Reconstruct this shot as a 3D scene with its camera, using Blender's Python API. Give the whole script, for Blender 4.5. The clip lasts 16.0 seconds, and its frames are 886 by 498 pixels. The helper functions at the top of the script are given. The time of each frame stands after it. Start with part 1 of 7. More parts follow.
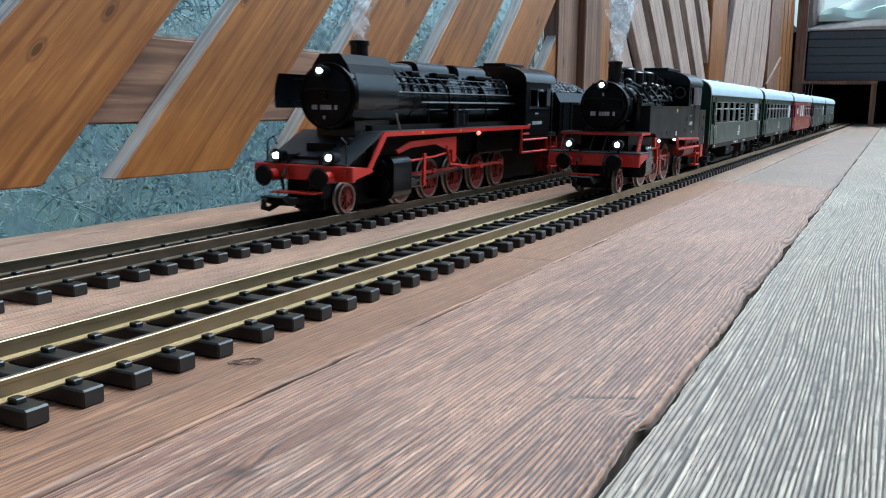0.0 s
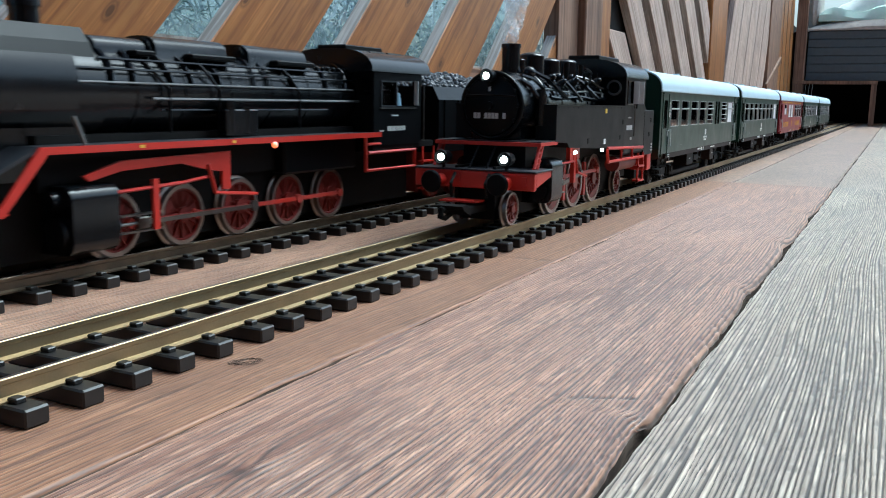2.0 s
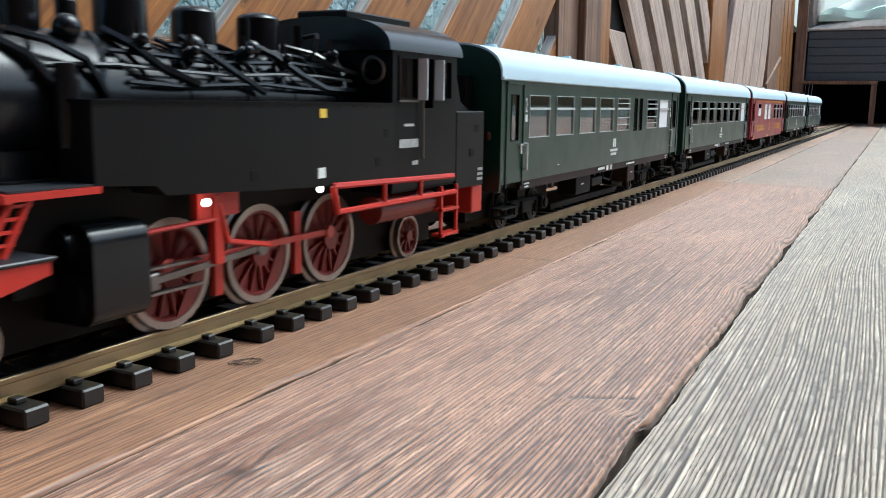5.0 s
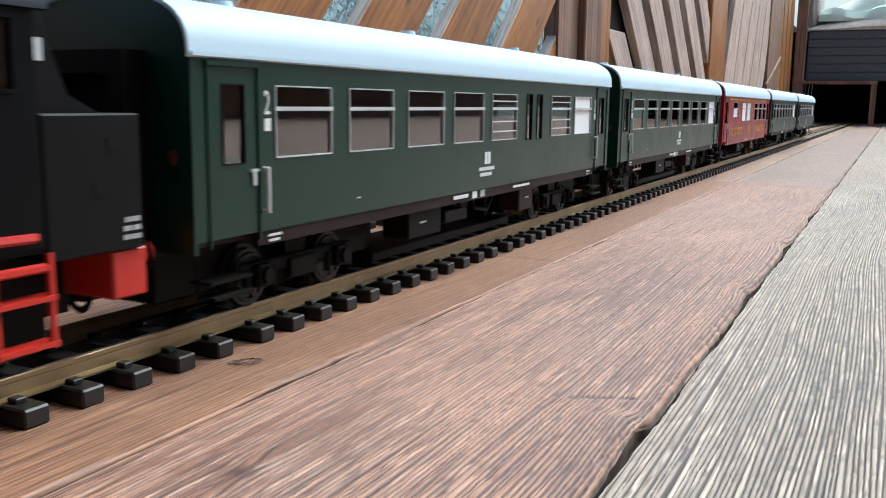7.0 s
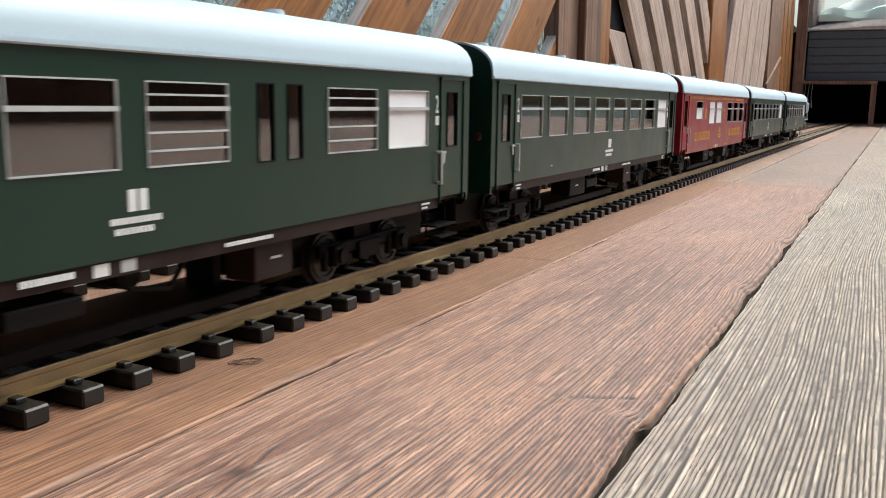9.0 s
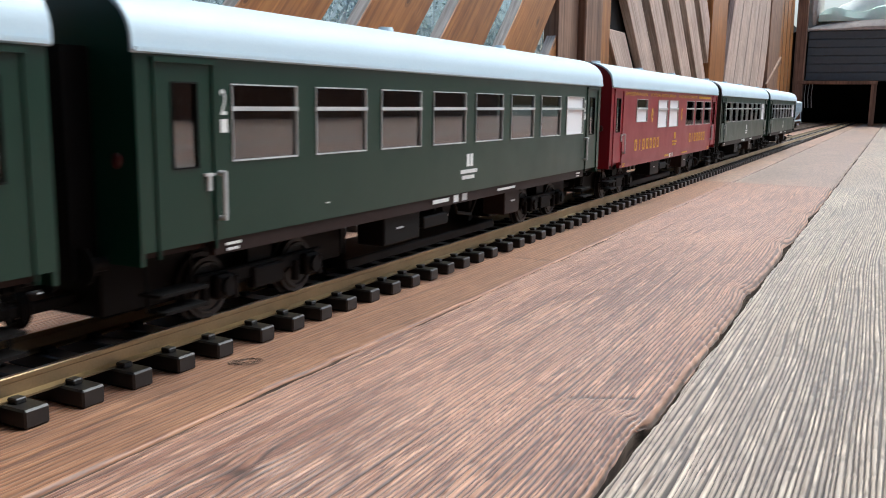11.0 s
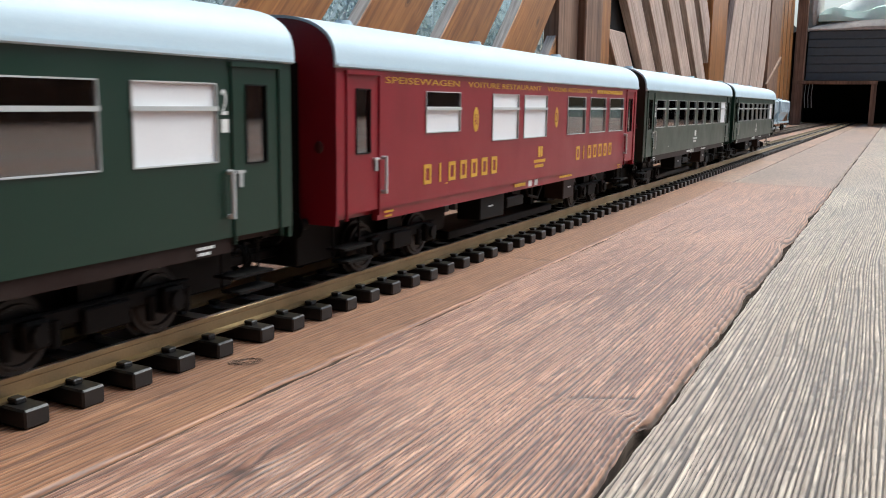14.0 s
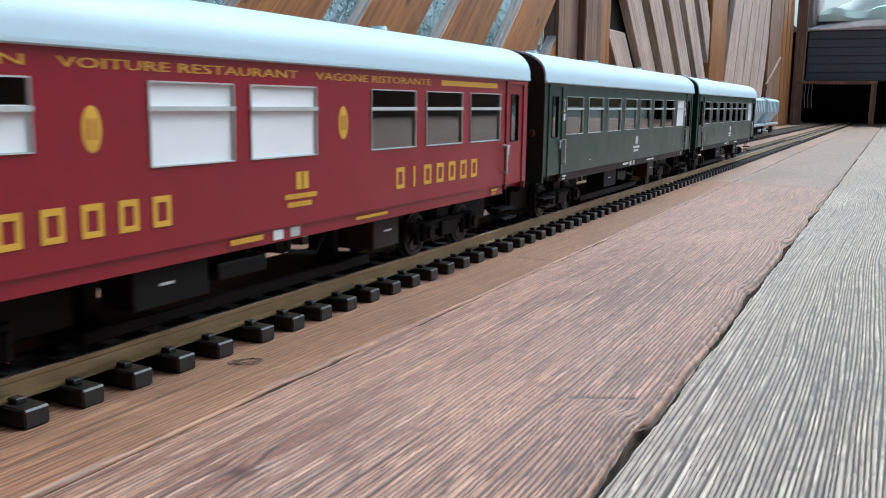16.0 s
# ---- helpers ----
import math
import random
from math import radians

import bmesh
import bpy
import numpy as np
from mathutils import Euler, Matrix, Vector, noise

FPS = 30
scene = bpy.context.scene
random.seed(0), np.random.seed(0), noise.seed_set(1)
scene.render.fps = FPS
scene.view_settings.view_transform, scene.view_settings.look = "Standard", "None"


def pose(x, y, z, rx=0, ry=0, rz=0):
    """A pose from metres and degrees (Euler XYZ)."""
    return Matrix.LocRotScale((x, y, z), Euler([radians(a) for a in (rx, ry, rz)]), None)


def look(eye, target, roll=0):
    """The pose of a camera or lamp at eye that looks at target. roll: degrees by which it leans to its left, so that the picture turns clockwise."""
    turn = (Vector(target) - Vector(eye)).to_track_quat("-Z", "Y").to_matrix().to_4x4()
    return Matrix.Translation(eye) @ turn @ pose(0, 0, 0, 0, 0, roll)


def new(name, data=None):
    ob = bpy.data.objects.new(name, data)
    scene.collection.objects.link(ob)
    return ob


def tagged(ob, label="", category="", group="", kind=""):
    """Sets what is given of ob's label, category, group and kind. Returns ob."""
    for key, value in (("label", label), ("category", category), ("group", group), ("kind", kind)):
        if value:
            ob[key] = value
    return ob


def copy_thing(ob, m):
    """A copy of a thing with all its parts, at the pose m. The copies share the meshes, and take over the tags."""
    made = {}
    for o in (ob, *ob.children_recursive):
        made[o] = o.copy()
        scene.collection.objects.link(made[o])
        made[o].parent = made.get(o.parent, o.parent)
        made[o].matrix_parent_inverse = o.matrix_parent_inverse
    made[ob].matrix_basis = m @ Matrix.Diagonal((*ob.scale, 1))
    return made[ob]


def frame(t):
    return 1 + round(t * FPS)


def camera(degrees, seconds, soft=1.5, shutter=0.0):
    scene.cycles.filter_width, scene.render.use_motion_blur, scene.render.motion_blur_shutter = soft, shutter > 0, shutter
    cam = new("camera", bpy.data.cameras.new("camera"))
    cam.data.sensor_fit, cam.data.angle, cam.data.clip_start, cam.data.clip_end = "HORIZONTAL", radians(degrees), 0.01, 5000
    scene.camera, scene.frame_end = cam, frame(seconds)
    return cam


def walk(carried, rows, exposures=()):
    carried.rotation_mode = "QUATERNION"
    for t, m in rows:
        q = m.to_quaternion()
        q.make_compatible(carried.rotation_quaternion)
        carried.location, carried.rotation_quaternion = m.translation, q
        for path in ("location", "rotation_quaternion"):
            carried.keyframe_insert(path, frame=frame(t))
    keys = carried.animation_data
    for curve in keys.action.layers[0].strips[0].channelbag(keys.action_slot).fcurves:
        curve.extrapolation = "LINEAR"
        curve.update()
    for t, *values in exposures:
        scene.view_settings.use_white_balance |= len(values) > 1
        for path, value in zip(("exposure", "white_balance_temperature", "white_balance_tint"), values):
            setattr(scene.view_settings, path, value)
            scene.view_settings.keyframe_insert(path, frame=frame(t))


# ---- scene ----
# ---------------------------------------------------------------- camera
EYE = Vector((0.0, 0.0, 0.1221))
cam = camera(53.37, 16.0, soft=1.0, shutter=0.5)


def aimed(yaw, pitch, roll):
    yw, p = radians(yaw), radians(pitch)
    way = Vector((-math.sin(yw) * math.cos(p), math.cos(yw) * math.cos(p), math.sin(p)))
    return look(EYE, EYE + way, roll)


STILL = aimed(26.766, -9.448, 0.822)
walk(cam, [(0.0, STILL), (16.0, STILL)], [(0.0, 0.76, 4850, -8), (3.5, 0.86, 5150, -7), (6.5, 0.92, 5350, -2), (8.0, 0.84, 5550, 1), (9.0, 0.78, 5950, 2), (11.5, 0.77, 5550, 3), (12.5, 0.75, 5800, 4), (14.5, 0.74, 5550, 0), (16.0, 0.66, 5100, -3)])

# ---------------------------------------------------------------- daylight
world = bpy.data.worlds.new("overcast_sky")
scene.world = world
world.use_nodes = True
wn, wl = world.node_tree.nodes, world.node_tree.links
sky = wn.new("ShaderNodeTexSky")
sky.sky_type, sky.sun_disc = "NISHITA", False
sky.sun_elevation, sky.sun_rotation = radians(58), radians(34)
sky.air_density, sky.dust_density, sky.ozone_density = 1.0, 6.0, 0.8
wl.new(sky.outputs[0], wn["Background"].inputs[0])
wn["Background"].inputs[1].default_value = 0.13
sun = new("sun", bpy.data.lights.new("sun", "SUN"))
sun.data.energy, sun.data.angle, sun.data.color = 1.4, radians(30), (1.0, 0.96, 0.9)
sun.matrix_world = look((1.2, 1.8, 3.4), (0, 0, 0))


# ---------------------------------------------------------------- mesh helpers
def part(name, bm, material, parent=None, label="", smooth=False):
    me = bpy.data.meshes.new(name)
    bm.normal_update()
    bm.to_mesh(me)
    bm.free()
    if material:
        me.materials.append(material)
    if smooth:
        for p in me.polygons:
            p.use_smooth = True
        me.set_sharp_from_angle(angle=radians(35))
    ob = new(name, me)
    ob.parent = parent
    if label:
        ob["label"] = label
    return ob


def thing(name, label, category, group="", m=None):
    ob = new(name)
    ob.empty_display_size = 0.02
    if m is not None:
        ob.matrix_basis = m
    return tagged(ob, label, category, group)


def box(bm, x0, x1, y0, y1, z0, z1, bevel=0.0):
    r = bmesh.ops.create_cube(bm, size=1.0, matrix=Matrix.LocRotScale(((x0 + x1) / 2, (y0 + y1) / 2, (z0 + z1) / 2), None, (abs(x1 - x0), abs(y1 - y0), abs(z1 - z0))))
    if bevel:
        es = list({e for v in r["verts"] for e in v.link_edges})
        bmesh.ops.bevel(bm, geom=es, offset=bevel, segments=1, affect="EDGES")


def cyl(bm, a, b, r0, r1=None, seg=20, caps=True):
    a, b = Vector(a), Vector(b)
    d = b - a
    m = Matrix.Translation((a + b) / 2) @ d.to_track_quat("Z", "Y").to_matrix().to_4x4()
    bmesh.ops.create_cone(bm, cap_ends=caps, segments=seg, radius1=r0, radius2=r0 if r1 is None else r1, depth=d.length, matrix=m)


def ball(bm, c, r, sx=1, sy=1, sz=1, u=16, v=10):
    bmesh.ops.create_uvsphere(bm, u_segments=u, v_segments=v, radius=r, matrix=Matrix.LocRotScale(c, None, (sx, sy, sz)))


def tube(bm, pts, r, seg=6):
    pts = [Vector(p) for p in pts]
    dirs = [(b - a).normalized() for a, b in zip(pts, pts[1:])]
    side = dirs[0].orthogonal().normalized()
    rings = []
    for i, p in enumerate(pts):
        d0, d1 = dirs[max(i - 1, 0)], dirs[min(i, len(dirs) - 1)]
        d = d0 + d1
        d = d.normalized() if d.length > 0.05 else d1
        side = side - d * side.dot(d)
        side = side.normalized() if side.length > 1e-3 else d.orthogonal().normalized()
        up = d.cross(side)
        wide = min(1.0 / max(d.dot(d1), 0.6), 1.5)
        rings.append([bm.verts.new(p + (side * math.cos(2 * math.pi * k / seg) + up * math.sin(2 * math.pi * k / seg)) * r * (1 + (wide - 1) * 0.5)) for k in range(seg)])
    for a, b in zip(rings, rings[1:]):
        for k in range(seg):
            bm.faces.new((a[k], a[(k + 1) % seg], b[(k + 1) % seg], b[k]))
    bm.faces.new(rings[0][::-1])
    bm.faces.new(rings[-1])


def prism(bm, prof, y0, y1, axis="y"):
    """A closed outline of (across, up), drawn out along an axis."""
    def at(a, b, t):
        return (a, t, b) if axis == "y" else (t, a, b)
    v0 = [bm.verts.new(at(a, b, y0)) for a, b in prof]
    v1 = [bm.verts.new(at(a, b, y1)) for a, b in prof]
    n = len(prof)
    fs = [bm.faces.new(v0), bm.faces.new(v1[::-1])]
    for i in range(n):
        fs.append(bm.faces.new((v0[i], v1[i], v1[(i + 1) % n], v0[(i + 1) % n])))
    bmesh.ops.recalc_face_normals(bm, faces=fs)


def torus(bm, c, R, r, seg=28, tseg=8, axis="x"):
    vs = []
    for i in range(seg):
        a = 2 * math.pi * i / seg
        row = []
        for j in range(tseg):
            b = 2 * math.pi * j / tseg
            q = (R + r * math.cos(b))
            p = Vector((r * math.sin(b), q * math.cos(a), q * math.sin(a)))
            if axis == "y":
                p = Vector((p.y, p.x, p.z))
            row.append(bm.verts.new(Vector(c) + p))
        vs.append(row)
    fs = []
    for i in range(seg):
        for j in range(tseg):
            fs.append(bm.faces.new((vs[i][j], vs[(i + 1) % seg][j], vs[(i + 1) % seg][(j + 1) % tseg], vs[i][(j + 1) % tseg])))
    bmesh.ops.recalc_face_normals(bm, faces=fs)


def B():
    return bmesh.new()


def one(name, material, parent, fn, *a, label="", smooth=False, **k):
    bm = B()
    fn(bm, *a, **k)
    return part(name, bm, material, parent, label, smooth)


# ---------------------------------------------------------------- materials
def shader(name, rough=0.5, metal=0.0, spec=0.5):
    m = bpy.data.materials.new(name)
    m.use_nodes = True
    n, l = m.node_tree.nodes, m.node_tree.links
    p = n["Principled BSDF"]
    p.inputs["Roughness"].default_value = rough
    p.inputs["Metallic"].default_value = metal
    p.inputs["Specular IOR Level"].default_value = spec
    return m, n, l, p


def ramp(n, stops):
    r = n.new("ShaderNodeValToRGB")
    e = r.color_ramp.elements
    while len(e) < len(stops):
        e.new(0.5)
    for k, (pos, c) in zip(e, stops):
        k.position, k.color = pos, (*c, 1)
    return r


def coords(n, l, scale, kind="Object"):
    t, mp = n.new("ShaderNodeTexCoord"), n.new("ShaderNodeMapping")
    mp.inputs["Scale"].default_value = scale
    l.new(t.outputs[kind], mp.inputs[0])
    return mp.outputs[0]


def noise_tex(n, l, vec, scale, detail=4, rough=0.55, dist=0.0):
    t = n.new("ShaderNodeTexNoise")
    t.inputs["Scale"].default_value, t.inputs["Detail"].default_value = scale, detail
    t.inputs["Roughness"].default_value, t.inputs["Distortion"].default_value = rough, dist
    l.new(vec, t.inputs["Vector"])
    return t


def mixed(n, l, fac, a, b, blend="MIX"):
    m = n.new("ShaderNodeMix")
    m.data_type, m.blend_type = "RGBA", blend
    for sock, v in ((m.inputs[0], fac), (m.inputs[6], a), (m.inputs[7], b)):
        if hasattr(v, "links"):
            l.new(v, sock)
        else:
            sock.default_value = v if isinstance(v, (int, float)) else (*v, 1)
    return m.outputs[2]


def bump(n, l, p, height, strength, dist):
    b = n.new("ShaderNodeBump")
    b.inputs["Strength"].default_value, b.inputs["Distance"].default_value = strength, dist
    l.new(height, b.inputs["Height"])
    l.new(b.outputs[0], p.inputs["Normal"])


def painted(name, colour, rough=0.5, wear=0.25, metal=0.0, spec=0.5, dirt=(0.05, 0.04, 0.035)):
    """Paint or plastic with faint cloudy soiling and a fine grain."""
    m, n, l, p = shader(name, rough, metal, spec)
    v = coords(n, l, (1, 1, 1))
    a = noise_tex(n, l, v, 35, 5)
    r = ramp(n, [(0.42, (0, 0, 0)), (0.78, (wear, wear, wear))])
    l.new(a.outputs[0], r.inputs[0])
    f = noise_tex(n, l, v, 900, 2)
    c1 = mixed(n, l, r.outputs[0], colour, dirt)
    c2 = mixed(n, l, 0.12, c1, f.outputs[0], "OVERLAY")
    l.new(c2, p.inputs["Base Color"])
    rr = n.new("ShaderNodeMapRange")
    rr.inputs[3].default_value, rr.inputs[4].default_value = max(rough - 0.1, 0.03), min(rough + 0.12, 1)
    l.new(a.outputs[0], rr.inputs[0])
    l.new(rr.outputs[0], p.inputs["Roughness"])
    bump(n, l, p, f.outputs[0], 0.08, 0.0003)
    return m


def timber(name, light, mid, dark, along="y", fine=170.0, long=6.0, rough=0.55, groove=0.6, depth=0.0012, wander=0.006, spec=0.4, sheen=0.0, crisp=0.1, knots=0.0):
    """Weathered softwood: fine ridged grain along the board, broad figure, knots and blotches."""
    m, n, l, p = shader(name, rough, spec=spec)
    def scaled(k, q):
        return (fine * k, long * q, fine * k) if along == "y" else (fine * k, fine * k, long * q)
    t = n.new("ShaderNodeTexCoord")
    info = n.new("ShaderNodeObjectInfo")
    comb = n.new("ShaderNodeCombineXYZ")
    for i in range(3):
        l.new(info.outputs["Random"], comb.inputs[i])
    add = n.new("ShaderNodeVectorMath")
    add.operation = "MULTIPLY_ADD"
    add.inputs[1].default_value = (7, 9, 5)
    l.new(comb.outputs[0], add.inputs[0])
    l.new(t.outputs["Object"], add.inputs[2])
    # slow wander of the grain lines
    wob = noise_tex(n, l, add.outputs[0], 9.0, 2)
    wsc = n.new("ShaderNodeVectorMath")
    wsc.operation = "MULTIPLY_ADD"
    wsc.inputs[1].default_value = (wander, 0.0, wander)
    l.new(wob.outputs["Color"], wsc.inputs[0])
    l.new(add.outputs[0], wsc.inputs[2])
    def grain(k, q, detail):
        mp = n.new("ShaderNodeMapping")
        mp.inputs["Scale"].default_value = scaled(k, q)
        l.new(wsc.outputs[0], mp.inputs[0])
        return noise_tex(n, l, mp.outputs[0], 1.0, detail, 0.55)
    g1, g2, g3 = grain(1.0, 1.0, 2), grain(0.3, 0.5, 3), grain(1.6, 4.0, 1)
    blot = noise_tex(n, l, add.outputs[0], 7.0, 5, 0.6)
    r1 = ramp(n, [(0.5 - crisp, dark), (0.5, mid), (0.5 + crisp, light)])
    l.new(g1.outputs[0], r1.inputs[0])
    r2 = ramp(n, [(0.32, tuple(c * 0.6 for c in mid)), (0.62, light)])
    l.new(g2.outputs[0], r2.inputs[0])
    c1 = mixed(n, l, 0.35, r1.outputs[0], r2.outputs[0])
    r4 = ramp(n, [(0.60, (1, 1, 1)), (0.72, (1.35, 1.35, 1.35))])
    l.new(g3.outputs[0], r4.inputs[0])
    c1 = mixed(n, l, 0.8, c1, r4.outputs[0], "MULTIPLY")
    r3 = ramp(n, [(0.3, (0.66, 0.63, 0.63)), (0.7, (1.12, 1.1, 1.08))])
    l.new(blot.outputs[0], r3.inputs[0])
    c2 = mixed(n, l, 0.80, c1, r3.outputs[0], "MULTIPLY")
    if knots:
        apart, flat2 = n.new("ShaderNodeSeparateXYZ"), n.new("ShaderNodeCombineXYZ")
        l.new(add.outputs[0], apart.inputs[0])
        l.new(apart.outputs[0 if along == "y" else 1], flat2.inputs[0])
        l.new(apart.outputs[1 if along == "y" else 2], flat2.inputs[1])
        vm = n.new("ShaderNodeMapping")
        vm.inputs["Scale"].default_value = (9, 3.6, 1)
        l.new(flat2.outputs[0], vm.inputs[0])
        vo = n.new("ShaderNodeTexVoronoi")
        vo.voronoi_dimensions = "2D"
        vo.inputs["Scale"].default_value = 1.0
        l.new(vm.outputs[0], vo.inputs["Vector"])
        rk = ramp(n, [(0.024, (knots, knots, knots)), (0.036, (0.25 * knots,) * 3), (0.046, (0.6 * knots,) * 3), (0.065, (0, 0, 0))])
        l.new(vo.outputs["Distance"], rk.inputs[0])
        c2 = mixed(n, l, rk.outputs[0], c2, tuple(c * 0.35 for c in dark))
    l.new(c2, p.inputs["Base Color"])
    if sheen:
        p.inputs["Sheen Tint"].default_value = (1.0, 0.88, 0.76, 1)
    p.inputs["Sheen Weight"].default_value, p.inputs["Sheen Roughness"].default_value = sheen, 0.45
    hsum = n.new("ShaderNodeMath")
    hsum.operation = "MULTIPLY_ADD"
    hsum.inputs[1].default_value = 0.8
    l.new(g1.outputs[0], hsum.inputs[0])
    l.new(g2.outputs[0], hsum.inputs[2])
    bump(n, l, p, hsum.outputs[0], groove, depth)
    return m


def ridged(name, light, mid, dark, period=0.0023, rough=0.49, groove=0.8, depth=0.001, spec=0.5, sheen=0.3, contrast=1.0, knots=0.6):
    """Eroded decking: raised grain ridges along the board that part round knots and break off in short lengths."""
    m, n, l, p = shader(name, rough, spec=spec)
    t, info, comb = n.new("ShaderNodeTexCoord"), n.new("ShaderNodeObjectInfo"), n.new("ShaderNodeCombineXYZ")
    for i in range(3):
        l.new(info.outputs["Random"], comb.inputs[i])
    add = n.new("ShaderNodeVectorMath")
    add.operation = "MULTIPLY_ADD"
    add.inputs[1].default_value = (7, 9, 5)
    l.new(comb.outputs[0], add.inputs[0])
    l.new(t.outputs["Object"], add.inputs[2])

    def stretched(scale, detail, rough_n=0.55, vec=None):
        mp = n.new("ShaderNodeMapping")
        mp.inputs["Scale"].default_value = scale
        l.new(vec or add.outputs[0], mp.inputs[0])
        return noise_tex(n, l, mp.outputs[0], 1.0, detail, rough_n)

    # knots push the grain aside
    vm = n.new("ShaderNodeMapping")
    vm.inputs["Scale"].default_value = (8, 3.0, 8)
    l.new(add.outputs[0], vm.inputs[0])
    vo = n.new("ShaderNodeTexVoronoi")
    vo.inputs["Scale"].default_value = 1.0
    l.new(vm.outputs[0], vo.inputs["Vector"])
    push = n.new("ShaderNodeMapRange")
    push.interpolation_type = "SMOOTHSTEP"
    push.inputs[1].default_value, push.inputs[2].default_value = 0.0, 0.28
    push.inputs[3].default_value, push.inputs[4].default_value = 0.016, 0.0
    l.new(vo.outputs["Distance"], push.inputs[0])
    w1, w2 = stretched((14, 3, 14), 2), stretched((90, 16, 90), 1)

    def scaled_sum(a, ka, b, kb):
        q1, q2 = n.new("ShaderNodeMath"), n.new("ShaderNodeMath")
        q1.operation, q2.operation = "MULTIPLY", "MULTIPLY_ADD"
        q1.inputs[1].default_value, q2.inputs[1].default_value = ka, kb
        l.new(a, q1.inputs[0])
        l.new(b, q2.inputs[0])
        l.new(q1.outputs[0], q2.inputs[2])
        return q2.outputs[0]

    sway = scaled_sum(w1.outputs[0], 0.008, w2.outputs[0], 0.0014)
    both = n.new("ShaderNodeMath")
    l.new(sway, both.inputs[0])
    l.new(push.outputs[0], both.inputs[1])
    off = n.new("ShaderNodeCombineXYZ")
    l.new(both.outputs[0], off.inputs[0])
    vec = n.new("ShaderNodeVectorMath")
    l.new(add.outputs[0], vec.inputs[0])
    l.new(off.outputs[0], vec.inputs[1])
    wv = n.new("ShaderNodeTexWave")
    wv.wave_type, wv.bands_direction = "BANDS", "X"
    wv.inputs["Scale"].default_value, wv.inputs["Distortion"].default_value = 2 * math.pi / (20 * period), 0.0
    l.new(vec.outputs[0], wv.inputs["Vector"])
    broken = stretched((420, 18, 420), 3, 0.65, vec.outputs[0])
    fine = stretched((1500, 90, 1500), 2, 0.6, vec.outputs[0])
    height = n.new("ShaderNodeMath")
    height.operation = "MULTIPLY_ADD"
    height.inputs[1].default_value = 0.55 * contrast
    l.new(wv.outputs["Fac"], height.inputs[0])
    l.new(scaled_sum(broken.outputs[0], 1.4, fine.outputs[0], 0.55), height.inputs[2])
    lower = n.new("ShaderNodeMath")
    lower.operation = "SUBTRACT"
    lower.inputs[1].default_value = 0.35
    l.new(height.outputs[0], lower.inputs[0])
    height = lower
    c0 = 0.625 + 0.275 * contrast
    r1 = ramp(n, [(max(c0 - 0.22, 0), dark), (c0 - 0.06, mid), (min(c0 + 0.16, 1), light)])
    l.new(height.outputs[0], r1.inputs[0])
    blot, big = stretched((12, 5, 12), 5, 0.6), stretched((3.5, 1.2, 3.5), 3)
    r3 = ramp(n, [(0.3, (0.62, 0.57, 0.56)), (0.7, (1.15, 1.12, 1.08))])
    l.new(blot.outputs[0], r3.inputs[0])
    c2 = mixed(n, l, 0.8, r1.outputs[0], r3.outputs[0], "MULTIPLY")
    r4 = ramp(n, [(0.35, (0.80, 0.82, 0.84)), (0.65, (1.12, 1.06, 1.0))])
    l.new(big.outputs[0], r4.inputs[0])
    c2 = mixed(n, l, 0.9, c2, r4.outputs[0], "MULTIPLY")
    rk = ramp(n, [(0.03, (knots, knots, knots)), (0.075, (0, 0, 0))])
    l.new(vo.outputs["Distance"], rk.inputs[0])
    c2 = mixed(n, l, rk.outputs[0], c2, tuple(c * 0.5 for c in dark))
    l.new(c2, p.inputs["Base Color"])
    p.inputs["Sheen Tint"].default_value = (1.0, 0.88, 0.76, 1)
    p.inputs["Sheen Weight"].default_value, p.inputs["Sheen Roughness"].default_value = sheen, 0.45
    bump(n, l, p, height.outputs[0], groove, depth)
    return m


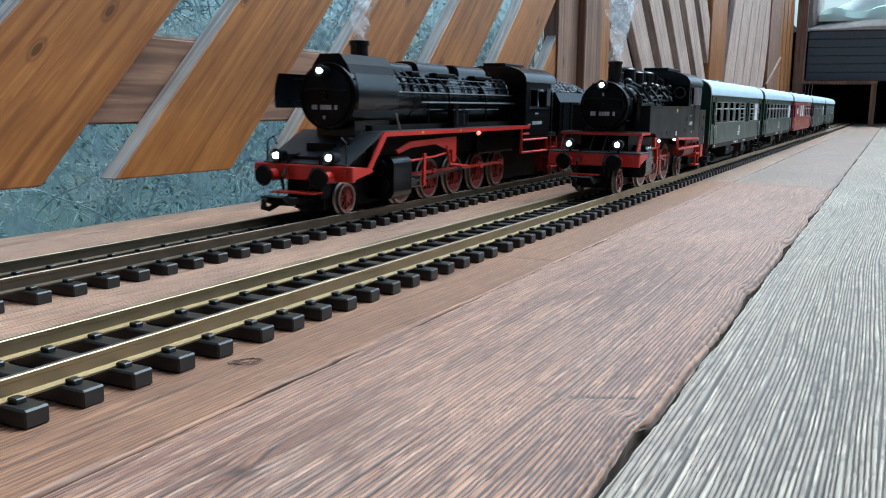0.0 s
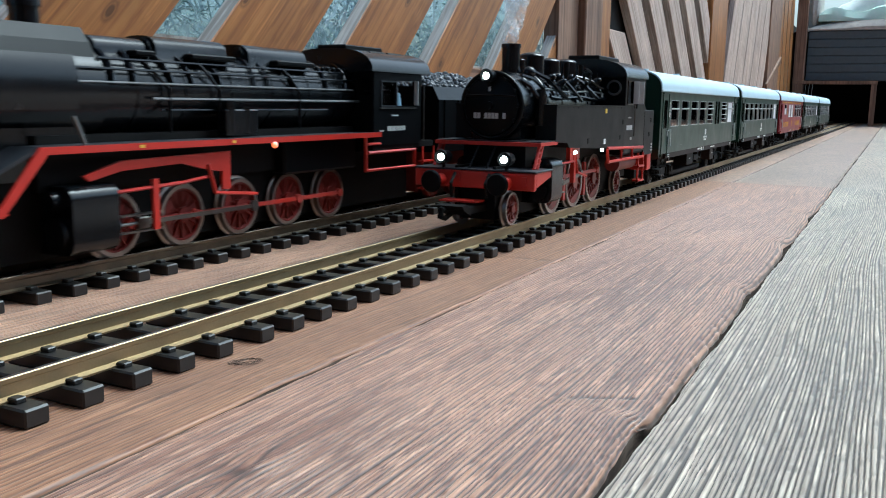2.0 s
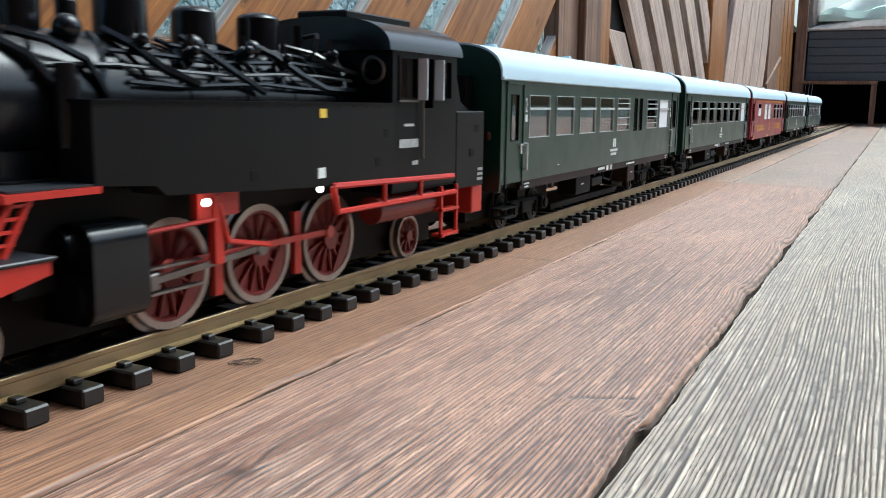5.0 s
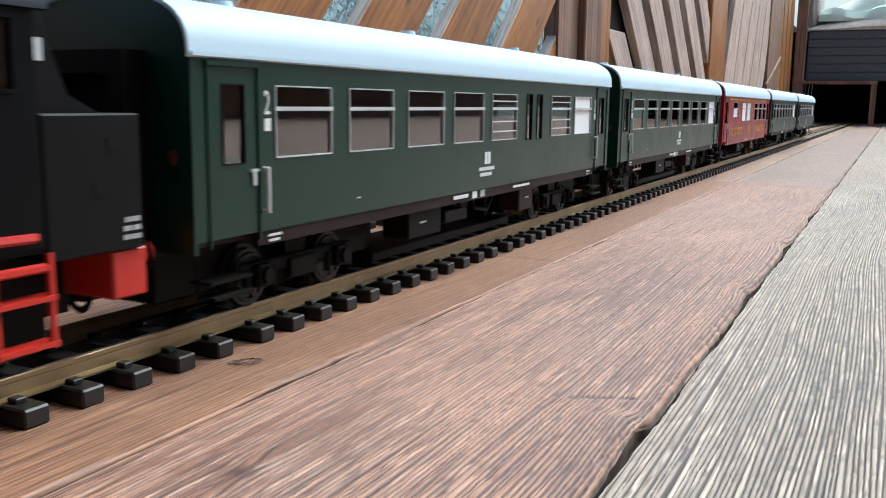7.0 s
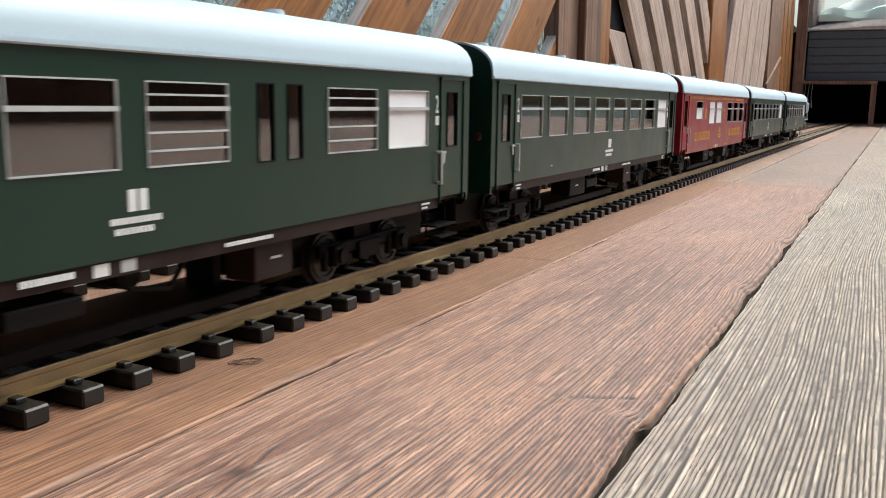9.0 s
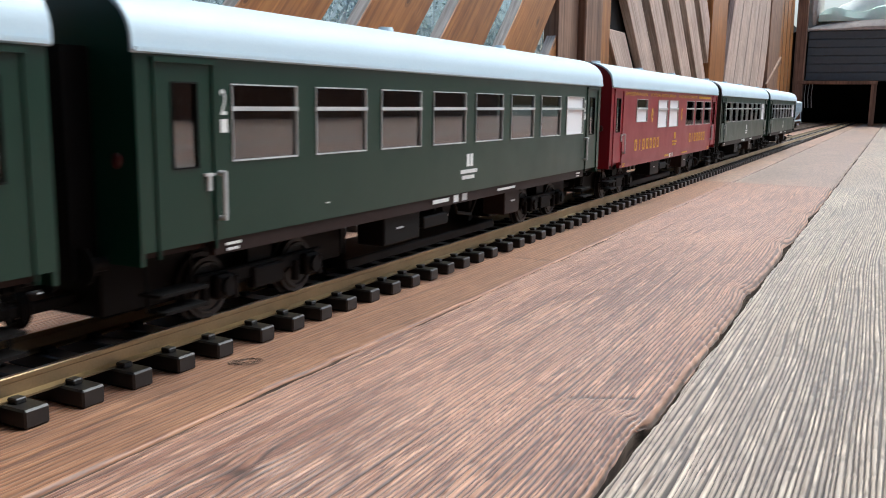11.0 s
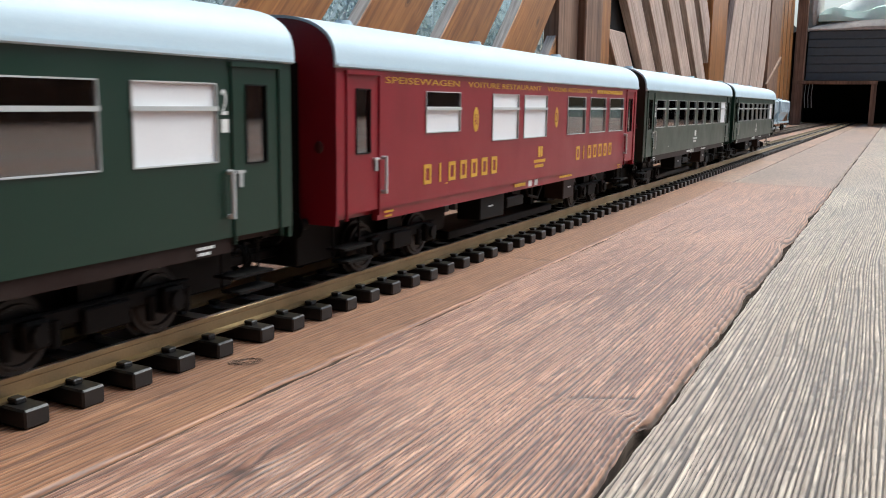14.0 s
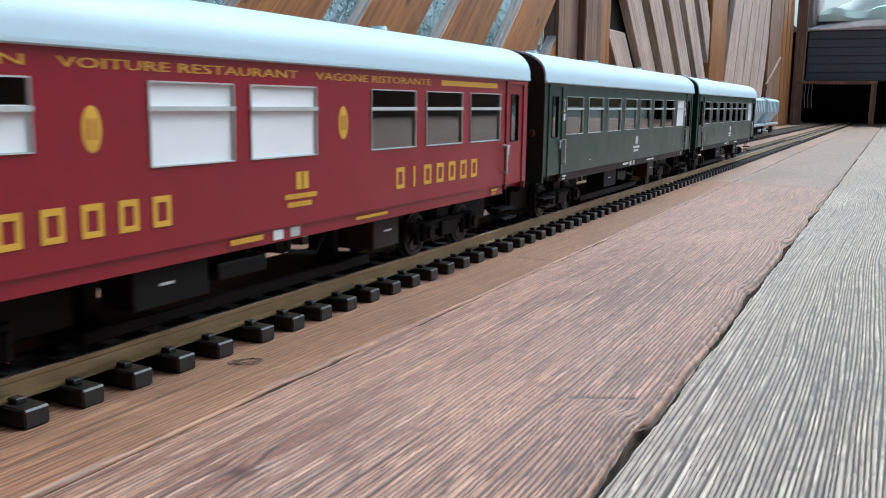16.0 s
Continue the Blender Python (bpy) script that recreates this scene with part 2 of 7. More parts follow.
def eroded(name, light, mid, dark, rough=0.42, spec=0.42, sheen=0.4, pale=0.5, distance_glare=0.0):
    """Weathered board whose modelled grain carries its tone: pale worn ridges, groove dirt and shade put into the
    colour, stains and pale flecks.
    """
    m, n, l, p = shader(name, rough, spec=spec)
    # low grain turns the colour dark: groove dirt plus painted-in groove shade
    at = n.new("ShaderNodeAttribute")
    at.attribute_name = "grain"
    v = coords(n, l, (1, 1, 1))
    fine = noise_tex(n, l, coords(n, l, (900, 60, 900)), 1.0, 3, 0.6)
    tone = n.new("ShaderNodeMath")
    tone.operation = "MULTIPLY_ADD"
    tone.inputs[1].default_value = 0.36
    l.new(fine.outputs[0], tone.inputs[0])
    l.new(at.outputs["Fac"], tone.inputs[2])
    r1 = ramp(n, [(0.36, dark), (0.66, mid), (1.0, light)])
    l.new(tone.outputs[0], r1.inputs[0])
    blot, big = noise_tex(n, l, coords(n, l, (14, 5, 14)), 1.0, 6, 0.62), noise_tex(n, l, coords(n, l, (4, 1.3, 4)), 1.0, 3)
    r3 = ramp(n, [(0.32, (0.66, 0.58, 0.57)), (0.68, (1.12, 1.10, 1.07))])
    l.new(blot.outputs[0], r3.inputs[0])
    c = mixed(n, l, 0.6, r1.outputs[0], r3.outputs[0], "MULTIPLY")
    r4 = ramp(n, [(0.36, (0.82, 0.82, 0.84)), (0.64, (1.12, 1.05, 0.98))])
    l.new(big.outputs[0], r4.inputs[0])
    c = mixed(n, l, 0.9, c, r4.outputs[0], "MULTIPLY")
    # grazing sky glare put into the colour: paler with distance along the board
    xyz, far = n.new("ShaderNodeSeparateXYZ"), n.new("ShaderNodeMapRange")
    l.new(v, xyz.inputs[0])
    far.inputs[1].default_value, far.inputs[2].default_value, far.inputs[4].default_value = 0.40, 1.6, distance_glare
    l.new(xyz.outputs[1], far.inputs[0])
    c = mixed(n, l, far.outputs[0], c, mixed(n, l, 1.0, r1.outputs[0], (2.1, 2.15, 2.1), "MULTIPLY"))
    # pale flecks along the grain
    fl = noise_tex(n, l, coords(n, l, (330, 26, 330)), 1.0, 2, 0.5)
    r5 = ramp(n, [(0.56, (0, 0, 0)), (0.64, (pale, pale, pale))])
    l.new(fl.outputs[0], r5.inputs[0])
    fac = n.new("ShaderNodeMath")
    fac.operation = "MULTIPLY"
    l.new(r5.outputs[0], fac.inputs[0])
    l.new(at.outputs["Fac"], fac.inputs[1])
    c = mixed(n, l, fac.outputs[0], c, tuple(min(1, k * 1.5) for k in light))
    l.new(c, p.inputs["Base Color"])
    p.inputs["Sheen Tint"].default_value = (1.0, 0.90, 0.80, 1)
    p.inputs["Sheen Weight"].default_value, p.inputs["Sheen Roughness"].default_value = sheen, 0.45
    rr = n.new("ShaderNodeMapRange")
    rr.inputs[3].default_value, rr.inputs[4].default_value = rough - 0.08, rough + 0.14
    l.new(blot.outputs[0], rr.inputs[0])
    l.new(rr.outputs[0], p.inputs["Roughness"])
    bump(n, l, p, fine.outputs[0], 0.35, 0.0004)
    return m


M_NEAR_RED = eroded("red_brown_eroded_board", (0.38, 0.215, 0.136), (0.168, 0.074, 0.046), (0.040, 0.017, 0.011), sheen=0.5, pale=0.75, distance_glare=0.8)
M_NEAR_TAN = eroded("tan_eroded_board", (0.34, 0.185, 0.100), (0.205, 0.098, 0.050), (0.085, 0.037, 0.020), pale=0.5, sheen=0.4, distance_glare=0.65)
M_NEAR_GREY = eroded("grey_eroded_board", (0.47, 0.405, 0.32), (0.225, 0.185, 0.142), (0.032, 0.022, 0.015), sheen=0.5, pale=0.85, distance_glare=0.5)
M_DECK_RED = ridged("weathered_red_brown_deck_wood", (0.60, 0.355, 0.215), (0.345, 0.160, 0.086), (0.13, 0.054, 0.030), 0.0024, contrast=0.58, depth=0.0010, sheen=0.5, rough=0.42)
M_DECK_TAN = ridged("tan_deck_wood", (0.45, 0.280, 0.170), (0.31, 0.175, 0.098), (0.15, 0.076, 0.040), 0.0030, contrast=0.36, depth=0.0005, sheen=0.25)
M_DECK_GREY = ridged("grey_weathered_deck_wood", (0.66, 0.56, 0.435), (0.39, 0.320, 0.24), (0.080, 0.054, 0.034), 0.0025, contrast=0.7, depth=0.0011, groove=1.0, sheen=0.6, rough=0.42)
# lighter copies for the far lengths, sky glare painted into the wood colour
M_FAR_RED = ridged("far_glare_red_brown_deck_wood", (0.56, 0.41, 0.31), (0.345, 0.228, 0.160), (0.14, 0.082, 0.055), 0.0024, contrast=0.58, depth=0.0010, sheen=0.6, rough=0.40)
M_FAR_TAN = ridged("far_glare_tan_deck_wood", (0.54, 0.36, 0.245), (0.36, 0.212, 0.130), (0.16, 0.088, 0.052), 0.0030, contrast=0.36, depth=0.0005, sheen=0.5, rough=0.42)
# plank sides: grain, with the shade down the joints painted in as dark colour
M_DECK_EDGE = timber("shade_darkened_plank_edge", (0.16, 0.12, 0.09), (0.09, 0.065, 0.048), (0.03, 0.022, 0.016), fine=420, long=6, rough=0.8, wander=0.004)
M_SLAT = timber("honey_varnished_slat_wood", (0.40, 0.178, 0.047), (0.31, 0.122, 0.028), (0.18, 0.063, 0.014), along="z", fine=150, long=2.2, rough=0.42, groove=0.15, depth=0.0005, wander=0.02, crisp=0.16, knots=0.85)
M_SLAT_EDGE = timber("pale_raw_timber_edge", (0.52, 0.48, 0.44), (0.42, 0.38, 0.34), (0.27, 0.235, 0.20), along="z", fine=160, long=5, rough=0.7)
M_BEAM = timber("brown_rough_beam_wood", (0.36, 0.21, 0.13), (0.26, 0.14, 0.085), (0.15, 0.08, 0.05), fine=120, long=4, rough=0.7, knots=0.7)
# pale slat wood, its colour lightened further for window glare
M_SLAT_PALE = timber("pale_slat_wood_with_glare", (0.60, 0.48, 0.40), (0.47, 0.355, 0.28), (0.26, 0.18, 0.135), along="z", fine=150, long=3, rough=0.6, groove=0.25, crisp=0.16)
M_POST = timber("brown_post_wood", (0.30, 0.185, 0.120), (0.21, 0.120, 0.074), (0.11, 0.060, 0.036), along="z", fine=110, long=3, rough=0.6, crisp=0.16, knots=0.8)
M_SLATE = painted("dark_slate_grey_boarding", (0.070, 0.090, 0.100), 0.6, 0.3)
M_SLEEPER = painted("black_plastic_sleeper", (0.009, 0.0085, 0.0085), 0.40, 0.25, dirt=(0.03, 0.025, 0.021))
M_BRASS = painted("brass_rail", (0.36, 0.285, 0.170), 0.46, 0.5, metal=1.0, dirt=(0.22, 0.155, 0.080))
M_BRASS_OLD = painted("tarnished_dark_rail", (0.16, 0.13, 0.095), 0.42, 0.6, metal=1.0, dirt=(0.05, 0.042, 0.034))
M_GREEN = painted("dark_green_coach_paint", (0.0026, 0.0250, 0.0145), 0.33, 0.3, spec=0.5, dirt=(0.0045, 0.022, 0.013))
M_RED_COACH = painted("wine_red_coach_paint", (0.215, 0.0045, 0.0150), 0.36, 0.25, dirt=(0.10, 0.007, 0.008))
M_ROOF = painted("pale_blue_grey_roof_paint", (0.48, 0.60, 0.68), 0.5, 0.15, dirt=(0.39, 0.49, 0.56))
M_BLACK = painted("satin_black_sheet_paint", (0.0028, 0.0032, 0.0040), 0.34, 0.25, spec=0.12, dirt=(0.005, 0.006, 0.0065))
M_BOILER = painted("gloss_blue_black_boiler_paint", (0.0028, 0.0038, 0.0055), 0.22, 0.25, spec=0.36, dirt=(0.007, 0.007, 0.008))
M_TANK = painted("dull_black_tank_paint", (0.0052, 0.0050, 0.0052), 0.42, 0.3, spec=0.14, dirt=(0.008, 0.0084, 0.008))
M_FRAME = painted("black_underframe_and_shade_backing", (0.0035, 0.0032, 0.0032), 0.6, 0.3, spec=0.15, dirt=(0.01, 0.009, 0.008))
M_SOLE = painted("dark_brown_soleplate", (0.017, 0.0085, 0.007), 0.55, 0.4, spec=0.2)
M_RED = painted("signal_red_chassis_paint", (0.44, 0.020, 0.011), 0.4, 0.25, dirt=(0.22, 0.02, 0.014))
M_DULL = painted("blackened_wheel_steel", (0.010, 0.009, 0.0085), 0.5, 0.4, metal=0.2)
M_STEEL = painted("bright_steel", (0.55, 0.54, 0.52), 0.3, 0.4, metal=1.0, dirt=(0.2, 0.18, 0.16))
M_TYRE = painted("worn_tyre_steel", (0.34, 0.30, 0.27), 0.38, 0.5, metal=0.9, dirt=(0.1, 0.07, 0.055))
M_ALU = painted("pale_aluminium_trim", (0.50, 0.52, 0.52), 0.4, 0.2)
M_WHITE = painted("white_lettering_paint", (0.75, 0.77, 0.76), 0.55, 0.1)
M_PLATE = painted("greyed_plate_figures", (0.46, 0.47, 0.47), 0.55, 0.2)
M_GOLD = painted("golden_yellow_lettering_paint", (0.62, 0.36, 0.03), 0.5, 0.1)
M_FROST = painted("white_frosted_pane", (0.82, 0.83, 0.85), 0.35, 0.05)
M_SEAT = painted("red_brown_seat_plastic", (0.60, 0.23, 0.13), 0.6, 0.2)
M_INSIDE = painted("dim_brown_interior_plastic", (0.62, 0.27, 0.155), 0.7, 0.2)
M_WAGON = painted("light_blue_grey_wagon_paint", (0.42, 0.52, 0.57), 0.5, 0.3, dirt=(0.2, 0.24, 0.26))
M_COAL = painted("dusty_grey_coal", (0.085, 0.095, 0.11), 0.5, 0.4, dirt=(0.03, 0.033, 0.04))
M_SCREEN = painted("pale_clear_plastic_screen", (0.62, 0.68, 0.72), 0.2, 0.15)
M_YELLOW = painted("yellow_plate", (0.7, 0.5, 0.05), 0.5, 0.1)


def glass(name, tint, ior):
    m = bpy.data.materials.new(name)
    m.use_nodes = True
    n, l = m.node_tree.nodes, m.node_tree.links
    n.remove(n["Principled BSDF"])
    tr, gl, mx, fr = n.new("ShaderNodeBsdfTransparent"), n.new("ShaderNodeBsdfGlossy"), n.new("ShaderNodeMixShader"), n.new("ShaderNodeFresnel")
    tr.inputs[0].default_value, gl.inputs[0].default_value = (*tint, 1), (0.95, 0.95, 0.95, 1)
    gl.inputs["Roughness"].default_value, fr.inputs[0].default_value = 0.03, ior
    l.new(fr.outputs[0], mx.inputs[0])
    l.new(tr.outputs[0], mx.inputs[1])
    l.new(gl.outputs[0], mx.inputs[2])
    l.new(mx.outputs[0], n["Material Output"].inputs[0])
    return m


M_GLASS = glass("coach_window_glass", (0.95, 0.90, 0.86), 2.4)
# upper panes: the dark reflection in them is put into the glass tint
M_GLASS_DARK = glass("dark_reflection_upper_glass", (0.40, 0.37, 0.37), 1.9)
M_CABGLASS = glass("cab_window_glass", (0.8, 0.82, 0.85), 1.6)


def dusty_film():
    """Clear sheeting gone milky, with scratches and creases that catch the light."""
    m = glass("milky_plastic_sheet", (0.80, 0.90, 0.90), 1.6)
    n, l = m.node_tree.nodes, m.node_tree.links
    out = n["Material Output"]
    clear = out.inputs[0].links[0].from_socket
    haze, mx = n.new("ShaderNodeBsdfTranslucent"), n.new("ShaderNodeMixShader")
    haze.inputs[0].default_value = (0.70, 0.78, 0.76, 1)
    a = noise_tex(n, l, coords(n, l, (1, 1, 1)), 26, 6, 0.7, 1.5)
    r = ramp(n, [(0.40, (0.12, 0.12, 0.12)), (0.66, (0.42, 0.42, 0.42))])
    l.new(a.outputs[0], r.inputs[0])
    l.new(r.outputs[0], mx.inputs[0])
    l.new(clear, mx.inputs[1])
    l.new(haze.outputs[0], mx.inputs[2])
    l.new(mx.outputs[0], out.inputs[0])
    return m


M_FILM = dusty_film()


def glowing(name, colour, power):
    m, n, l, p = shader(name, 0.2)
    p.inputs["Base Color"].default_value = (0.9, 0.88, 0.8, 1)
    p.inputs["Emission Color"].default_value = (*colour, 1)
    p.inputs["Emission Strength"].default_value = power
    return m


M_LAMP = glowing("lit_headlamp_lens", (1.0, 0.93, 0.78), 9.0)
M_LAMP_RED = glowing("lit_orange_lamp", (1.0, 0.12, 0.02), 1.1)
# ---------------------------------------------------------------- deck
RAIL_TOP = 0.0167
NEAR_X, FAR_X = -0.3164, -0.482
Y0, Y1 = -3.4, 8.2

deck = tagged(new("floor"), "weathered wooden plank deck with open joints", "floor", kind="structure")


def deck_plank(x0, x1, top, material, label, seed, rough_edge=0.0, roll=0.004, chips=()):
    """A long plank with worn, slightly wavy arrises and a faint cup across its width."""
    rnd = random.Random(seed)
    ph = [rnd.uniform(0, 6.28) for _ in range(6)]
    def wave(y, k):
        return rough_edge * (0.5 * math.sin(23 * y + ph[k]) + 0.35 * math.sin(61 * y + ph[k + 1]) + 0.25 * math.sin(140 * y + ph[k + 2]) + 0.5 * noise.noise((y * 40, seed, k)))
    ys = [Y0, -2, 0] + [0.12 + 0.012 * i for i in range(110)] + [1.45 + 0.05 * i for i in range(60)] + [5, 6, 7, Y1]
    bm = B()
    rows = []
    for y in ys:
        a, b = x0 + wave(y, 0), x1 - wave(y, 3) - sum(d * math.exp(-((y - cy) / (w0 if y < cy else w1)) ** 2) for cy, d, w0, w1 in chips)
        w = b - a
        prof = [(a, top - 0.03), (a, top - 0.005), (a + 0.0005, top - 0.0022), (a + 0.0016, top - 0.0007), (a + 0.004, top)]
        prof += [(a + w * f, top + 0.0004 * math.sin(9 * f + y * 2 + ph[0])) for f in (0.25, 0.5, 0.75)]
        prof += [(b - roll, top), (b - 0.4 * roll, top - 0.175 * roll), (b - 0.125 * roll, top - 0.55 * roll), (b, top - 1.25 * roll), (b, top - 0.03)]
        rows.append([bm.verts.new((x, y, z)) for x, z in prof])
    for r, s in zip(rows, rows[1:]):
        for i in range(len(r) - 1):
            bm.faces.new((r[i], r[i + 1], s[i + 1], s[i]))
    for f in bm.faces:
        if f.normal.z < -0.2:
            f.normal_flip()
    bmesh.ops.recalc_face_normals(bm, faces=bm.faces)
    ob = part("plank", bm, material, deck, label, smooth=True)
    ob.data.materials.append(M_DECK_EDGE)
    for f in ob.data.polygons:
        if abs(f.normal.x) > 0.85:
            f.material_index = 1
    return ob


def value_noise(u, v, seed):
    """Smooth random field over a plane."""
    table = np.random.RandomState(seed).rand(256, 256)
    iu, iv = np.floor(u).astype(int), np.floor(v).astype(int)
    fu, fv = u - iu, v - iv
    fu, fv = fu * fu * (3 - 2 * fu), fv * fv * (3 - 2 * fv)
    a, b = table[iu % 256, iv % 256], table[(iu + 1) % 256, iv % 256]
    c, d = table[iu % 256, (iv + 1) % 256], table[(iu + 1) % 256, (iv + 1) % 256]
    return (a * (1 - fu) + b * fu) * (1 - fv) + (c * (1 - fu) + d * fu) * fv


def eroded_plank(x0, x1, top, near_mat, far_mat, label, seed, pitch, depth, step, rough_edge=0.0012, roll=0.004, chips=(), cracks=(), knots=(), lip=0.0, bite=(1.0, 1.0), dense=1.0):
    """A plank whose grain is real relief where it lies near: ridges that wander, break off and bend round chips and knots."""
    y_far = 1.5
    ys = [0.125]
    while ys[-1] < y_far:
        ys.append(ys[-1] * 1.0045)
    ys[-1] = y_far
    ys = np.array(ys)
    f = np.linspace(0, dense, int((x1 - x0) * dense / step))
    if dense < 1:
        f = np.concatenate([f, np.linspace(dense, 1, 60)[1:]])
    nx = len(f)

    def chip(y):
        return sum(d * np.exp(-((y - cy) / np.where(y < cy, w0, w1)) ** 2) for cy, d, w0, w1 in chips) if chips else 0 * y

    def edges(y):
        wa = rough_edge * (1.6 * value_noise(y * 30, 0 * y + 3, seed) + 0.8 * value_noise(y * 110, 0 * y + 5, seed) - 1.2)
        wb = rough_edge * (1.6 * value_noise(y * 26, 0 * y + 7, seed) + 0.8 * value_noise(y * 120, 0 * y + 9, seed) - 1.2)
        return x0 + np.maximum(wa, -0.0006), x1 - np.maximum(wb, -0.0006) - chip(y)

    ea, eb = edges(ys)
    X = ea[:, None] + (eb - ea)[:, None] * f[None, :]
    Y = np.repeat(ys[:, None], nx, 1)
    toedge = eb[:, None] - X
    W = X + chip(ys)[:, None] * np.exp(-toedge / 0.014)
    W = W + 0.007 * value_noise(X * 7 + 40, Y * 2.6, seed + 1) + 0.0013 * value_noise(X * 55, Y * 11, seed + 2)
    for kx, ky, kr in knots:
        W = W + np.sign(X - kx) * kr * np.exp(-((Y - ky) / (kr * 5)) ** 2 - np.abs(X - kx) / (kr * 2.2))
    ph = W / pitch + 1.1 * value_noise(X * 300, Y * 8, seed + 9)
    fibre = np.floor(ph + 0.5)
    # flat worn ridges between narrow grooves, each ridge broken into lengths of its own height
    t = np.clip((np.cos(2 * np.pi * ph) + 0.80) / 0.75, 0, 1)
    flat = t * t * (3 - 2 * t)
    length = value_noise(fibre * 7.31, Y * 26, seed + 3)
    gap = np.clip((value_noise(fibre * 3.77, Y * 110, seed + 4) - 0.70) / 0.25, 0, 1)
    fine = value_noise(X * 1500, Y * 120, seed + 10)
    worn = value_noise(X * 22, Y * 7, seed + 5)
    G = np.clip(flat * (0.34 + 0.52 * length + 0.38 * fine) * (1 - 0.40 * gap) * (0.86 + 0.28 * worn), 0, 1)
    k = bite[0] + (bite[1] - bite[0]) * (X - x0) / (x1 - x0)
    G = 0.47 * (1 - k) + (1 - k) * (0.42 * value_noise(X * 620, Y * 16, seed + 11) + 0.25 * value_noise(X * 1300, Y * 60, seed + 12) - 0.335) + G * k
    for cx0, cy0, cx1, cy1, wide in cracks:
        k = np.clip((X - cx0) / (cx1 - cx0), 0, 1)
        yl = cy0 + (cy1 - cy0) * k + 0.0012 * (value_noise(X * 300, 0 * X, seed + 6) - 0.5)
        hit = np.exp(-((Y - yl) / wide) ** 2) * ((X > cx0) & (X < cx1)) * (value_noise(X * 420, 0 * X + 2, seed + 7) > 0.22)
        G = G * (1 - 0.95 * hit)
    for kx, ky, kr in knots:
        G = G * (1 - 0.8 * np.exp(-((X - kx) / kr) ** 2 - ((Y - ky) / (kr * 1.7)) ** 2))
    left = X - ea[:, None]
    drop = np.where(toedge < roll, (roll - toedge) ** 2 / roll * 0.95, 0) + np.where(left < 0.003, (0.003 - left) ** 2 / 0.003 * 0.7, 0)
    fade = np.clip((y_far - Y) / 0.25, 0.0, 1)
    Z = top + depth * (G - 0.75) * (0.25 + 0.75 * fade) - drop + lip * (value_noise(X * 6, Y * 3, seed + 8) - 0.5)
    # skirts down both sides
    def column(x):
        return np.stack([x, ys, np.full_like(ys, top - 0.03)], 1)[:, None, :]
    V = np.concatenate([column(ea), np.stack([X, Y, Z], 2), column(eb)], 1)
    nr, nc = V.shape[:2]
    idx = np.arange(nr * nc).reshape(nr, nc)
    quads = np.stack([idx[:-1, :-1], idx[:-1, 1:], idx[1:, 1:], idx[1:, :-1]], 2).reshape(-1, 4)
    side = np.zeros((nr - 1, nc - 1), int)
    side[:, 0] = side[:, -1] = 1
    verts, faces, kinds = V.reshape(-1, 3).tolist(), quads.tolist(), side.reshape(-1).tolist()
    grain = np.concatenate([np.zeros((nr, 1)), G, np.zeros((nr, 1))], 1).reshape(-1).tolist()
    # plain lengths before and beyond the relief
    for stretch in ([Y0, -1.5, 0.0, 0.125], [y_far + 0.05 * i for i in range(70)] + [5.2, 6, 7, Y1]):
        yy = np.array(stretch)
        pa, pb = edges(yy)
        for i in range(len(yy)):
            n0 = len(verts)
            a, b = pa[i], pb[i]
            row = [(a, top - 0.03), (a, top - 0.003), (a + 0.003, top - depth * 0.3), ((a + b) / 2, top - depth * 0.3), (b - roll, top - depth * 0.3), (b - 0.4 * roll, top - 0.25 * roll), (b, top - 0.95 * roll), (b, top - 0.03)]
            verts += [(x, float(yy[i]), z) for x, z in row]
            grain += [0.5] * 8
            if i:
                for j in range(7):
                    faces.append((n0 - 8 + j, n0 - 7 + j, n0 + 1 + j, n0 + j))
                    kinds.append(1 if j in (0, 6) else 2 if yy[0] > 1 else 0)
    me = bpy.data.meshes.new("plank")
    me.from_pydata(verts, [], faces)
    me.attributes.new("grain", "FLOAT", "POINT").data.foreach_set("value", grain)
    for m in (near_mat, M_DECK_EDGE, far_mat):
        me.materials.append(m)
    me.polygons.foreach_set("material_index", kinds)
    me.polygons.foreach_set("use_smooth", [k != 1 for k in kinds])
    ob = new("plank", me)
    ob.parent = deck
    ob["label"] = label
    return ob


deck_plank(-0.692, -0.6505, -0.001, M_DECK_TAN, "narrow pale plank", 1, 0.001)
deck_plank(-0.6455, -0.534, 0.0, M_DECK_RED, "", 2, 0.001)
deck_plank(-0.5328, -0.3812, 0.0, M_DECK_RED, "", 3, 0.0005)
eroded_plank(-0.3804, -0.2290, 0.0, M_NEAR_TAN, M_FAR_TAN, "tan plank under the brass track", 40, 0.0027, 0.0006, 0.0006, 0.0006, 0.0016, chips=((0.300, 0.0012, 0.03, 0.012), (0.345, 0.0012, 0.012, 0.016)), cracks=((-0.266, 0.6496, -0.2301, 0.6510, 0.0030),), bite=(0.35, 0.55))
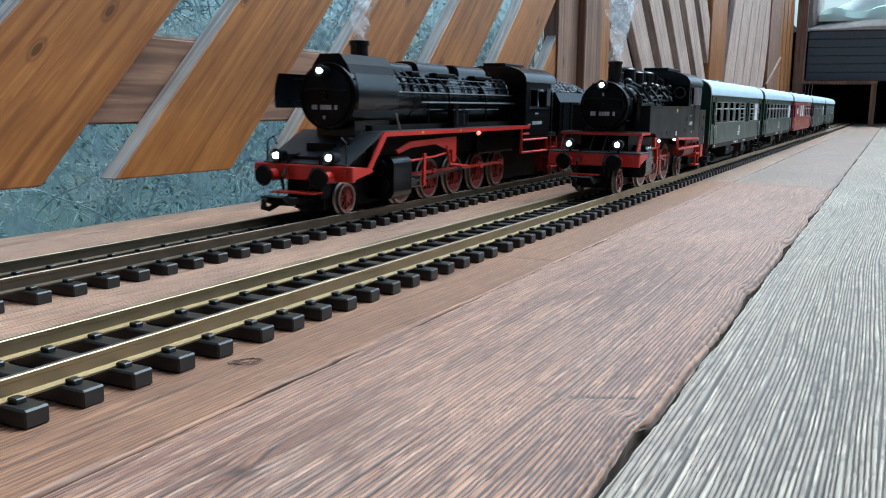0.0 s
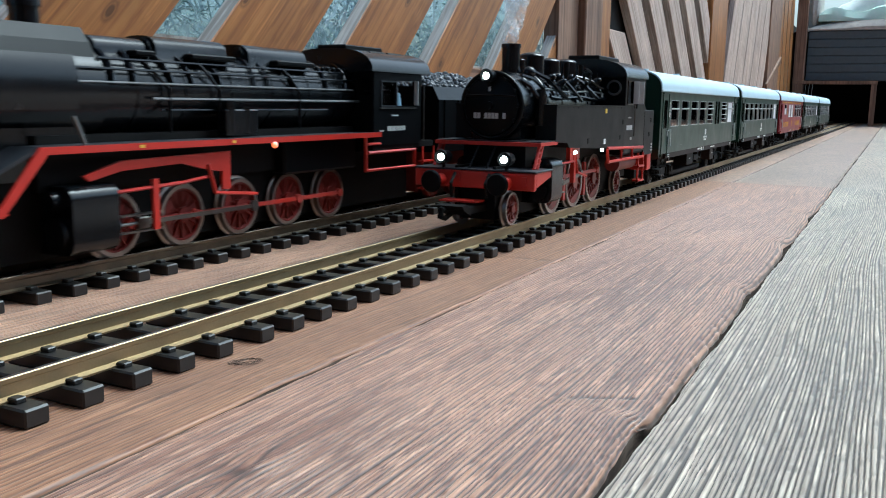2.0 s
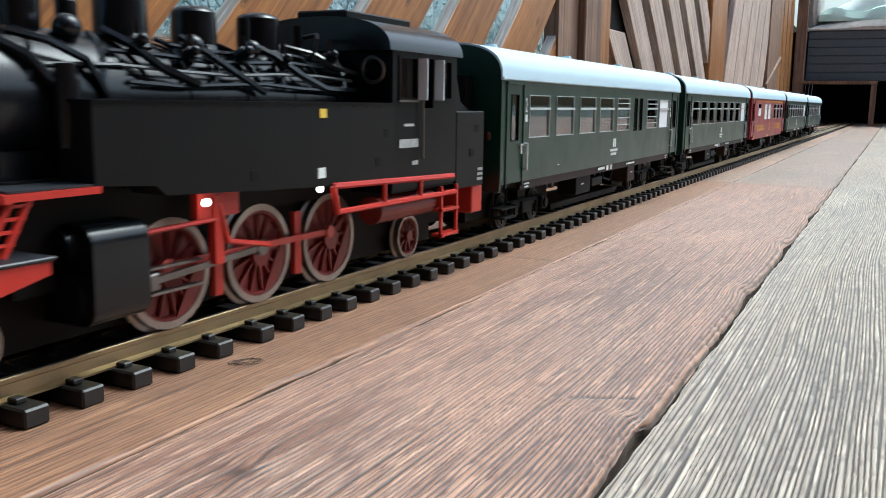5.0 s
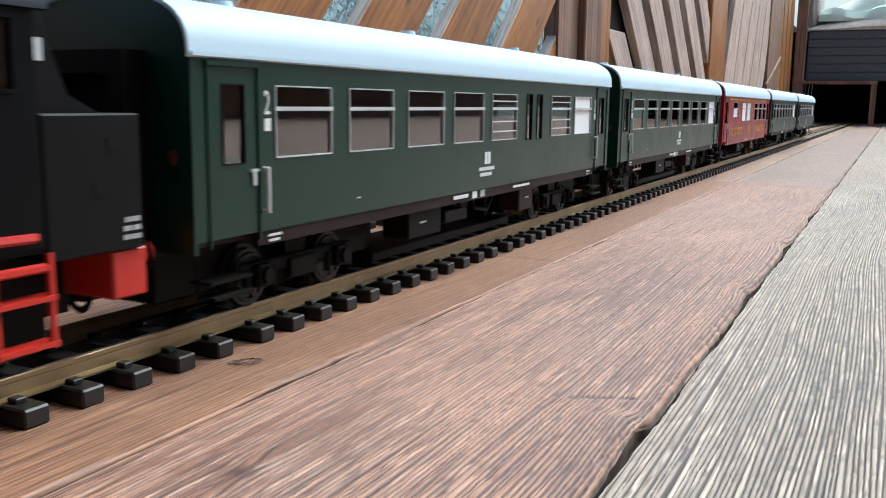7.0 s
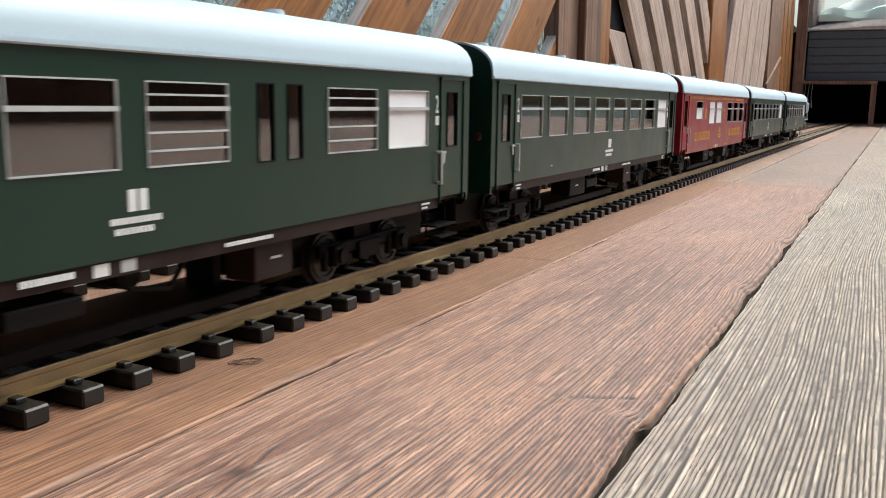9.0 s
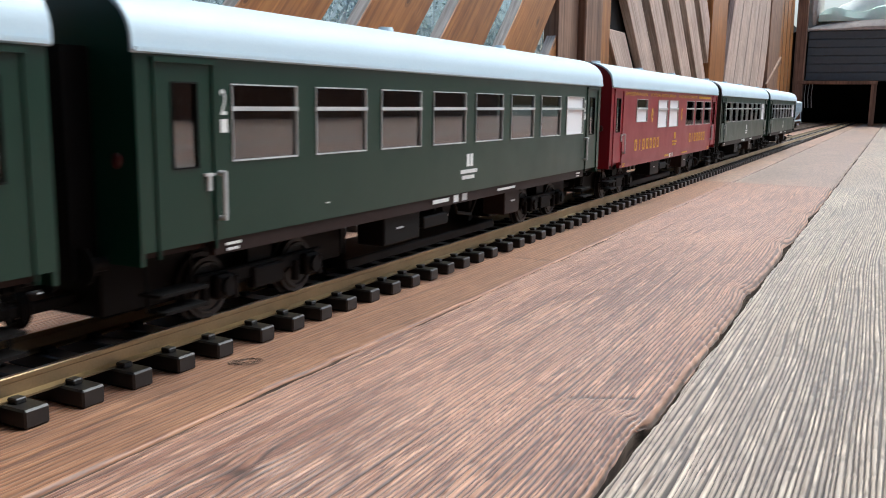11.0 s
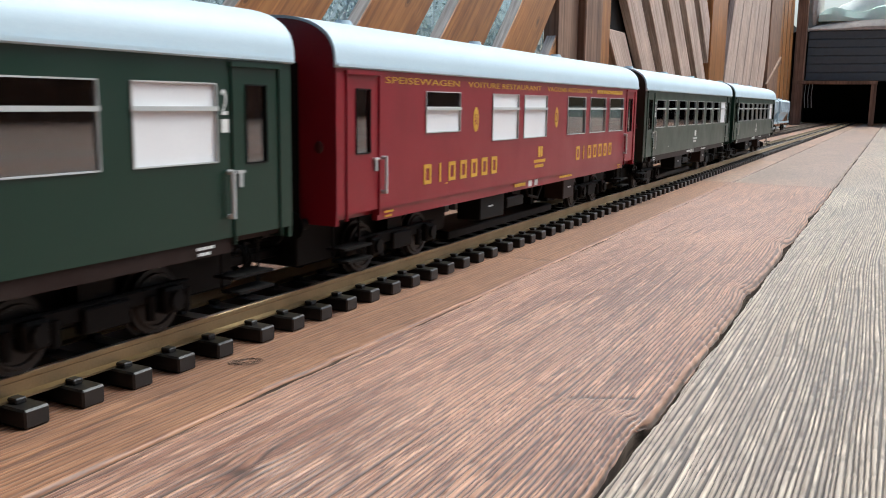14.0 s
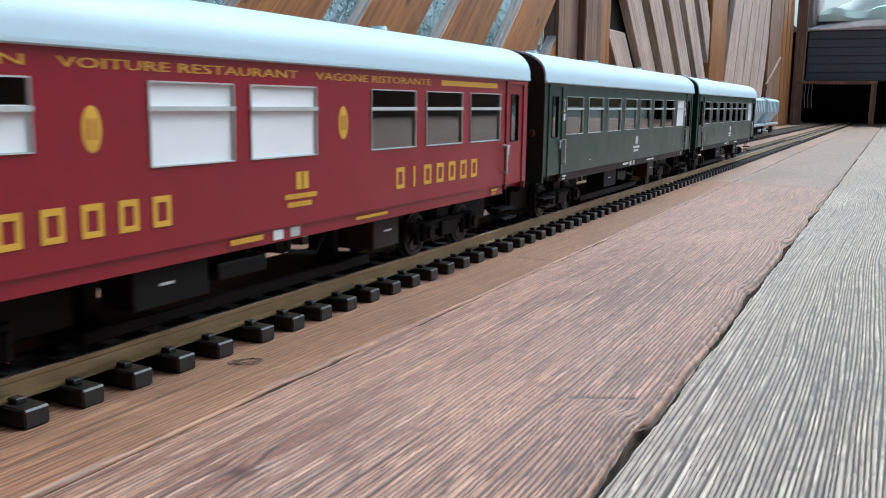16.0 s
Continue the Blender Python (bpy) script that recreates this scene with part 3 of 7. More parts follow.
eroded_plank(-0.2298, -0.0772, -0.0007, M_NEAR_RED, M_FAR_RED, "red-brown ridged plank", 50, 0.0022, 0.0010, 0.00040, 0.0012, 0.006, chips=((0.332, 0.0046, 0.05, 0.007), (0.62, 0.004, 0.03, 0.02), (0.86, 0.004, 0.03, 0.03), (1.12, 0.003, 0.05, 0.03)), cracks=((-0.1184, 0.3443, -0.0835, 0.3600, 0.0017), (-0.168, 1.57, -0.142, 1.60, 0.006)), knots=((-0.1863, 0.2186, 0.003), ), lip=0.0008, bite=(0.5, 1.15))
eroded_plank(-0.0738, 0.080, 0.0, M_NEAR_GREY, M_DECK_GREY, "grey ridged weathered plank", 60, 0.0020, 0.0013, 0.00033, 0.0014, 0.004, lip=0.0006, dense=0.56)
for i in range(19):
    deck_plank(0.084 + 0.156 * i, 0.236 + 0.156 * i, 0.0, M_DECK_GREY if i % 3 == 0 else M_DECK_RED, "", 7 + i, 0.001)
# black slab added below so the open joints look as dark as deep shade
one("joist", M_FRAME, deck, box, -0.695, 3.05, Y0, Y1, -0.2, -0.032, label="black backing standing in for the dark space beneath the planks")


# ---------------------------------------------------------------- track
def track(x, rail_mat, name_label, head_mat):
    tr = thing("railway_track", name_label, "track", "model railway tracks")
    tr.matrix_basis = pose(x, 0, 0)
    half, w, h, pitch, joint = 0.0400, 0.0112, 0.0076, 0.0264, 0.0320
    def sleeper(bm, y):
        box(bm, -half, half, y, y + w, 0.0, h, 0.0007)
    ys = []
    seg = 11 * pitch + joint
    starts = [0.3453 + k * seg for k in range(-13, 25)]
    for s in starts:
        ys += [s + i * pitch for i in range(12)]
    ys = [v for v in ys if Y0 + 0.1 < v < Y1 - 0.1]
    near = [v for v in ys if 0.1 < v < 3.3]
    first = None
    for v in near:
        if first is None:
            bm = B()
            box(bm, -half, half, 0, w, 0, h, 0.0008)
            for sx in (-0.0237, 0.0237):
                for o in (-1, 1):
                    box(bm, sx + o * 0.0052 - 0.0026, sx + o * 0.0052 + 0.0026, 0.003, 0.008, h - 0.0002, h + 0.0022, 0.0005)
            first = part("sleeper", bm, M_SLEEPER, tr)
            first.location = (0, v, 0)
        else:
            o = new("sleeper", first.data)
            o.parent, o.location = tr, (0, v, 0)
    bm = B()
    for v in ys:
        if not 0.1 < v < 3.3:
            box(bm, -half, half, v, v + w, 0, h)
    tagged(part("sleeper_strip", bm, M_SLEEPER, tr), kind="stuff")
    zr, z0 = RAIL_TOP, h
    prof = [(-0.0036, z0), (0.0036, z0), (0.0036, z0 + 0.0009), (0.0008, z0 + 0.0018), (0.0007, zr - 0.0028), (0.0014, zr - 0.0022), (0.0015, zr - 0.0004), (0.0011, zr), (-0.0011, zr), (-0.0015, zr - 0.0004), (-0.0014, zr - 0.0022), (-0.0007, zr - 0.0028), (-0.0008, z0 + 0.0018), (-0.0036, z0 + 0.0009)]
    for sx in (-0.0237, 0.0237):
        bm = B()
        prism(bm, [(a + sx, b) for a, b in prof], Y0 + 0.1, Y1 - 0.1)
        rail = part("rail", bm, rail_mat, tr)
        rail.data.materials.append(head_mat)
        for f in rail.data.polygons:
            if f.normal.z > 0.9 and f.center.z > zr - 0.0005:
                f.material_index = 1
    return tr


track(NEAR_X, M_BRASS, "brass-railed model track on black sleepers lying on deck planks", M_STEEL)
track(FAR_X, M_BRASS_OLD, "dark tarnished model track on black sleepers lying on deck planks", M_TYRE)

# ---------------------------------------------------------------- slatted wall
WALL = -0.68
wall = tagged(new("wall_west"), "timber wall of slanting slats, rails and posts", "wall", kind="structure")


def slat(y0, width, lean, z0, z1, x=WALL, thick=0.024, material=M_SLAT, label=""):
    """A slanting board: width along the wall at its cut foot, lean in metres along per metre up."""
    run = Vector((0, lean, 1)).normalized()
    rot = Matrix.Rotation(-math.atan(lean), 4, "X")
    inv = rot.inverted()
    L = z1 - z0
    bm = B()
    pts = [(y0, z0), (y0 + width, z0), (y0 + width + lean * L, z1), (y0 + lean * L, z1)]
    vs = []
    for xx in (x - thick, x):
        vs.append([bm.verts.new(inv @ Vector((xx, a - y0, b - z0))) for a, b in pts])
    a, b = vs
    bm.faces.new(b), bm.faces.new(a[::-1])
    for i in range(4):
        bm.faces.new((a[i], a[(i + 1) % 4], b[(i + 1) % 4], b[i]))
    bmesh.ops.recalc_face_normals(bm, faces=bm.faces)
    bmesh.ops.bevel(bm, geom=bm.edges[:], offset=0.0015, segments=1, affect="EDGES")
    me = bpy.data.meshes.new("slat")
    bm.to_mesh(me)
    bm.free()
    me.materials.append(material)
    me.materials.append(M_SLAT_EDGE)
    for f in me.polygons:
        if abs(f.normal.x) < 0.6:
            f.material_index = 1
    ob = new("slat", me)
    ob.parent = wall
    ob.matrix_basis = Matrix.Translation((0, y0, z0)) @ rot
    if label:
        ob["label"] = label
    return ob


for k in range(-3, 5):
    slat(0.629 + 0.257 * k, 0.172, 1.01, 0.042, 1.3)
one("rail_beam", M_BEAM, wall, box, WALL - 0.06, WALL - 0.026, -0.6, 1.9, 0.0955, 0.186, 0.002)
one("ledge", M_SLAT_EDGE, wall, box, WALL - 0.075, WALL - 0.028, -0.6, 1.9, 0.1865, 0.190)
one("post", M_POST, wall, box, WALL - 0.03, WALL + 0.004, 1.888, 2.022, 0.0, 1.3, label="shaded brown timber post")
one("post", M_POST, wall, box, WALL - 0.05, WALL + 0.022, 2.024, 2.153, 0.0, 1.3, 0.003)
one("post", M_SLAT, wall, box, WALL - 0.05, WALL + 0.010, 2.155, 2.262, 0.0, 1.3, 0.003)
for k in range(-1, 5):
    foot = 2.64 + 0.26 + 0.272 * k
    slat(foot, 0.168, -1.13, 0.0, min(1.3, (foot - 2.27) / 1.13), material=M_SLAT_PALE, label="greyish slanting slat")
# black sheet added behind these slats to paint the shade in their gaps
one("wall_board", M_FRAME, wall, box, WALL - 0.06, WALL - 0.03, 2.26, 3.66, 0.0, 1.3, label="black sheet giving the shade in the gaps behind the slats")
one("post", M_SLAT, wall, box, WALL - 0.05, WALL + 0.006, 3.66, 4.0, 0.0, 1.3, 0.003)
for k in range(5):
    slat(3.96 + 0.255 * k, 0.236, 0.42, 0.0, 1.3, material=M_SLAT_PALE, label="pale slanting slat with window glare in its colour")
one("wall_board", M_BEAM, wall, box, WALL - 0.06, WALL - 0.03, 4.0, 6.8, 0.0, 1.3)
one("post", M_POST, wall, box, WALL - 0.04, WALL + 0.008, 5.42, 5.92, 0.0, 1.3, 0.003)
one("brace", M_POST, wall, prism, [(5.35, 0.22), (5.95, 0.40), (5.95, 0.43), (5.35, 0.25)], WALL + 0.009, WALL + 0.02, "x")
for k in range(4):
    slat(5.97 + 0.21 * k, 0.165, -0.10, 0.0, 1.3, material=M_SLAT)

# out of view: added to cut the sky light from the left
one("upper_wall", M_BEAM, wall, box, WALL - 0.06, WALL - 0.03, Y0, Y1, 1.3, 2.4, label="unseen boarding added above the slats to block sky light")

# end wall: low opening behind a timber frame, its shade painted as black chamber walls
YE = 6.78
endw = tagged(new("wall_north"), "dark slate-grey boxing over a black low opening", "wall", kind="structure")
one("boarding", M_SLATE, endw, box, -0.59, 1.5, YE + 0.09, YE + 0.15, 0.31, 0.655, 0.004)
for i in range(6):
    one("board", M_SLATE, endw, box, -0.592, 1.5, YE + 0.08, YE + 0.09, 0.312 + 0.057 * i, 0.366 + 0.057 * i, 0.003)
one("lintel", M_POST, endw, box, -0.645, -0.125, YE, YE + 0.05, 0.285, 0.308, 0.002)
one("post", M_POST, endw, box, -0.1635, -0.1285, YE + 0.002, YE + 0.05, 0.0, 0.285, 0.002)
one("post", M_POST, endw, box, -0.67, -0.60, YE + 0.002, YE + 0.08, 0.0, 1.3, 0.003)
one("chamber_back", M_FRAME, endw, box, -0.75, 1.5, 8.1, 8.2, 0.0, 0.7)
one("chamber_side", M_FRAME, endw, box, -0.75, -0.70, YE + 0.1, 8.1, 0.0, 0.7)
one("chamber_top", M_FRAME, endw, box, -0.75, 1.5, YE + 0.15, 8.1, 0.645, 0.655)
# strips of light-coloured cord hanging in the opening
for i in range(3):
    bm = B()
    tube(bm, [(-0.58 + 0.022 * i, YE + 0.03, 0.285), (-0.585 + 0.022 * i, YE + 0.03, 0.20), (-0.577 + 0.022 * i, YE + 0.03, 0.12)], 0.002)
    tagged(part("hanging_cord", bm, M_ALU), "pale cord hanging from the lintel", "cord", "hanging cords")


def cushion(x0, x1, y0, y1, z0, h, material, label, seed, fold=0.03):
    """A soft folded cover: a puffed slab with uneven creases."""
    bm = B()
    bmesh.ops.create_grid(bm, x_segments=40, y_segments=14, size=0.5)
    for v in bm.verts:
        u, w = v.co.x, v.co.y
        edge = min(1.0, 6 * (0.5 - abs(u)), 6 * (0.5 - abs(w)))
        z = h * (0.25 + 0.75 * math.sqrt(max(edge, 0))) + fold * noise.noise((u * 7, w * 3, seed)) * (0.4 + edge)
        v.co = (x0 + (x1 - x0) * (u + 0.5), y0 + (y1 - y0) * (w + 0.5), z0 + max(z, 0.002))
    ex = bmesh.ops.extrude_face_region(bm, geom=bm.faces[:])
    for v in ex["geom"]:
        if isinstance(v, bmesh.types.BMVert):
            v.co.z = z0
    bmesh.ops.recalc_face_normals(bm, faces=bm.faces)
    return tagged(part(label.split()[-1], bm, material, None, "", smooth=True), " ".join(label.split()[:-1]), label.split()[-1])


M_CLOTH_A = painted("pale_mint_cloth", (0.55, 0.72, 0.62), 0.9, 0.5, dirt=(0.75, 0.78, 0.74))
M_CLOTH_C = painted("white_crumpled_cloth", (0.74, 0.78, 0.74), 0.9, 0.4, dirt=(0.5, 0.62, 0.52))
M_CLOTH_B = painted("beige_cloth", (0.46, 0.42, 0.37), 0.9, 0.3)
tagged(cushion(-0.60, 1.4, YE + 0.07, YE + 0.55, 0.656, 0.075, M_CLOTH_B, "folded beige cloth cover lying on the dark boxing cover", 3, 0.05), category="cloth")
tagged(cushion(-0.54, 1.3, YE + 0.12, YE + 0.60, 0.722, 0.10, M_CLOTH_A, "crumpled mint patterned cloth lying on the beige cushion", 8, 0.11), category="cushion")
tagged(cushion(-0.44, 1.3, YE + 0.22, YE + 0.66, 0.79, 0.10, M_CLOTH_C, "crumpled white cloth lying on the mint bedding", 15, 0.13), category="bedding")
bm = B()
bmesh.ops.create_uvsphere(bm, u_segments=28, v_segments=20, radius=1.0)
for v in bm.verts:
    q = v.co.normalized()
    k = 1 + 0.14 * noise.noise(q * 2.2 + Vector((4, 1, 0))) + 0.05 * noise.noise(q * 7)
    v.co = Vector((-0.575 + 0.055 * q.x * k, YE + 0.27 + 0.20 * q.y * k, 0.84 + 0.185 * q.z * k))
tagged(part("bolster", bm, M_CLOTH_B, None, "", smooth=True), "rolled beige cloth bolster at the end of the dark boxing", "bolster")

# unseen ceiling and plain walls, added to block light and darken window reflections
tagged(one("ceiling", M_BEAM, None, box, -0.8, 3.055, Y0, -0.7, 2.21, 2.27), "unseen timber ceiling added over the deck end to block light", "ceiling", kind="structure")
back = tagged(one("wall_south", M_BEAM, None, box, -0.8, 3.2, Y0 - 0.1, Y0, -0.2, 2.2), "unseen brown timber wall added to block light", "wall", kind="structure")
east = tagged(one("wall_east", M_BEAM, None, box, 3.06, 3.16, Y0, 1.1, -0.6, 3.2), "unseen brown timber wall added to block light", "wall", kind="structure")
tagged(one("wall_east_low", M_POST, None, box, 3.06, 3.16, 1.1, Y1 + 0.1, -0.6, 1.2), "unseen low brown wall added for dark reflections and less side light", "wall", kind="structure")

# ground outside
bm = B()
bmesh.ops.create_grid(bm, x_segments=40, y_segments=40, size=300)
M_GROUND = painted("damp_grassy_ground", (0.05, 0.075, 0.05), 0.9, 0.5, dirt=(0.09, 0.08, 0.07))
g = tagged(part("ground", bm, M_GROUND), "damp grassy ground around the deck", "ground", kind="structure")
g.location = (0, 0, -0.62)

# thin plastic sheeting behind the slats, slightly crumpled
bm = B()
bmesh.ops.create_grid(bm, x_segments=150, y_segments=60, size=0.5)
for v in bm.verts:
    y, z = -0.7 + 2.65 * (v.co.x + 0.5), -0.02 + 1.3 * (v.co.y + 0.5)
    v.co = (WALL - 0.10 + 0.012 * noise.noise((y * 9, z * 9, 1)) + 0.005 * noise.noise((y * 28, z * 28, 4)), y, z)
sh = part("plastic_sheet", bm, M_FILM, wall, "crumpled clear plastic sheet", smooth=True)
sh.visible_shadow = False

# tangled dry stems and a hedge outside
M_STEM = painted("pale_dry_stem", (0.74, 0.76, 0.70), 0.8, 0.4, dirt=(0.42, 0.43, 0.38))
rnd = random.Random(11)
verts, faces = [], []
for i in range(2600):
    p = Vector((rnd.uniform(-1.7, -0.86), rnd.uniform(-0.6, 2.8), rnd.uniform(-0.5, 0.3)))
    d = Vector((rnd.uniform(-0.4, 0.4), rnd.uniform(-1, 1), rnd.uniform(-0.2, 1.3))).normalized()
    r = rnd.uniform(0.0005, 0.0018) * (2.5 if i % 40 == 0 else 1)
    for k in range(6):
        side = d.orthogonal().normalized()
        ring = [side, -0.5 * side + 0.866 * d.cross(side), -0.5 * side - 0.866 * d.cross(side)]
        verts += [p + q * r for q in ring]
        if k:
            n0 = len(verts) - 6
            faces += [(n0 + j, n0 + (j + 1) % 3, n0 + 3 + (j + 1) % 3, n0 + 3 + j) for j in range(3)]
        d = (d + Vector((rnd.uniform(-0.3, 0.3), rnd.uniform(-0.5, 0.5), rnd.uniform(-0.5, 0.25)))).normalized()
        p = p + d * rnd.uniform(0.03, 0.10)
        p.x = min(p.x, -0.82)
me = bpy.data.meshes.new("dry_stems")
me.from_pydata(verts, [], faces)
me.materials.append(M_STEM)
tagged(new("dry_stems", me), "tangle of pale dry stems outside the wall", "plants", kind="stuff")
M_LEAF = painted("blue_green_leaf", (0.15, 0.22, 0.19), 0.6, 0.7, dirt=(0.06, 0.085, 0.07))
verts, faces = [], []
for i in range(60000):
    y, z, x = rnd.uniform(-1.0, 5.0), rnd.uniform(-0.6, 1.3), rnd.uniform(-2.6, -1.7)
    if noise.noise((y * 2.2, z * 2.2, x * 2)) < -0.18 + 0.25 * (z > 0.5):
        continue
    c, r = Vector((x, y, z)), rnd.uniform(0.005, 0.017)
    a = Vector((rnd.uniform(-1, 1), rnd.uniform(-1, 1), rnd.uniform(-1, 1))).normalized()
    b = a.orthogonal().normalized()
    n0 = len(verts)
    verts += [c - a * r, c + b * r * 0.4, c + a * r, c - b * r * 0.4]
    faces.append((n0, n0 + 1, n0 + 2, n0 + 3))
me = bpy.data.meshes.new("hedge")
me.from_pydata(verts, [], faces)
me.materials.append(M_LEAF)
tagged(new("hedge", me), "blue-green hedge leaves beyond the deck", "hedge", kind="stuff")

# a wisp of hair-like fibre on the planks
rnd = random.Random(5)
bm = B()
for i in range(9):
    a0 = rnd.uniform(0, 6.28)
    tube(bm, [(-0.2615 + 0.005 * math.cos(a0 + k) + rnd.uniform(-0.002, 0.002), 0.3145 + 0.007 * math.sin(a0 + k * 1.3), 0.0006 + rnd.uniform(0, 0.0008)) for k in range(5)], 0.00009, 4)
tagged(part("fibre_wisp", bm, M_DECK_EDGE), "small dark tangle of fibres lying on the planks", "debris")
# ---------------------------------------------------------------- passenger coaches
CL, CW = 0.805, 0.0655          # body length, half width as drawn; reduced to the train's scale by fitted()
Z_SILL, Z_GUT, Z_APEX = 0.048, 0.131, 0.158
WIN_LO, WIN_HI = 0.0836, 0.118


def text_mesh(words, size):
    cu = bpy.data.curves.new("letters", "FONT")
    cu.body, cu.size, cu.extrude, cu.resolution_u = words, size, 0.00012, 2
    ob = bpy.data.objects.new("letters", cu)
    scene.collection.objects.link(ob)
    bpy.context.view_layer.update()
    me = bpy.data.meshes.new_from_object(ob.evaluated_get(bpy.context.evaluated_depsgraph_get()))
    bpy.data.objects.remove(ob)
    return me


def lettering(words, size, x, y, z, material, parent, stretch=1.0, name="lettering"):
    me = text_mesh(words, size)
    me.transform(Matrix.Diagonal((stretch, 1, 1, 1)))
    me.transform(Matrix(((0, 0, 1, x), (1, 0, 0, y), (0, 1, 0, z), (0, 0, 0, 1))))
    me.materials.clear()
    me.materials.append(material)
    ob = new(name, me)
    ob.parent = parent
    return ob


def side_wall(bm, x, ys, holes, thick):
    """One coach side with real openings. holes: y0, y1, z0, z1."""
    s = 1 if x > 0 else -1
    ylist = sorted({ys[0], ys[1], *[v for h in holes for v in h[:2]]})
    zlist = sorted({Z_SILL, Z_GUT, *[v for h in holes for v in h[2:]]})
    def solid(i, j):
        if not (0 <= i < len(ylist) - 1 and 0 <= j < len(zlist) - 1):
            return True
        yc, zc = (ylist[i] + ylist[i + 1]) / 2, (zlist[j] + zlist[j + 1]) / 2
        return not any(h[0] < yc < h[1] and h[2] < zc < h[3] for h in holes)
    def quad(*pts):
        bm.faces.new([bm.verts.new(p) for p in pts])
    xi = x - s * thick
    for i in range(len(ylist) - 1):
        for j in range(len(zlist) - 1):
            a, b, c, d = ylist[i], ylist[i + 1], zlist[j], zlist[j + 1]
            if solid(i, j):
                for xx in (x, xi):
                    quad((xx, a, c), (xx, b, c), (xx, b, d), (xx, a, d))
            else:
                if solid(i - 1, j): quad((x, a, c), (xi, a, c), (xi, a, d), (x, a, d))
                if solid(i + 1, j): quad((x, b, c), (xi, b, c), (xi, b, d), (x, b, d))
                if solid(i, j - 1): quad((x, a, c), (x, b, c), (xi, b, c), (xi, a, c))
                if solid(i, j + 1): quad((x, a, d), (x, b, d), (xi, b, d), (xi, a, d))
    bmesh.ops.remove_doubles(bm, verts=bm.verts, dist=1e-5)
    bmesh.ops.recalc_face_normals(bm, faces=bm.faces)


def roof_profile(w, z0, z1, n=18, power=0.72):
    pts = []
    for i in range(n + 1):
        a = math.pi * i / n
        c, s = math.cos(a), math.sin(a)
        pts.append((w * math.copysign(abs(c) ** power, c), z0 + (z1 - z0) * s ** power))
    return pts


def frame_ring(bm, x, y0, y1, z0, z1, t=0.0007, d=0.0008):
    s = 1 if x > 0 else -1
    a, b = (x - s * 0.0008, x + s * d)
    box(bm, a, b, y0 - t * 0.3, y1 + t * 0.3, z1 - t * 0.3, z1 + t)
    box(bm, a, b, y0 - t * 0.3, y1 + t * 0.3, z0 - t, z0 + t * 0.3)
    box(bm, a, b, y0 - t, y0 + t * 0.3, z0 - t * 0.6, z1 + t * 0.6)
    box(bm, a, b, y1 - t * 0.3, y1 + t, z0 - t * 0.6, z1 + t * 0.6)


def bogie(parent, yc):
    bm = B()
    for s in (-1, 1):
        box(bm, s * 0.036, s * 0.041, yc - 0.066, yc + 0.066, 0.018, 0.026, 0.001)
        box(bm, s * 0.036, s * 0.044, yc - 0.016, yc + 0.016, 0.012, 0.024, 0.001)
        for o in (-0.047, 0.047):
            box(bm, s * 0.037, s * 0.047, yc + o - 0.008, yc + o + 0.008, 0.012, 0.025, 0.0015)
            cyl(bm, (s * 0.047, yc + o, 0.0185), (s * 0.0495, yc + o, 0.0185), 0.005, seg=10)
            for q in (-0.014, 0.014):
                cyl(bm, (s * 0.041, yc + o + q, 0.010), (s * 0.041, yc + o + q, 0.022), 0.003, seg=8)
    box(bm, -0.036, 0.036, yc - 0.012, yc + 0.012, 0.016, 0.034)
    part("bogie_frame", bm, M_FRAME, parent)


def wheelset_mesh(r, width=0.004, gauge=0.0215, spokes=0):
    bm = B()
    cyl(bm, (-0.034, 0, 0), (0.034, 0, 0), 0.003, seg=8)
    for s in (-1, 1):
        cyl(bm, (s * gauge, 0, 0), (s * (gauge + width), 0, 0), r, seg=28)
        cyl(bm, (s * (gauge - 0.001), 0, 0), (s * gauge, 0, 0), r + 0.0022, seg=28)
        torus(bm, (s * (gauge + width), 0, 0), r * 0.8, 0.0012, 24, 6)
        box(bm, s * (gauge + width), s * (gauge + width + 0.001), -0.002, 0.002, -r * 0.75, r * 0.75)
    return bm


M_LENS = painted("dark_red_lens", (0.06, 0.008, 0.008), 0.3, 0.1)
SPINS = []      # (object, place, radius, which train)


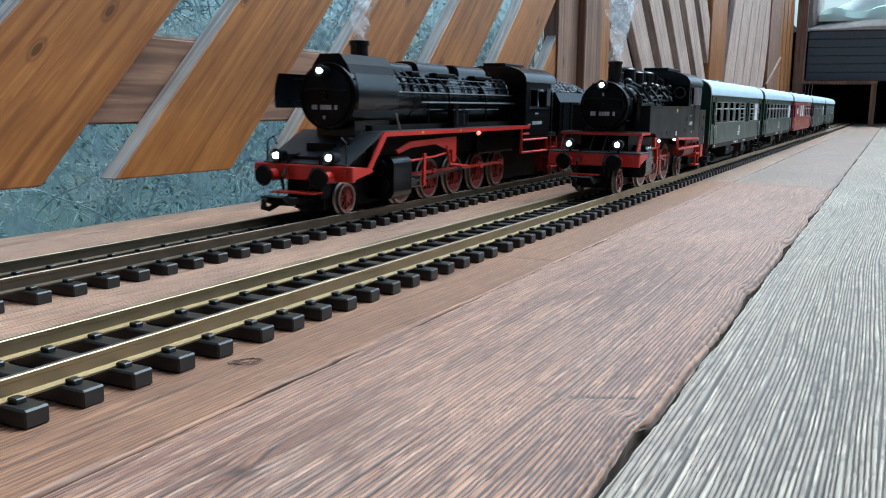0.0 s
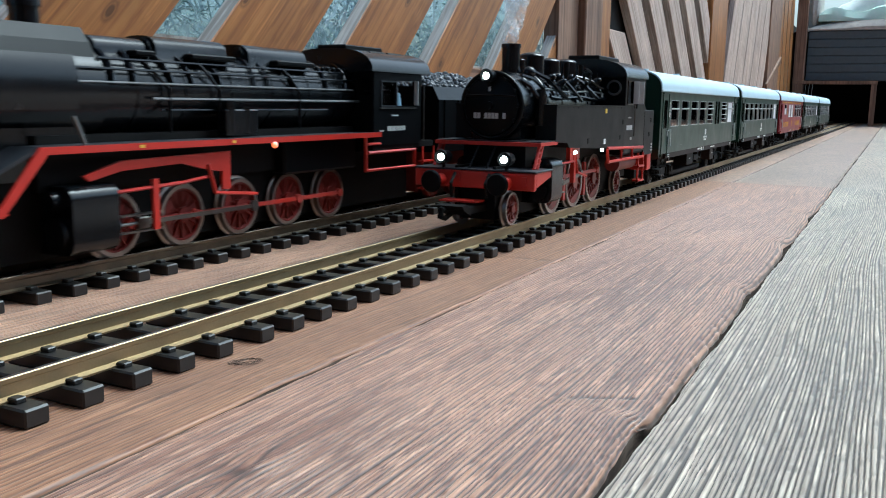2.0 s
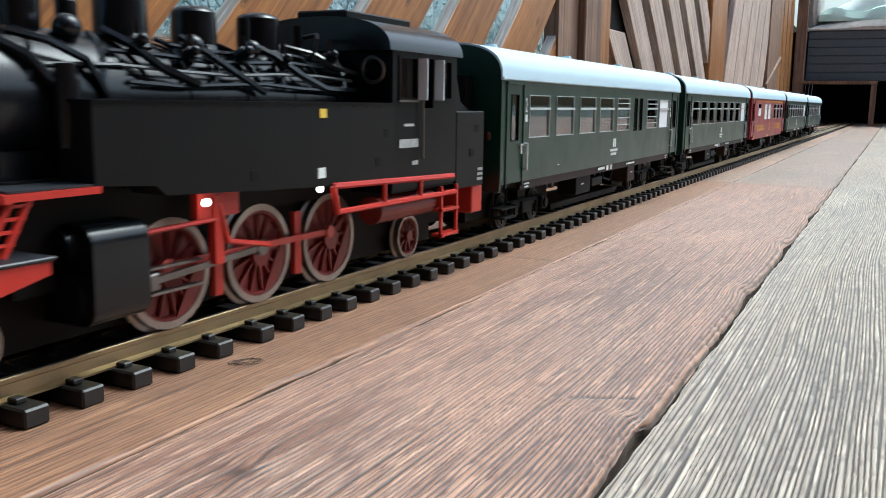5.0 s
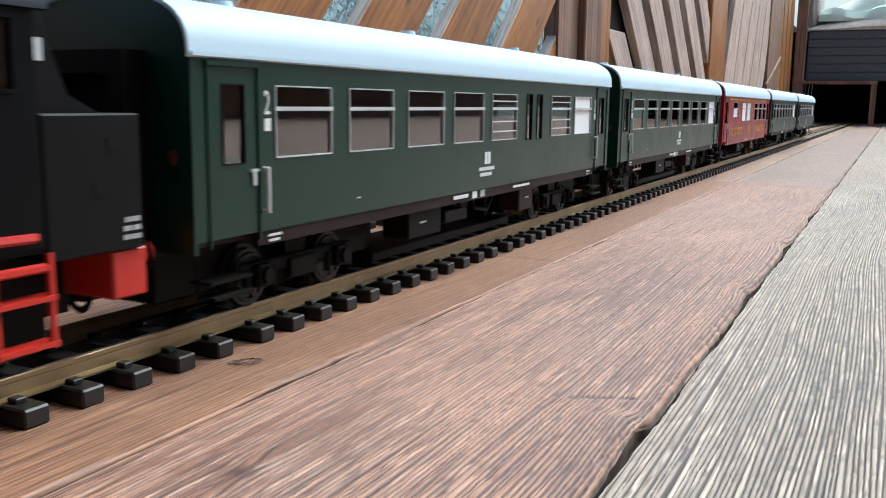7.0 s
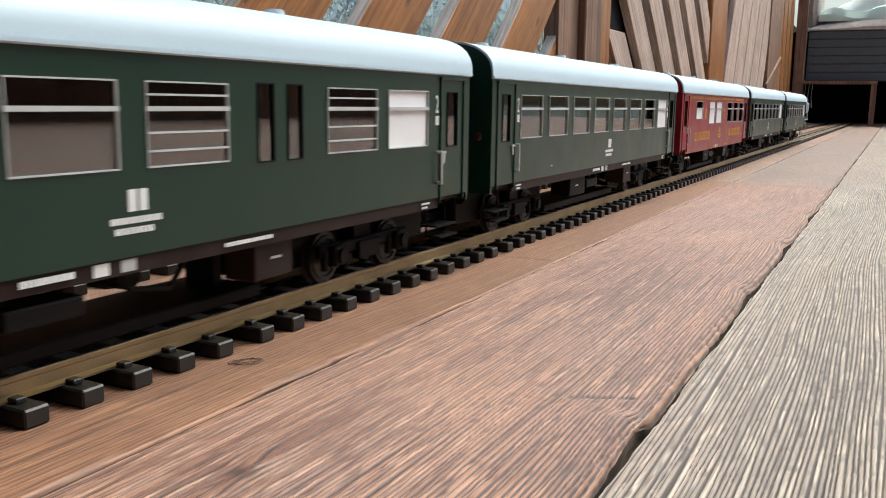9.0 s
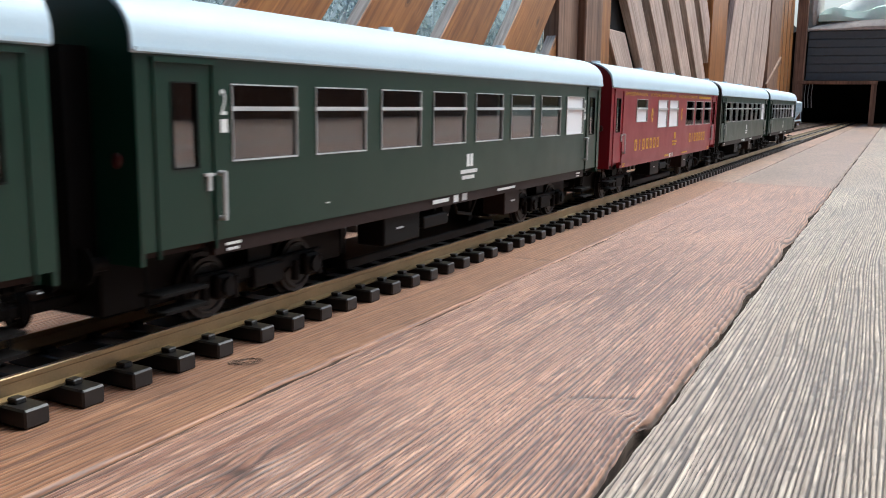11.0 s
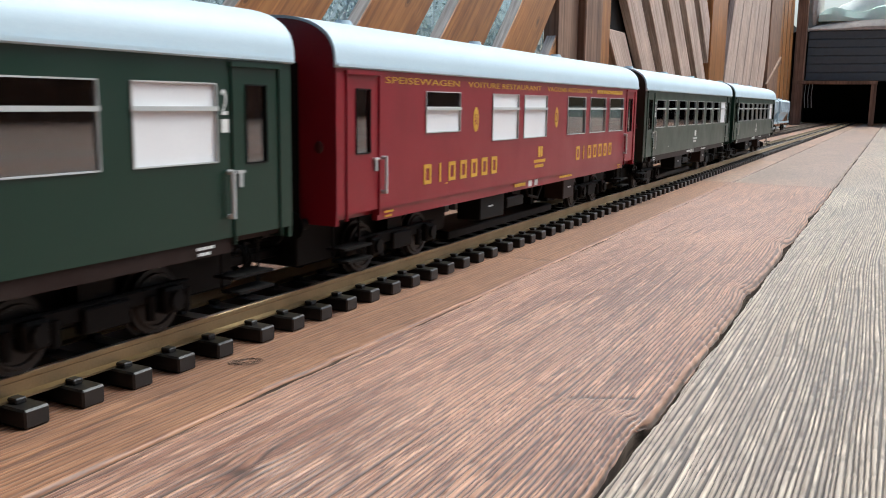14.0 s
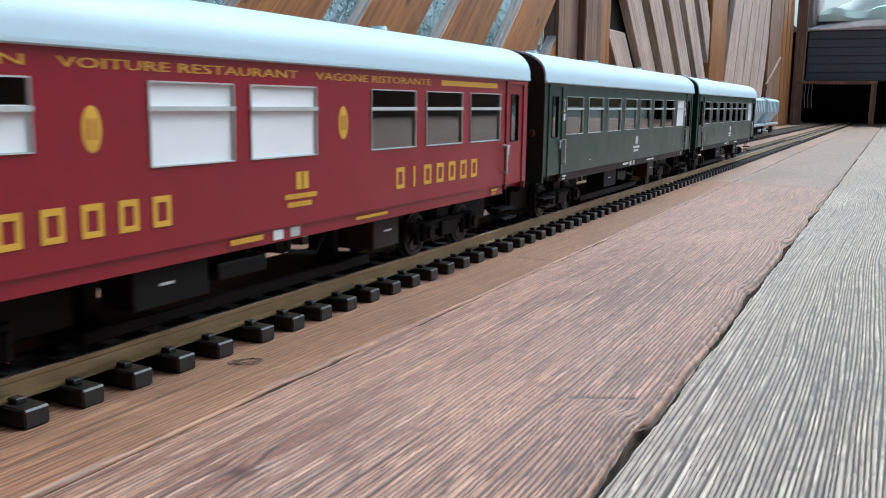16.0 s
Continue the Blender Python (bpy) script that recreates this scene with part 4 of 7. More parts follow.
def coach(label, paint, kind, group):
    co = thing("passenger_coach", label, "coach", group)
    wins, frosted, bars, low = [], [], [], []
    if kind == "mixed":
        wins = [(0.075, 0.137), (0.160, 0.222), (0.246, 0.309), (0.329, 0.392), (0.412, 0.475), (0.578, 0.643)]
        frosted, bars = [(0.660, 0.724)], [(0.412, 0.475), (0.578, 0.643)]
    elif kind == "second":
        wins = [(0.074 + 0.0853 * i, 0.137 + 0.0853 * i) for i in range(7)]
        frosted = [(0.671, 0.734)]
    else:
        wins = [(0.491, 0.559), (0.578, 0.646), (0.664, 0.732)]
        frosted, low = [(0.270, 0.336), (0.352, 0.420)], [(0.133, 0.198, 0.092, 0.118)]
    doors = [(0.012, 0.058), (0.747, 0.793)]
    holes = [(a, b, WIN_LO, WIN_HI) for a, b in wins + frosted] + low
    holes += [(d + 0.0135, d + 0.0325, 0.082, 0.118) for d, _ in doors]
    if kind == "mixed":
        holes += [(0.503, 0.518, 0.082, 0.119), (0.533, 0.548, 0.082, 0.119)]
    for s in (1, -1):
        bm = B()
        side_wall(bm, s * CW, (0, CL), holes, 0.0022)
        part("side", bm, paint, co)
        for k, (a, b, c, d) in enumerate(holes):
            bm = B()
            frame_ring(bm, s * CW, a, b, c, d, 0.0005)
            fr = part("window_frame", bm, M_ALU if b - a > 0.03 else M_FRAME, co)
            white = (a, b) in frosted
            bm = B()
            if low and k == len(wins + frosted):
                box(bm, s * (CW - 0.0016), s * (CW - 0.001), a, b, c, c + 0.0165)
                part("lower_pane", bm, M_FROST, fr, "white frosted pane")
                bm = B()
                box(bm, s * (CW - 0.0016), s * (CW - 0.001), a, b, c + 0.0165, d)
                part("upper_pane", bm, M_GLASS_DARK, fr, "dark upper pane")
            else:
                split = d if white or b - a < 0.03 else 0.107
                box(bm, s * (CW - 0.0016), s * (CW - 0.001), a, b, c, split)
                part("pane", bm, M_FROST if white else M_GLASS, fr, "white frosted pane" if white else "")
                if split < d:
                    one("upper_pane", M_GLASS_DARK, fr, box, s * (CW - 0.0016), s * (CW - 0.001), a, b, split, d, label="dark upper pane")
            if b - a > 0.03:
                one("glazing_bar", M_ALU, fr, box, s * (CW - 0.001), s * (CW + 0.0013), a - 0.001, b + 0.001, 0.1062, 0.1082)
                if not white:
                    one("glazing_bar", M_ALU, fr, box, s * (CW - 0.0035), s * (CW - 0.002), b - 0.006, b - 0.0035, c, d - 0.012)
            if (a, b) in bars:
                for q in (0.0895, 0.097, 0.1125):
                    one("guard_bar", M_ALU, fr, box, s * (CW + 0.0002), s * (CW + 0.001), a, b, q, q + 0.0009)
        for d0, d1 in doors:
            bm = B()
            for u0, u1 in ((d0, d0 + 0.0012), (d1 - 0.0012, d1)):
                box(bm, s * (CW - 0.001), s * (CW + 0.0012), u0, u1, Z_SILL - 0.004, 0.1265)
            box(bm, s * (CW - 0.001), s * (CW + 0.0022), d0 - 0.001, d1 + 0.001, 0.1262, 0.1282)
            hinge = d0 == doors[0][0]
            door = part("door", bm, paint, co)
            hy = d1 - 0.006 if hinge else d0 + 0.006
            bm = B()
            box(bm, s * CW, s * (CW + 0.002), hy - 0.0035, hy + 0.0035, 0.0775, 0.0788)
            box(bm, s * CW, s * (CW + 0.0015), hy - 0.001, hy + 0.002, 0.071, 0.0775)
            part("door_handle", bm, M_ALU, door)
            gy = d1 + 0.004 if hinge else d0 - 0.004
            bm = B()
            tube(bm, [(s * CW, gy, 0.0785), (s * (CW + 0.004), gy, 0.0785), (s * (CW + 0.004), gy, 0.058), (s * CW, gy, 0.058)], 0.0013)
            part("grab_rail", bm, M_ALU, door)
            bm = B()
            box(bm, s * 0.046, s * 0.062, d0 + 0.004, d1 - 0.004, 0.0245, 0.026)
            box(bm, s * 0.050, s * 0.064, d0 + 0.006, d1 - 0.006, 0.0165, 0.018)
            for q in (d0 + 0.005, d1 - 0.006):
                box(bm, s * 0.05, s * 0.0515, q, q + 0.001, 0.0165, 0.045)
            part("step", bm, M_FRAME, door)
    # ends
    for y, o in ((0.0, 1), (CL - 0.003, -1)):
        prof = [(CW - 0.0005, Z_SILL - 0.006)] + roof_profile(CW - 0.0005, Z_GUT, Z_APEX - 0.0015) + [(-CW + 0.0005, Z_SILL - 0.006)]
        en = one("end_wall", paint, co, prism, prof, y, y + 0.003)
        bm = B()
        yo = -0.018 if o > 0 else CL
        fold = [(-0.035, 0.132), (0.035, 0.132), (0.035, 0.036), (0.024, 0.036), (0.024, 0.122), (-0.024, 0.122), (-0.024, 0.036), (-0.035, 0.036)]
        for q in range(5):
            one("bellows_fold", M_FRAME, en, prism, fold, yo + 0.0036 * q, yo + 0.0036 * q + 0.0026)
        box(bm, -0.026, 0.026, yo + 0.012 if o > 0 else yo, (yo + 0.018) if o > 0 else yo + 0.006, 0.034, 0.125)
        part("gangway_bellows", bm, M_FRAME, en, "black rubber gangway bellows")
        for s in (-1, 1):
            one("tail_lamp", M_LENS, en, ball, (s * 0.052, -0.001 if o > 0 else CL + 0.001, 0.086), 0.0035, 1, 0.5, 1, 10, 6, label="dark red tail lamp")
        bm = B()
        ye = -0.014 if o > 0 else CL + 0.014
        yb = 0.0 if o > 0 else CL
        for s in (-1, 1):
            cyl(bm, (s * 0.039, yb, 0.042), (s * 0.039, ye, 0.042), 0.0035, seg=10)
            cyl(bm, (s * 0.039, ye, 0.042), (s * 0.039, ye - 0.001 * o, 0.042), 0.0085, seg=16)
        box(bm, -0.007, 0.007, min(yb, ye) - 0.014, max(yb, ye) + 0.010, 0.018, 0.024, 0.001)
        torus(bm, (0, ye - 0.010 * o, 0.021), 0.008, 0.0018, 16, 6, "y")
        part("coupler", bm, M_FRAME, en)
    # roof
    prof = roof_profile(CW + 0.0016, Z_GUT - 0.0005, Z_APEX, 24)
    inner = [(a * 0.975, b - 0.0014) for a, b in prof][::-1]
    bm = B()
    prism(bm, prof + inner, -0.0025, CL + 0.0025)
    roof = part("roof", bm, M_ROOF, co, "pale blue-grey painted roof", smooth=True)
    for s in (1, -1):
        one("gutter", M_ROOF, roof, box, s * (CW + 0.0004), s * (CW + 0.0026), -0.001, CL + 0.001, Z_GUT - 0.0012, Z_GUT + 0.0006)
    for i in range(6):
        bm = B()
        cyl(bm, (0.014 * (-1) ** i, 0.09 + 0.125 * i, Z_APEX - 0.003), (0.014 * (-1) ** i, 0.09 + 0.125 * i, Z_APEX + 0.0028), 0.0085, 0.0060, 14)
        part("roof_vent", bm, M_ROOF, roof)
    # underframe
    sole = paint if kind == "dining" else M_SOLE
    for s in (1, -1):
        one("soleplate", sole, co, box, s * (CW - 0.006), s * (CW - 0.0015), 0.058, CL - 0.058, 0.0402, Z_SILL + 0.0005)
    one("floor_pan", sole, co, box, -0.058, 0.058, 0.004, CL - 0.004, 0.044, 0.0475)
    for s in (1, -1):
        one("battery_box", M_FRAME, co, box, s * 0.035, s * 0.060, 0.259, 0.318, 0.0205, 0.0415, 0.001)
    for s in (1, -1):
        bm = B()
        box(bm, s * 0.038, s * 0.060, 0.326, 0.372, 0.0255, 0.0345, 0.001)
        box(bm, s * 0.045, s * 0.050, 0.33, 0.334, 0.034, 0.044), box(bm, s * 0.045, s * 0.050, 0.364, 0.368, 0.034, 0.044)
        part("equipment_tray", bm, M_FRAME, co)
        one("brake_rod", M_FRAME, co, tube, [(s * 0.05, 0.40, 0.044), (s * 0.05, 0.41, 0.030), (s * 0.05, 0.44, 0.026), (s * 0.05, 0.46, 0.044)], 0.0015)
    for s in (1, -1):
        one("equipment_box", M_SOLE, co, box, s * 0.035, s * 0.059, 0.505, 0.545, 0.0195, 0.0415, 0.001)
    # added black beam on hangers, standing in for the shadow under the coach
    one("truss_beam", M_FRAME, co, box, -0.030, 0.030, 0.252, 0.548, 0.003, 0.0100, 0.001)
    for y in (0.275, 0.525):
        one("truss_hanger", M_FRAME, co, box, -0.012, 0.012, y - 0.004, y + 0.004, 0.0098, 0.0445)
    one("air_tank", M_FRAME, co, cyl, (-0.03, 0.43, 0.034), (0.03, 0.43, 0.034), 0.0095, seg=16)
    one("air_tank", M_FRAME, co, cyl, (0.02, 0.575, 0.030), (0.02, 0.62, 0.030), 0.009, seg=16)
    # black blocks added to fill the dark space behind the bogies
    for a, b in ((0.010, 0.252), (0.548, CL - 0.010)):
        one("centre_sill", M_FRAME, co, box, -0.024, 0.024, a, b, 0.012, 0.0445, 0.001)
    for yc in (0.135, 0.670):
        bogie(co, yc)
    # inside
    one("inner_floor", M_INSIDE, co, box, -0.062, 0.062, 0.004, CL - 0.004, 0.0478, 0.0520)
    for yy in (0.066, 0.3, 0.49, 0.655, 0.738):
        one("partition", M_INSIDE, co, box, -0.062, 0.062, yy, yy + 0.0018, 0.052, 0.1305)
    if kind != "dining":
        bm = B()
        for s in (-1, 1):
            box(bm, s * 0.02, s * 0.058, 0, 0.004, 0.052, 0.096, 0.0012)
            box(bm, s * 0.02, s * 0.058, -0.014, 0.018, 0.052, 0.068, 0.0012)
        st = part("seat", bm, M_SEAT, co)
        st.location.y = 0.105
        for i in range(1, 6):
            o = new("seat", st.data)
            o.parent, o.location = co, (0, 0.105 + 0.0853 * i + (0.02 if i > 4 else 0), 0)
    # markings
    x = CW + 0.0002
    ink = M_GOLD if kind == "dining" else M_WHITE
    def bars_at(y0, z0, rows, w, h, gap, name="marking"):
        bm = B()
        rnd = random.Random(int(y0 * 1000))
        for r in range(rows):
            y, end = y0 + 0.15 * w * r / max(rows, 1), y0 + w * (1 - 0.2 * r)
            while y < end - 0.001:
                k = rnd.uniform(0.0016, 0.0034)
                box(bm, x - 0.0002, x + 0.00015, y, min(y + k, end), z0 - r * gap, z0 - r * gap + h)
                y += k + 0.0007
        part(name, bm, ink, co)
    bm = B()
    for q in (0.397, 0.4045):
        box(bm, x - 0.0002, x + 0.00015, q, q + 0.0058, 0.0663, 0.0752)
    part("emblem_block", bm, ink, co)
    bars_at(0.385, 0.0615, 2, 0.036, 0.0026, 0.0042)
    bars_at(0.331, 0.0436, 1, 0.030, 0.0028, 0.004)
    bars_at(0.470, 0.0436, 1, 0.045, 0.0020, 0.004)
    bars_at(0.066, 0.0445, 2, 0.014, 0.0014, 0.0028)
    bars_at(0.715, 0.0445, 2, 0.014, 0.0014, 0.0028)
    for yy in (0.374, 0.392):
        one("data_plate", M_WHITE if yy < 0.38 else M_ALU, co, box, CW - 0.0016, CW - 0.0012, yy, yy + 0.010, 0.0415, 0.047)
    for yy in (0.278, 0.521):
        one("data_plate", M_ALU, co, box, 0.0601 if yy < 0.3 else 0.0591, 0.0604 if yy < 0.3 else 0.0594, yy, yy + 0.011, 0.0305, 0.0318)
    one("jacking_mark", ink, co, box, x - 0.0002, x + 0.0001, 0.170, 0.175, 0.0565, 0.0572)
    if kind != "dining":
        for yy in (0.0635, 0.738):
            lettering("2", 0.0165, x, yy, 0.1045, M_WHITE, co, 0.75, "class_numeral")
            one("class_panel", M_WHITE, co, box, x - 0.0002, x + 0.0001, yy + 0.0005, yy + 0.0065, 0.0965, 0.1025)
    else:
        # big gold company word as plain blocks
        for y0, y1, n in ((0.125, 0.288, 7), (0.523, 0.685, 7)):
            w = (y1 - y0) / n
            for i in range(n):
                bm = B()
                mid = y0 + w * (i + 0.5)
                a, b = (mid - 0.0016, mid + 0.0016) if i == 1 else (mid - 0.0066, mid + 0.0066)
                box(bm, x - 0.0002, x + 0.0002, a, a + 0.0032, 0.0582, 0.0712)
                if i != 1:
                    box(bm, x - 0.0002, x + 0.0002, b - 0.0032, b, 0.0582, 0.0712)
                    box(bm, x - 0.0002, x + 0.00025, a, b, 0.0686, 0.0712)
                    box(bm, x - 0.0002, x + 0.00025, a, b, 0.0582, 0.0606)
                part("gold_letter_block", bm, M_GOLD, co)
        for yy in (0.232, 0.453):
            bm = B()
            ball(bm, (x, yy, 0.0995), 0.006, 0.05, 1.0, 1.5, 16, 10)
            em = part("emblem", bm, M_GOLD, co, "small golden oval emblem")
            bm = B()
            for q in (-0.0026, 0.0014):
                box(bm, x, x + 0.0004, yy + q, yy + q + 0.0012, 0.0955, 0.1035)
            part("emblem_stroke", bm, M_RED_COACH, em)
        for words, y0, y1 in (("SPEISEWAGEN", 0.067, 0.196), ("VOITURE RESTAURANT", 0.214, 0.400), ("VAGONE RISTORANTE", 0.420, 0.585)):
            ob = lettering(words, 0.0056, x, 0.0, 0.1222, M_GOLD, co)
            ys = [v.co.y for v in ob.data.vertices]
            k = (y1 - y0) / (max(ys) - min(ys))
            for v in ob.data.vertices:
                v.co.y = y0 + (v.co.y - min(ys)) * k
        bars_at(0.605, 0.1224, 1, 0.120, 0.0036, 0.004, "roofline_marking")
    return co


def fitted(co):
    """Brings a coach drawn at the large scale to the train's scale, wheels and gauge apart."""
    for ob in co.children_recursive:
        for v in ob.data.vertices:
            if "done" not in ob.data:
                z = v.co.z
                v.co = (v.co.x * 0.785, v.co.y * 0.7640 + 0.001, z * 0.902 if z < 0.048 else 0.0433 + (z - 0.048) * 0.979)
        ob.data["done"] = 1
        ob.location.y *= 0.7640
    return co


GREEN_LABEL = "dark green passenger coach with pale roof and chrome-framed windows"
coach_a = fitted(coach("dark green coach with pale roof, paired narrow windows and barred windows", M_GREEN, "mixed", "coaches of the passenger train"))
coach_b = fitted(coach(GREEN_LABEL, M_GREEN, "second", "coaches of the passenger train"))
coach_c = fitted(coach("wine-red dining coach with gold lettering and pale roof", M_RED_COACH, "dining", "coaches of the passenger train"))
coach_d = copy_thing(coach_b, Matrix.Identity(4))
coach_e = copy_thing(coach_b, Matrix.Identity(4))
COACHES = [(coach_a, 1.469), (coach_b, 2.124), (coach_c, 2.779), (coach_d, 3.434), (coach_e, 4.089)]
proto = part("wheelset", wheelset_mesh(0.0150), M_DULL, coach_a, "dull dark steel wheelset")
for c, _ in COACHES:
    for yc in (0.067, 0.139, 0.476, 0.548):
        if c is coach_a and yc == 0.067:
            o = proto
        else:
            o = new("wheelset", proto.data)
            o.parent = c
            o["label"] = "dull dark steel wheelset"
        o.location = (0, yc, 0.0150)
        SPINS.append((o, (0, yc, 0.0150), 0.0150, "near"))
# ---------------------------------------------------------------- locomotives
NEAR_THINGS, FAR_THINGS, RODS = [], [], []


def spoked(r, n, gauge, width, weight=True):
    """One spoked wheel disc pair with axle, hub and balance weight."""
    bm = B()
    cyl(bm, (-gauge - width, 0, 0), (gauge + width, 0, 0), 0.0032, seg=10)
    for s in (-1, 1):
        x0, x1 = s * gauge, s * (gauge + width)
        cyl(bm, (x0, 0, 0), (s * (gauge + width + 0.0012), 0, 0), r * 0.26, seg=14)
        torus(bm, (s * (gauge + width * 0.5), 0, 0), r * 0.84, 0.0016, 32, 6)
        cyl(bm, (x0, 0, 0), (x0 + s * 0.0010, 0, 0), r * 0.85, seg=28)
        for i in range(n):
            a = 2 * math.pi * i / n
            c, d = math.cos(a), math.sin(a)
            cyl(bm, ((x0 + x1) / 2, c * r * 0.2, d * r * 0.2), ((x0 + x1) / 2, c * r * 0.84, d * r * 0.84), 0.0013, 0.001, 6)
        if weight:
            pr = []
            for i in range(9):
                a = math.pi * (1.22 + 0.56 * i / 8)
                pr.append((math.cos(a) * r * 0.82, math.sin(a) * r * 0.82))
            prism(bm, pr, min(x0, x1) + 0.0005, max(x0, x1) - 0.0002, "x")
    return bm


def tyre_mesh(r, gauge, width, s):
    bm = B()
    prof = [(gauge - 0.0014, r + 0.0022), (gauge - 0.0003, r + 0.0020), (gauge + 0.0004, r), (gauge + width, r - 0.0003), (gauge + width, r * 0.86), (gauge - 0.0014, r * 0.86)]
    seg, rows = 36, []
    for i in range(seg):
        a = 2 * math.pi * i / seg
        rows.append([bm.verts.new((s * x, q * math.cos(a), q * math.sin(a))) for x, q in prof])
    for i in range(seg):
        for j in range(len(prof)):
            k = (j + 1) % len(prof)
            bm.faces.new((rows[i][j], rows[(i + 1) % seg][j], rows[(i + 1) % seg][k], rows[i][k]))
    bmesh.ops.recalc_face_normals(bm, faces=bm.faces)
    return bm


def wheelset(loco, y, r, n, which, weight=True):
    w = part("wheelset", spoked(r, n, 0.0222, 0.0042, weight), M_WHEEL, loco, "red spoked wheelset", smooth=True)
    for s in (-1, 1):
        part("tyre", tyre_mesh(r, 0.0222, 0.0042, s), M_TYRE, w, "worn steel tyre", smooth=True)
    w.location = (0, y, r)
    SPINS.append((w, (0, y, r), r, which))
    return w


M_WHEEL = painted("dark_red_wheel_paint", (0.16, 0.011, 0.008), 0.42, 0.4, dirt=(0.09, 0.014, 0.01))
M_GREY_SHEET = painted("dark_grey_platform_sheet", (0.012, 0.0135, 0.018), 0.48, 0.3, dirt=(0.022, 0.022, 0.024))


def headlamp(loco, x, y, z, r=0.0056):
    bm = B()
    cyl(bm, (x, y - 0.001, z), (x, y + 0.011, z), r * 1.12, r * 0.95, 18)
    torus(bm, (x, y - 0.001, z), r * 1.02, 0.0009, 20, 6, "y")
    cyl(bm, (x, y + 0.005, z - r), (x, y + 0.005, z - r - 0.004), 0.0016, seg=8)
    lamp = part("headlamp", bm, M_BLACK, loco)
    bm = B()
    ball(bm, (x, y - 0.0010, z), r * 0.58, 1, 0.32, 1, 18, 10)
    part("lens", bm, M_LAMP, lamp, "lit warm white headlamp lens")
    return lamp


def buffer(loco, x, z, y=0.0, r=0.0098):
    bm = B()
    cyl(bm, (x, y + 0.026, z), (x, y + 0.010, z), 0.0062, 0.0052, 14)
    cyl(bm, (x, y + 0.010, z), (x, y + 0.0016, z), 0.0034, seg=12)
    bf = part("buffer", bm, M_RED, loco)
    bm = B()
    cyl(bm, (x, y + 0.0016, z), (x, y, z), r, r * 0.86, 22)
    part("buffer_head", bm, M_BLACK, bf, "black round buffer head")


def boiler_shell(bm, y0, y1, r, zc, seg=36):
    cyl(bm, (0, y0, zc), (0, y1, zc), r, seg=seg)


def band(bm, y, r, zc, w=0.003):
    cyl(bm, (0, y, zc), (0, y + w, zc), r + 0.0006, seg=36)


def pipe(loco, pts, r=0.0012, name="pipe", mat=None, label=""):
    bm = B()
    tube(bm, pts, r, 6)
    return part(name, bm, mat or M_BOILER, loco, label, smooth=True)


def round_pipe(loco, y, rb, zc, a0, a1, r=0.0013, off=0.0015, n=8, dy=0.0):
    pts = []
    for i in range(n + 1):
        a = radians(a0 + (a1 - a0) * i / n)
        pts.append(((rb + off) * math.cos(a), y + dy * i / n, zc + (rb + off) * math.sin(a)))
    return pipe(loco, pts, r)


def dome(loco, y, r, z0, z1, name):
    bm = B()
    cyl(bm, (0, y, z0), (0, y, z1 - r * 0.25), r * 1.02, r * 0.98, 24, False)
    ball(bm, (0, y, z1 - r * 0.25), r * 0.98, 1, 1, 0.3, 24, 8)
    cyl(bm, (0, y, z0 - 0.001), (0, y, z0 + 0.003), r * 1.18, r * 1.02, 24)
    return part(name, bm, M_BOILER, loco, smooth=True)


def number_bars(loco, x0, x1, z, h, y, n=8, gap_at=(2,)):
    bm = B()
    w = (x1 - x0) / n
    for i in range(n):
        if i in gap_at:
            continue
        box(bm, x0 + w * i + w * 0.1, x0 + w * (i + 1) - w * 0.1, y - 0.0003, y + 0.0004, z, z + h)
    return part("number_plate", bm, M_PLATE, loco, "white plate figures shown as bars")


def side_bars(loco, x, y0, y1, z, h, n):
    bm = B()
    w = (y1 - y0) / n
    for i in range(n):
        box(bm, x - 0.0001, x + 0.0002, y0 + w * i + w * 0.12, y0 + w * (i + 1) - w * 0.12, z, z + h)
    return part("marking", bm, M_PLATE, loco)


def cab_side(loco, x, y0, y1, z0, z1, holes, thick=0.0016, mat=None):
    """A cab side with open windows."""
    ylist = sorted({y0, y1, *[v for h in holes for v in h[:2]]})
    zlist = sorted({z0, z1, *[v for h in holes for v in h[2:]]})
    bm = B()
    for a, b in zip(ylist, ylist[1:]):
        for c, d in zip(zlist, zlist[1:]):
            if not any(h[0] < (a + b) / 2 < h[1] and h[2] < (c + d) / 2 < h[3] for h in holes):
                box(bm, x, x - math.copysign(thick, x), a, b, c, d)
    bmesh.ops.remove_doubles(bm, verts=bm.verts, dist=1e-6)
    return part("cab_side", bm, mat or M_BLACK, loco)


def coupling(loco, y0, z):
    bm = B()
    box(bm, -0.009, 0.009, y0 - 0.030, y0 + 0.03, z - 0.003, z + 0.004, 0.001)
    prism(bm, [(y0 - 0.030, z + 0.003), (y0 - 0.040, z + 0.007), (y0 - 0.047, z + 0.006), (y0 - 0.043, z + 0.002), (y0 - 0.030, z - 0.003)], -0.012, 0.012, "x")
    tube(bm, [(-0.006, y0 - 0.030, z - 0.002), (-0.006, y0 - 0.042, z - 0.005), (-0.006, y0 - 0.050, z - 0.003), (-0.006, y0 - 0.049, z + 0.003), (-0.006, y0 - 0.044, z + 0.003)], 0.0024)
    return part("coupling_hook", bm, M_FRAME, loco)


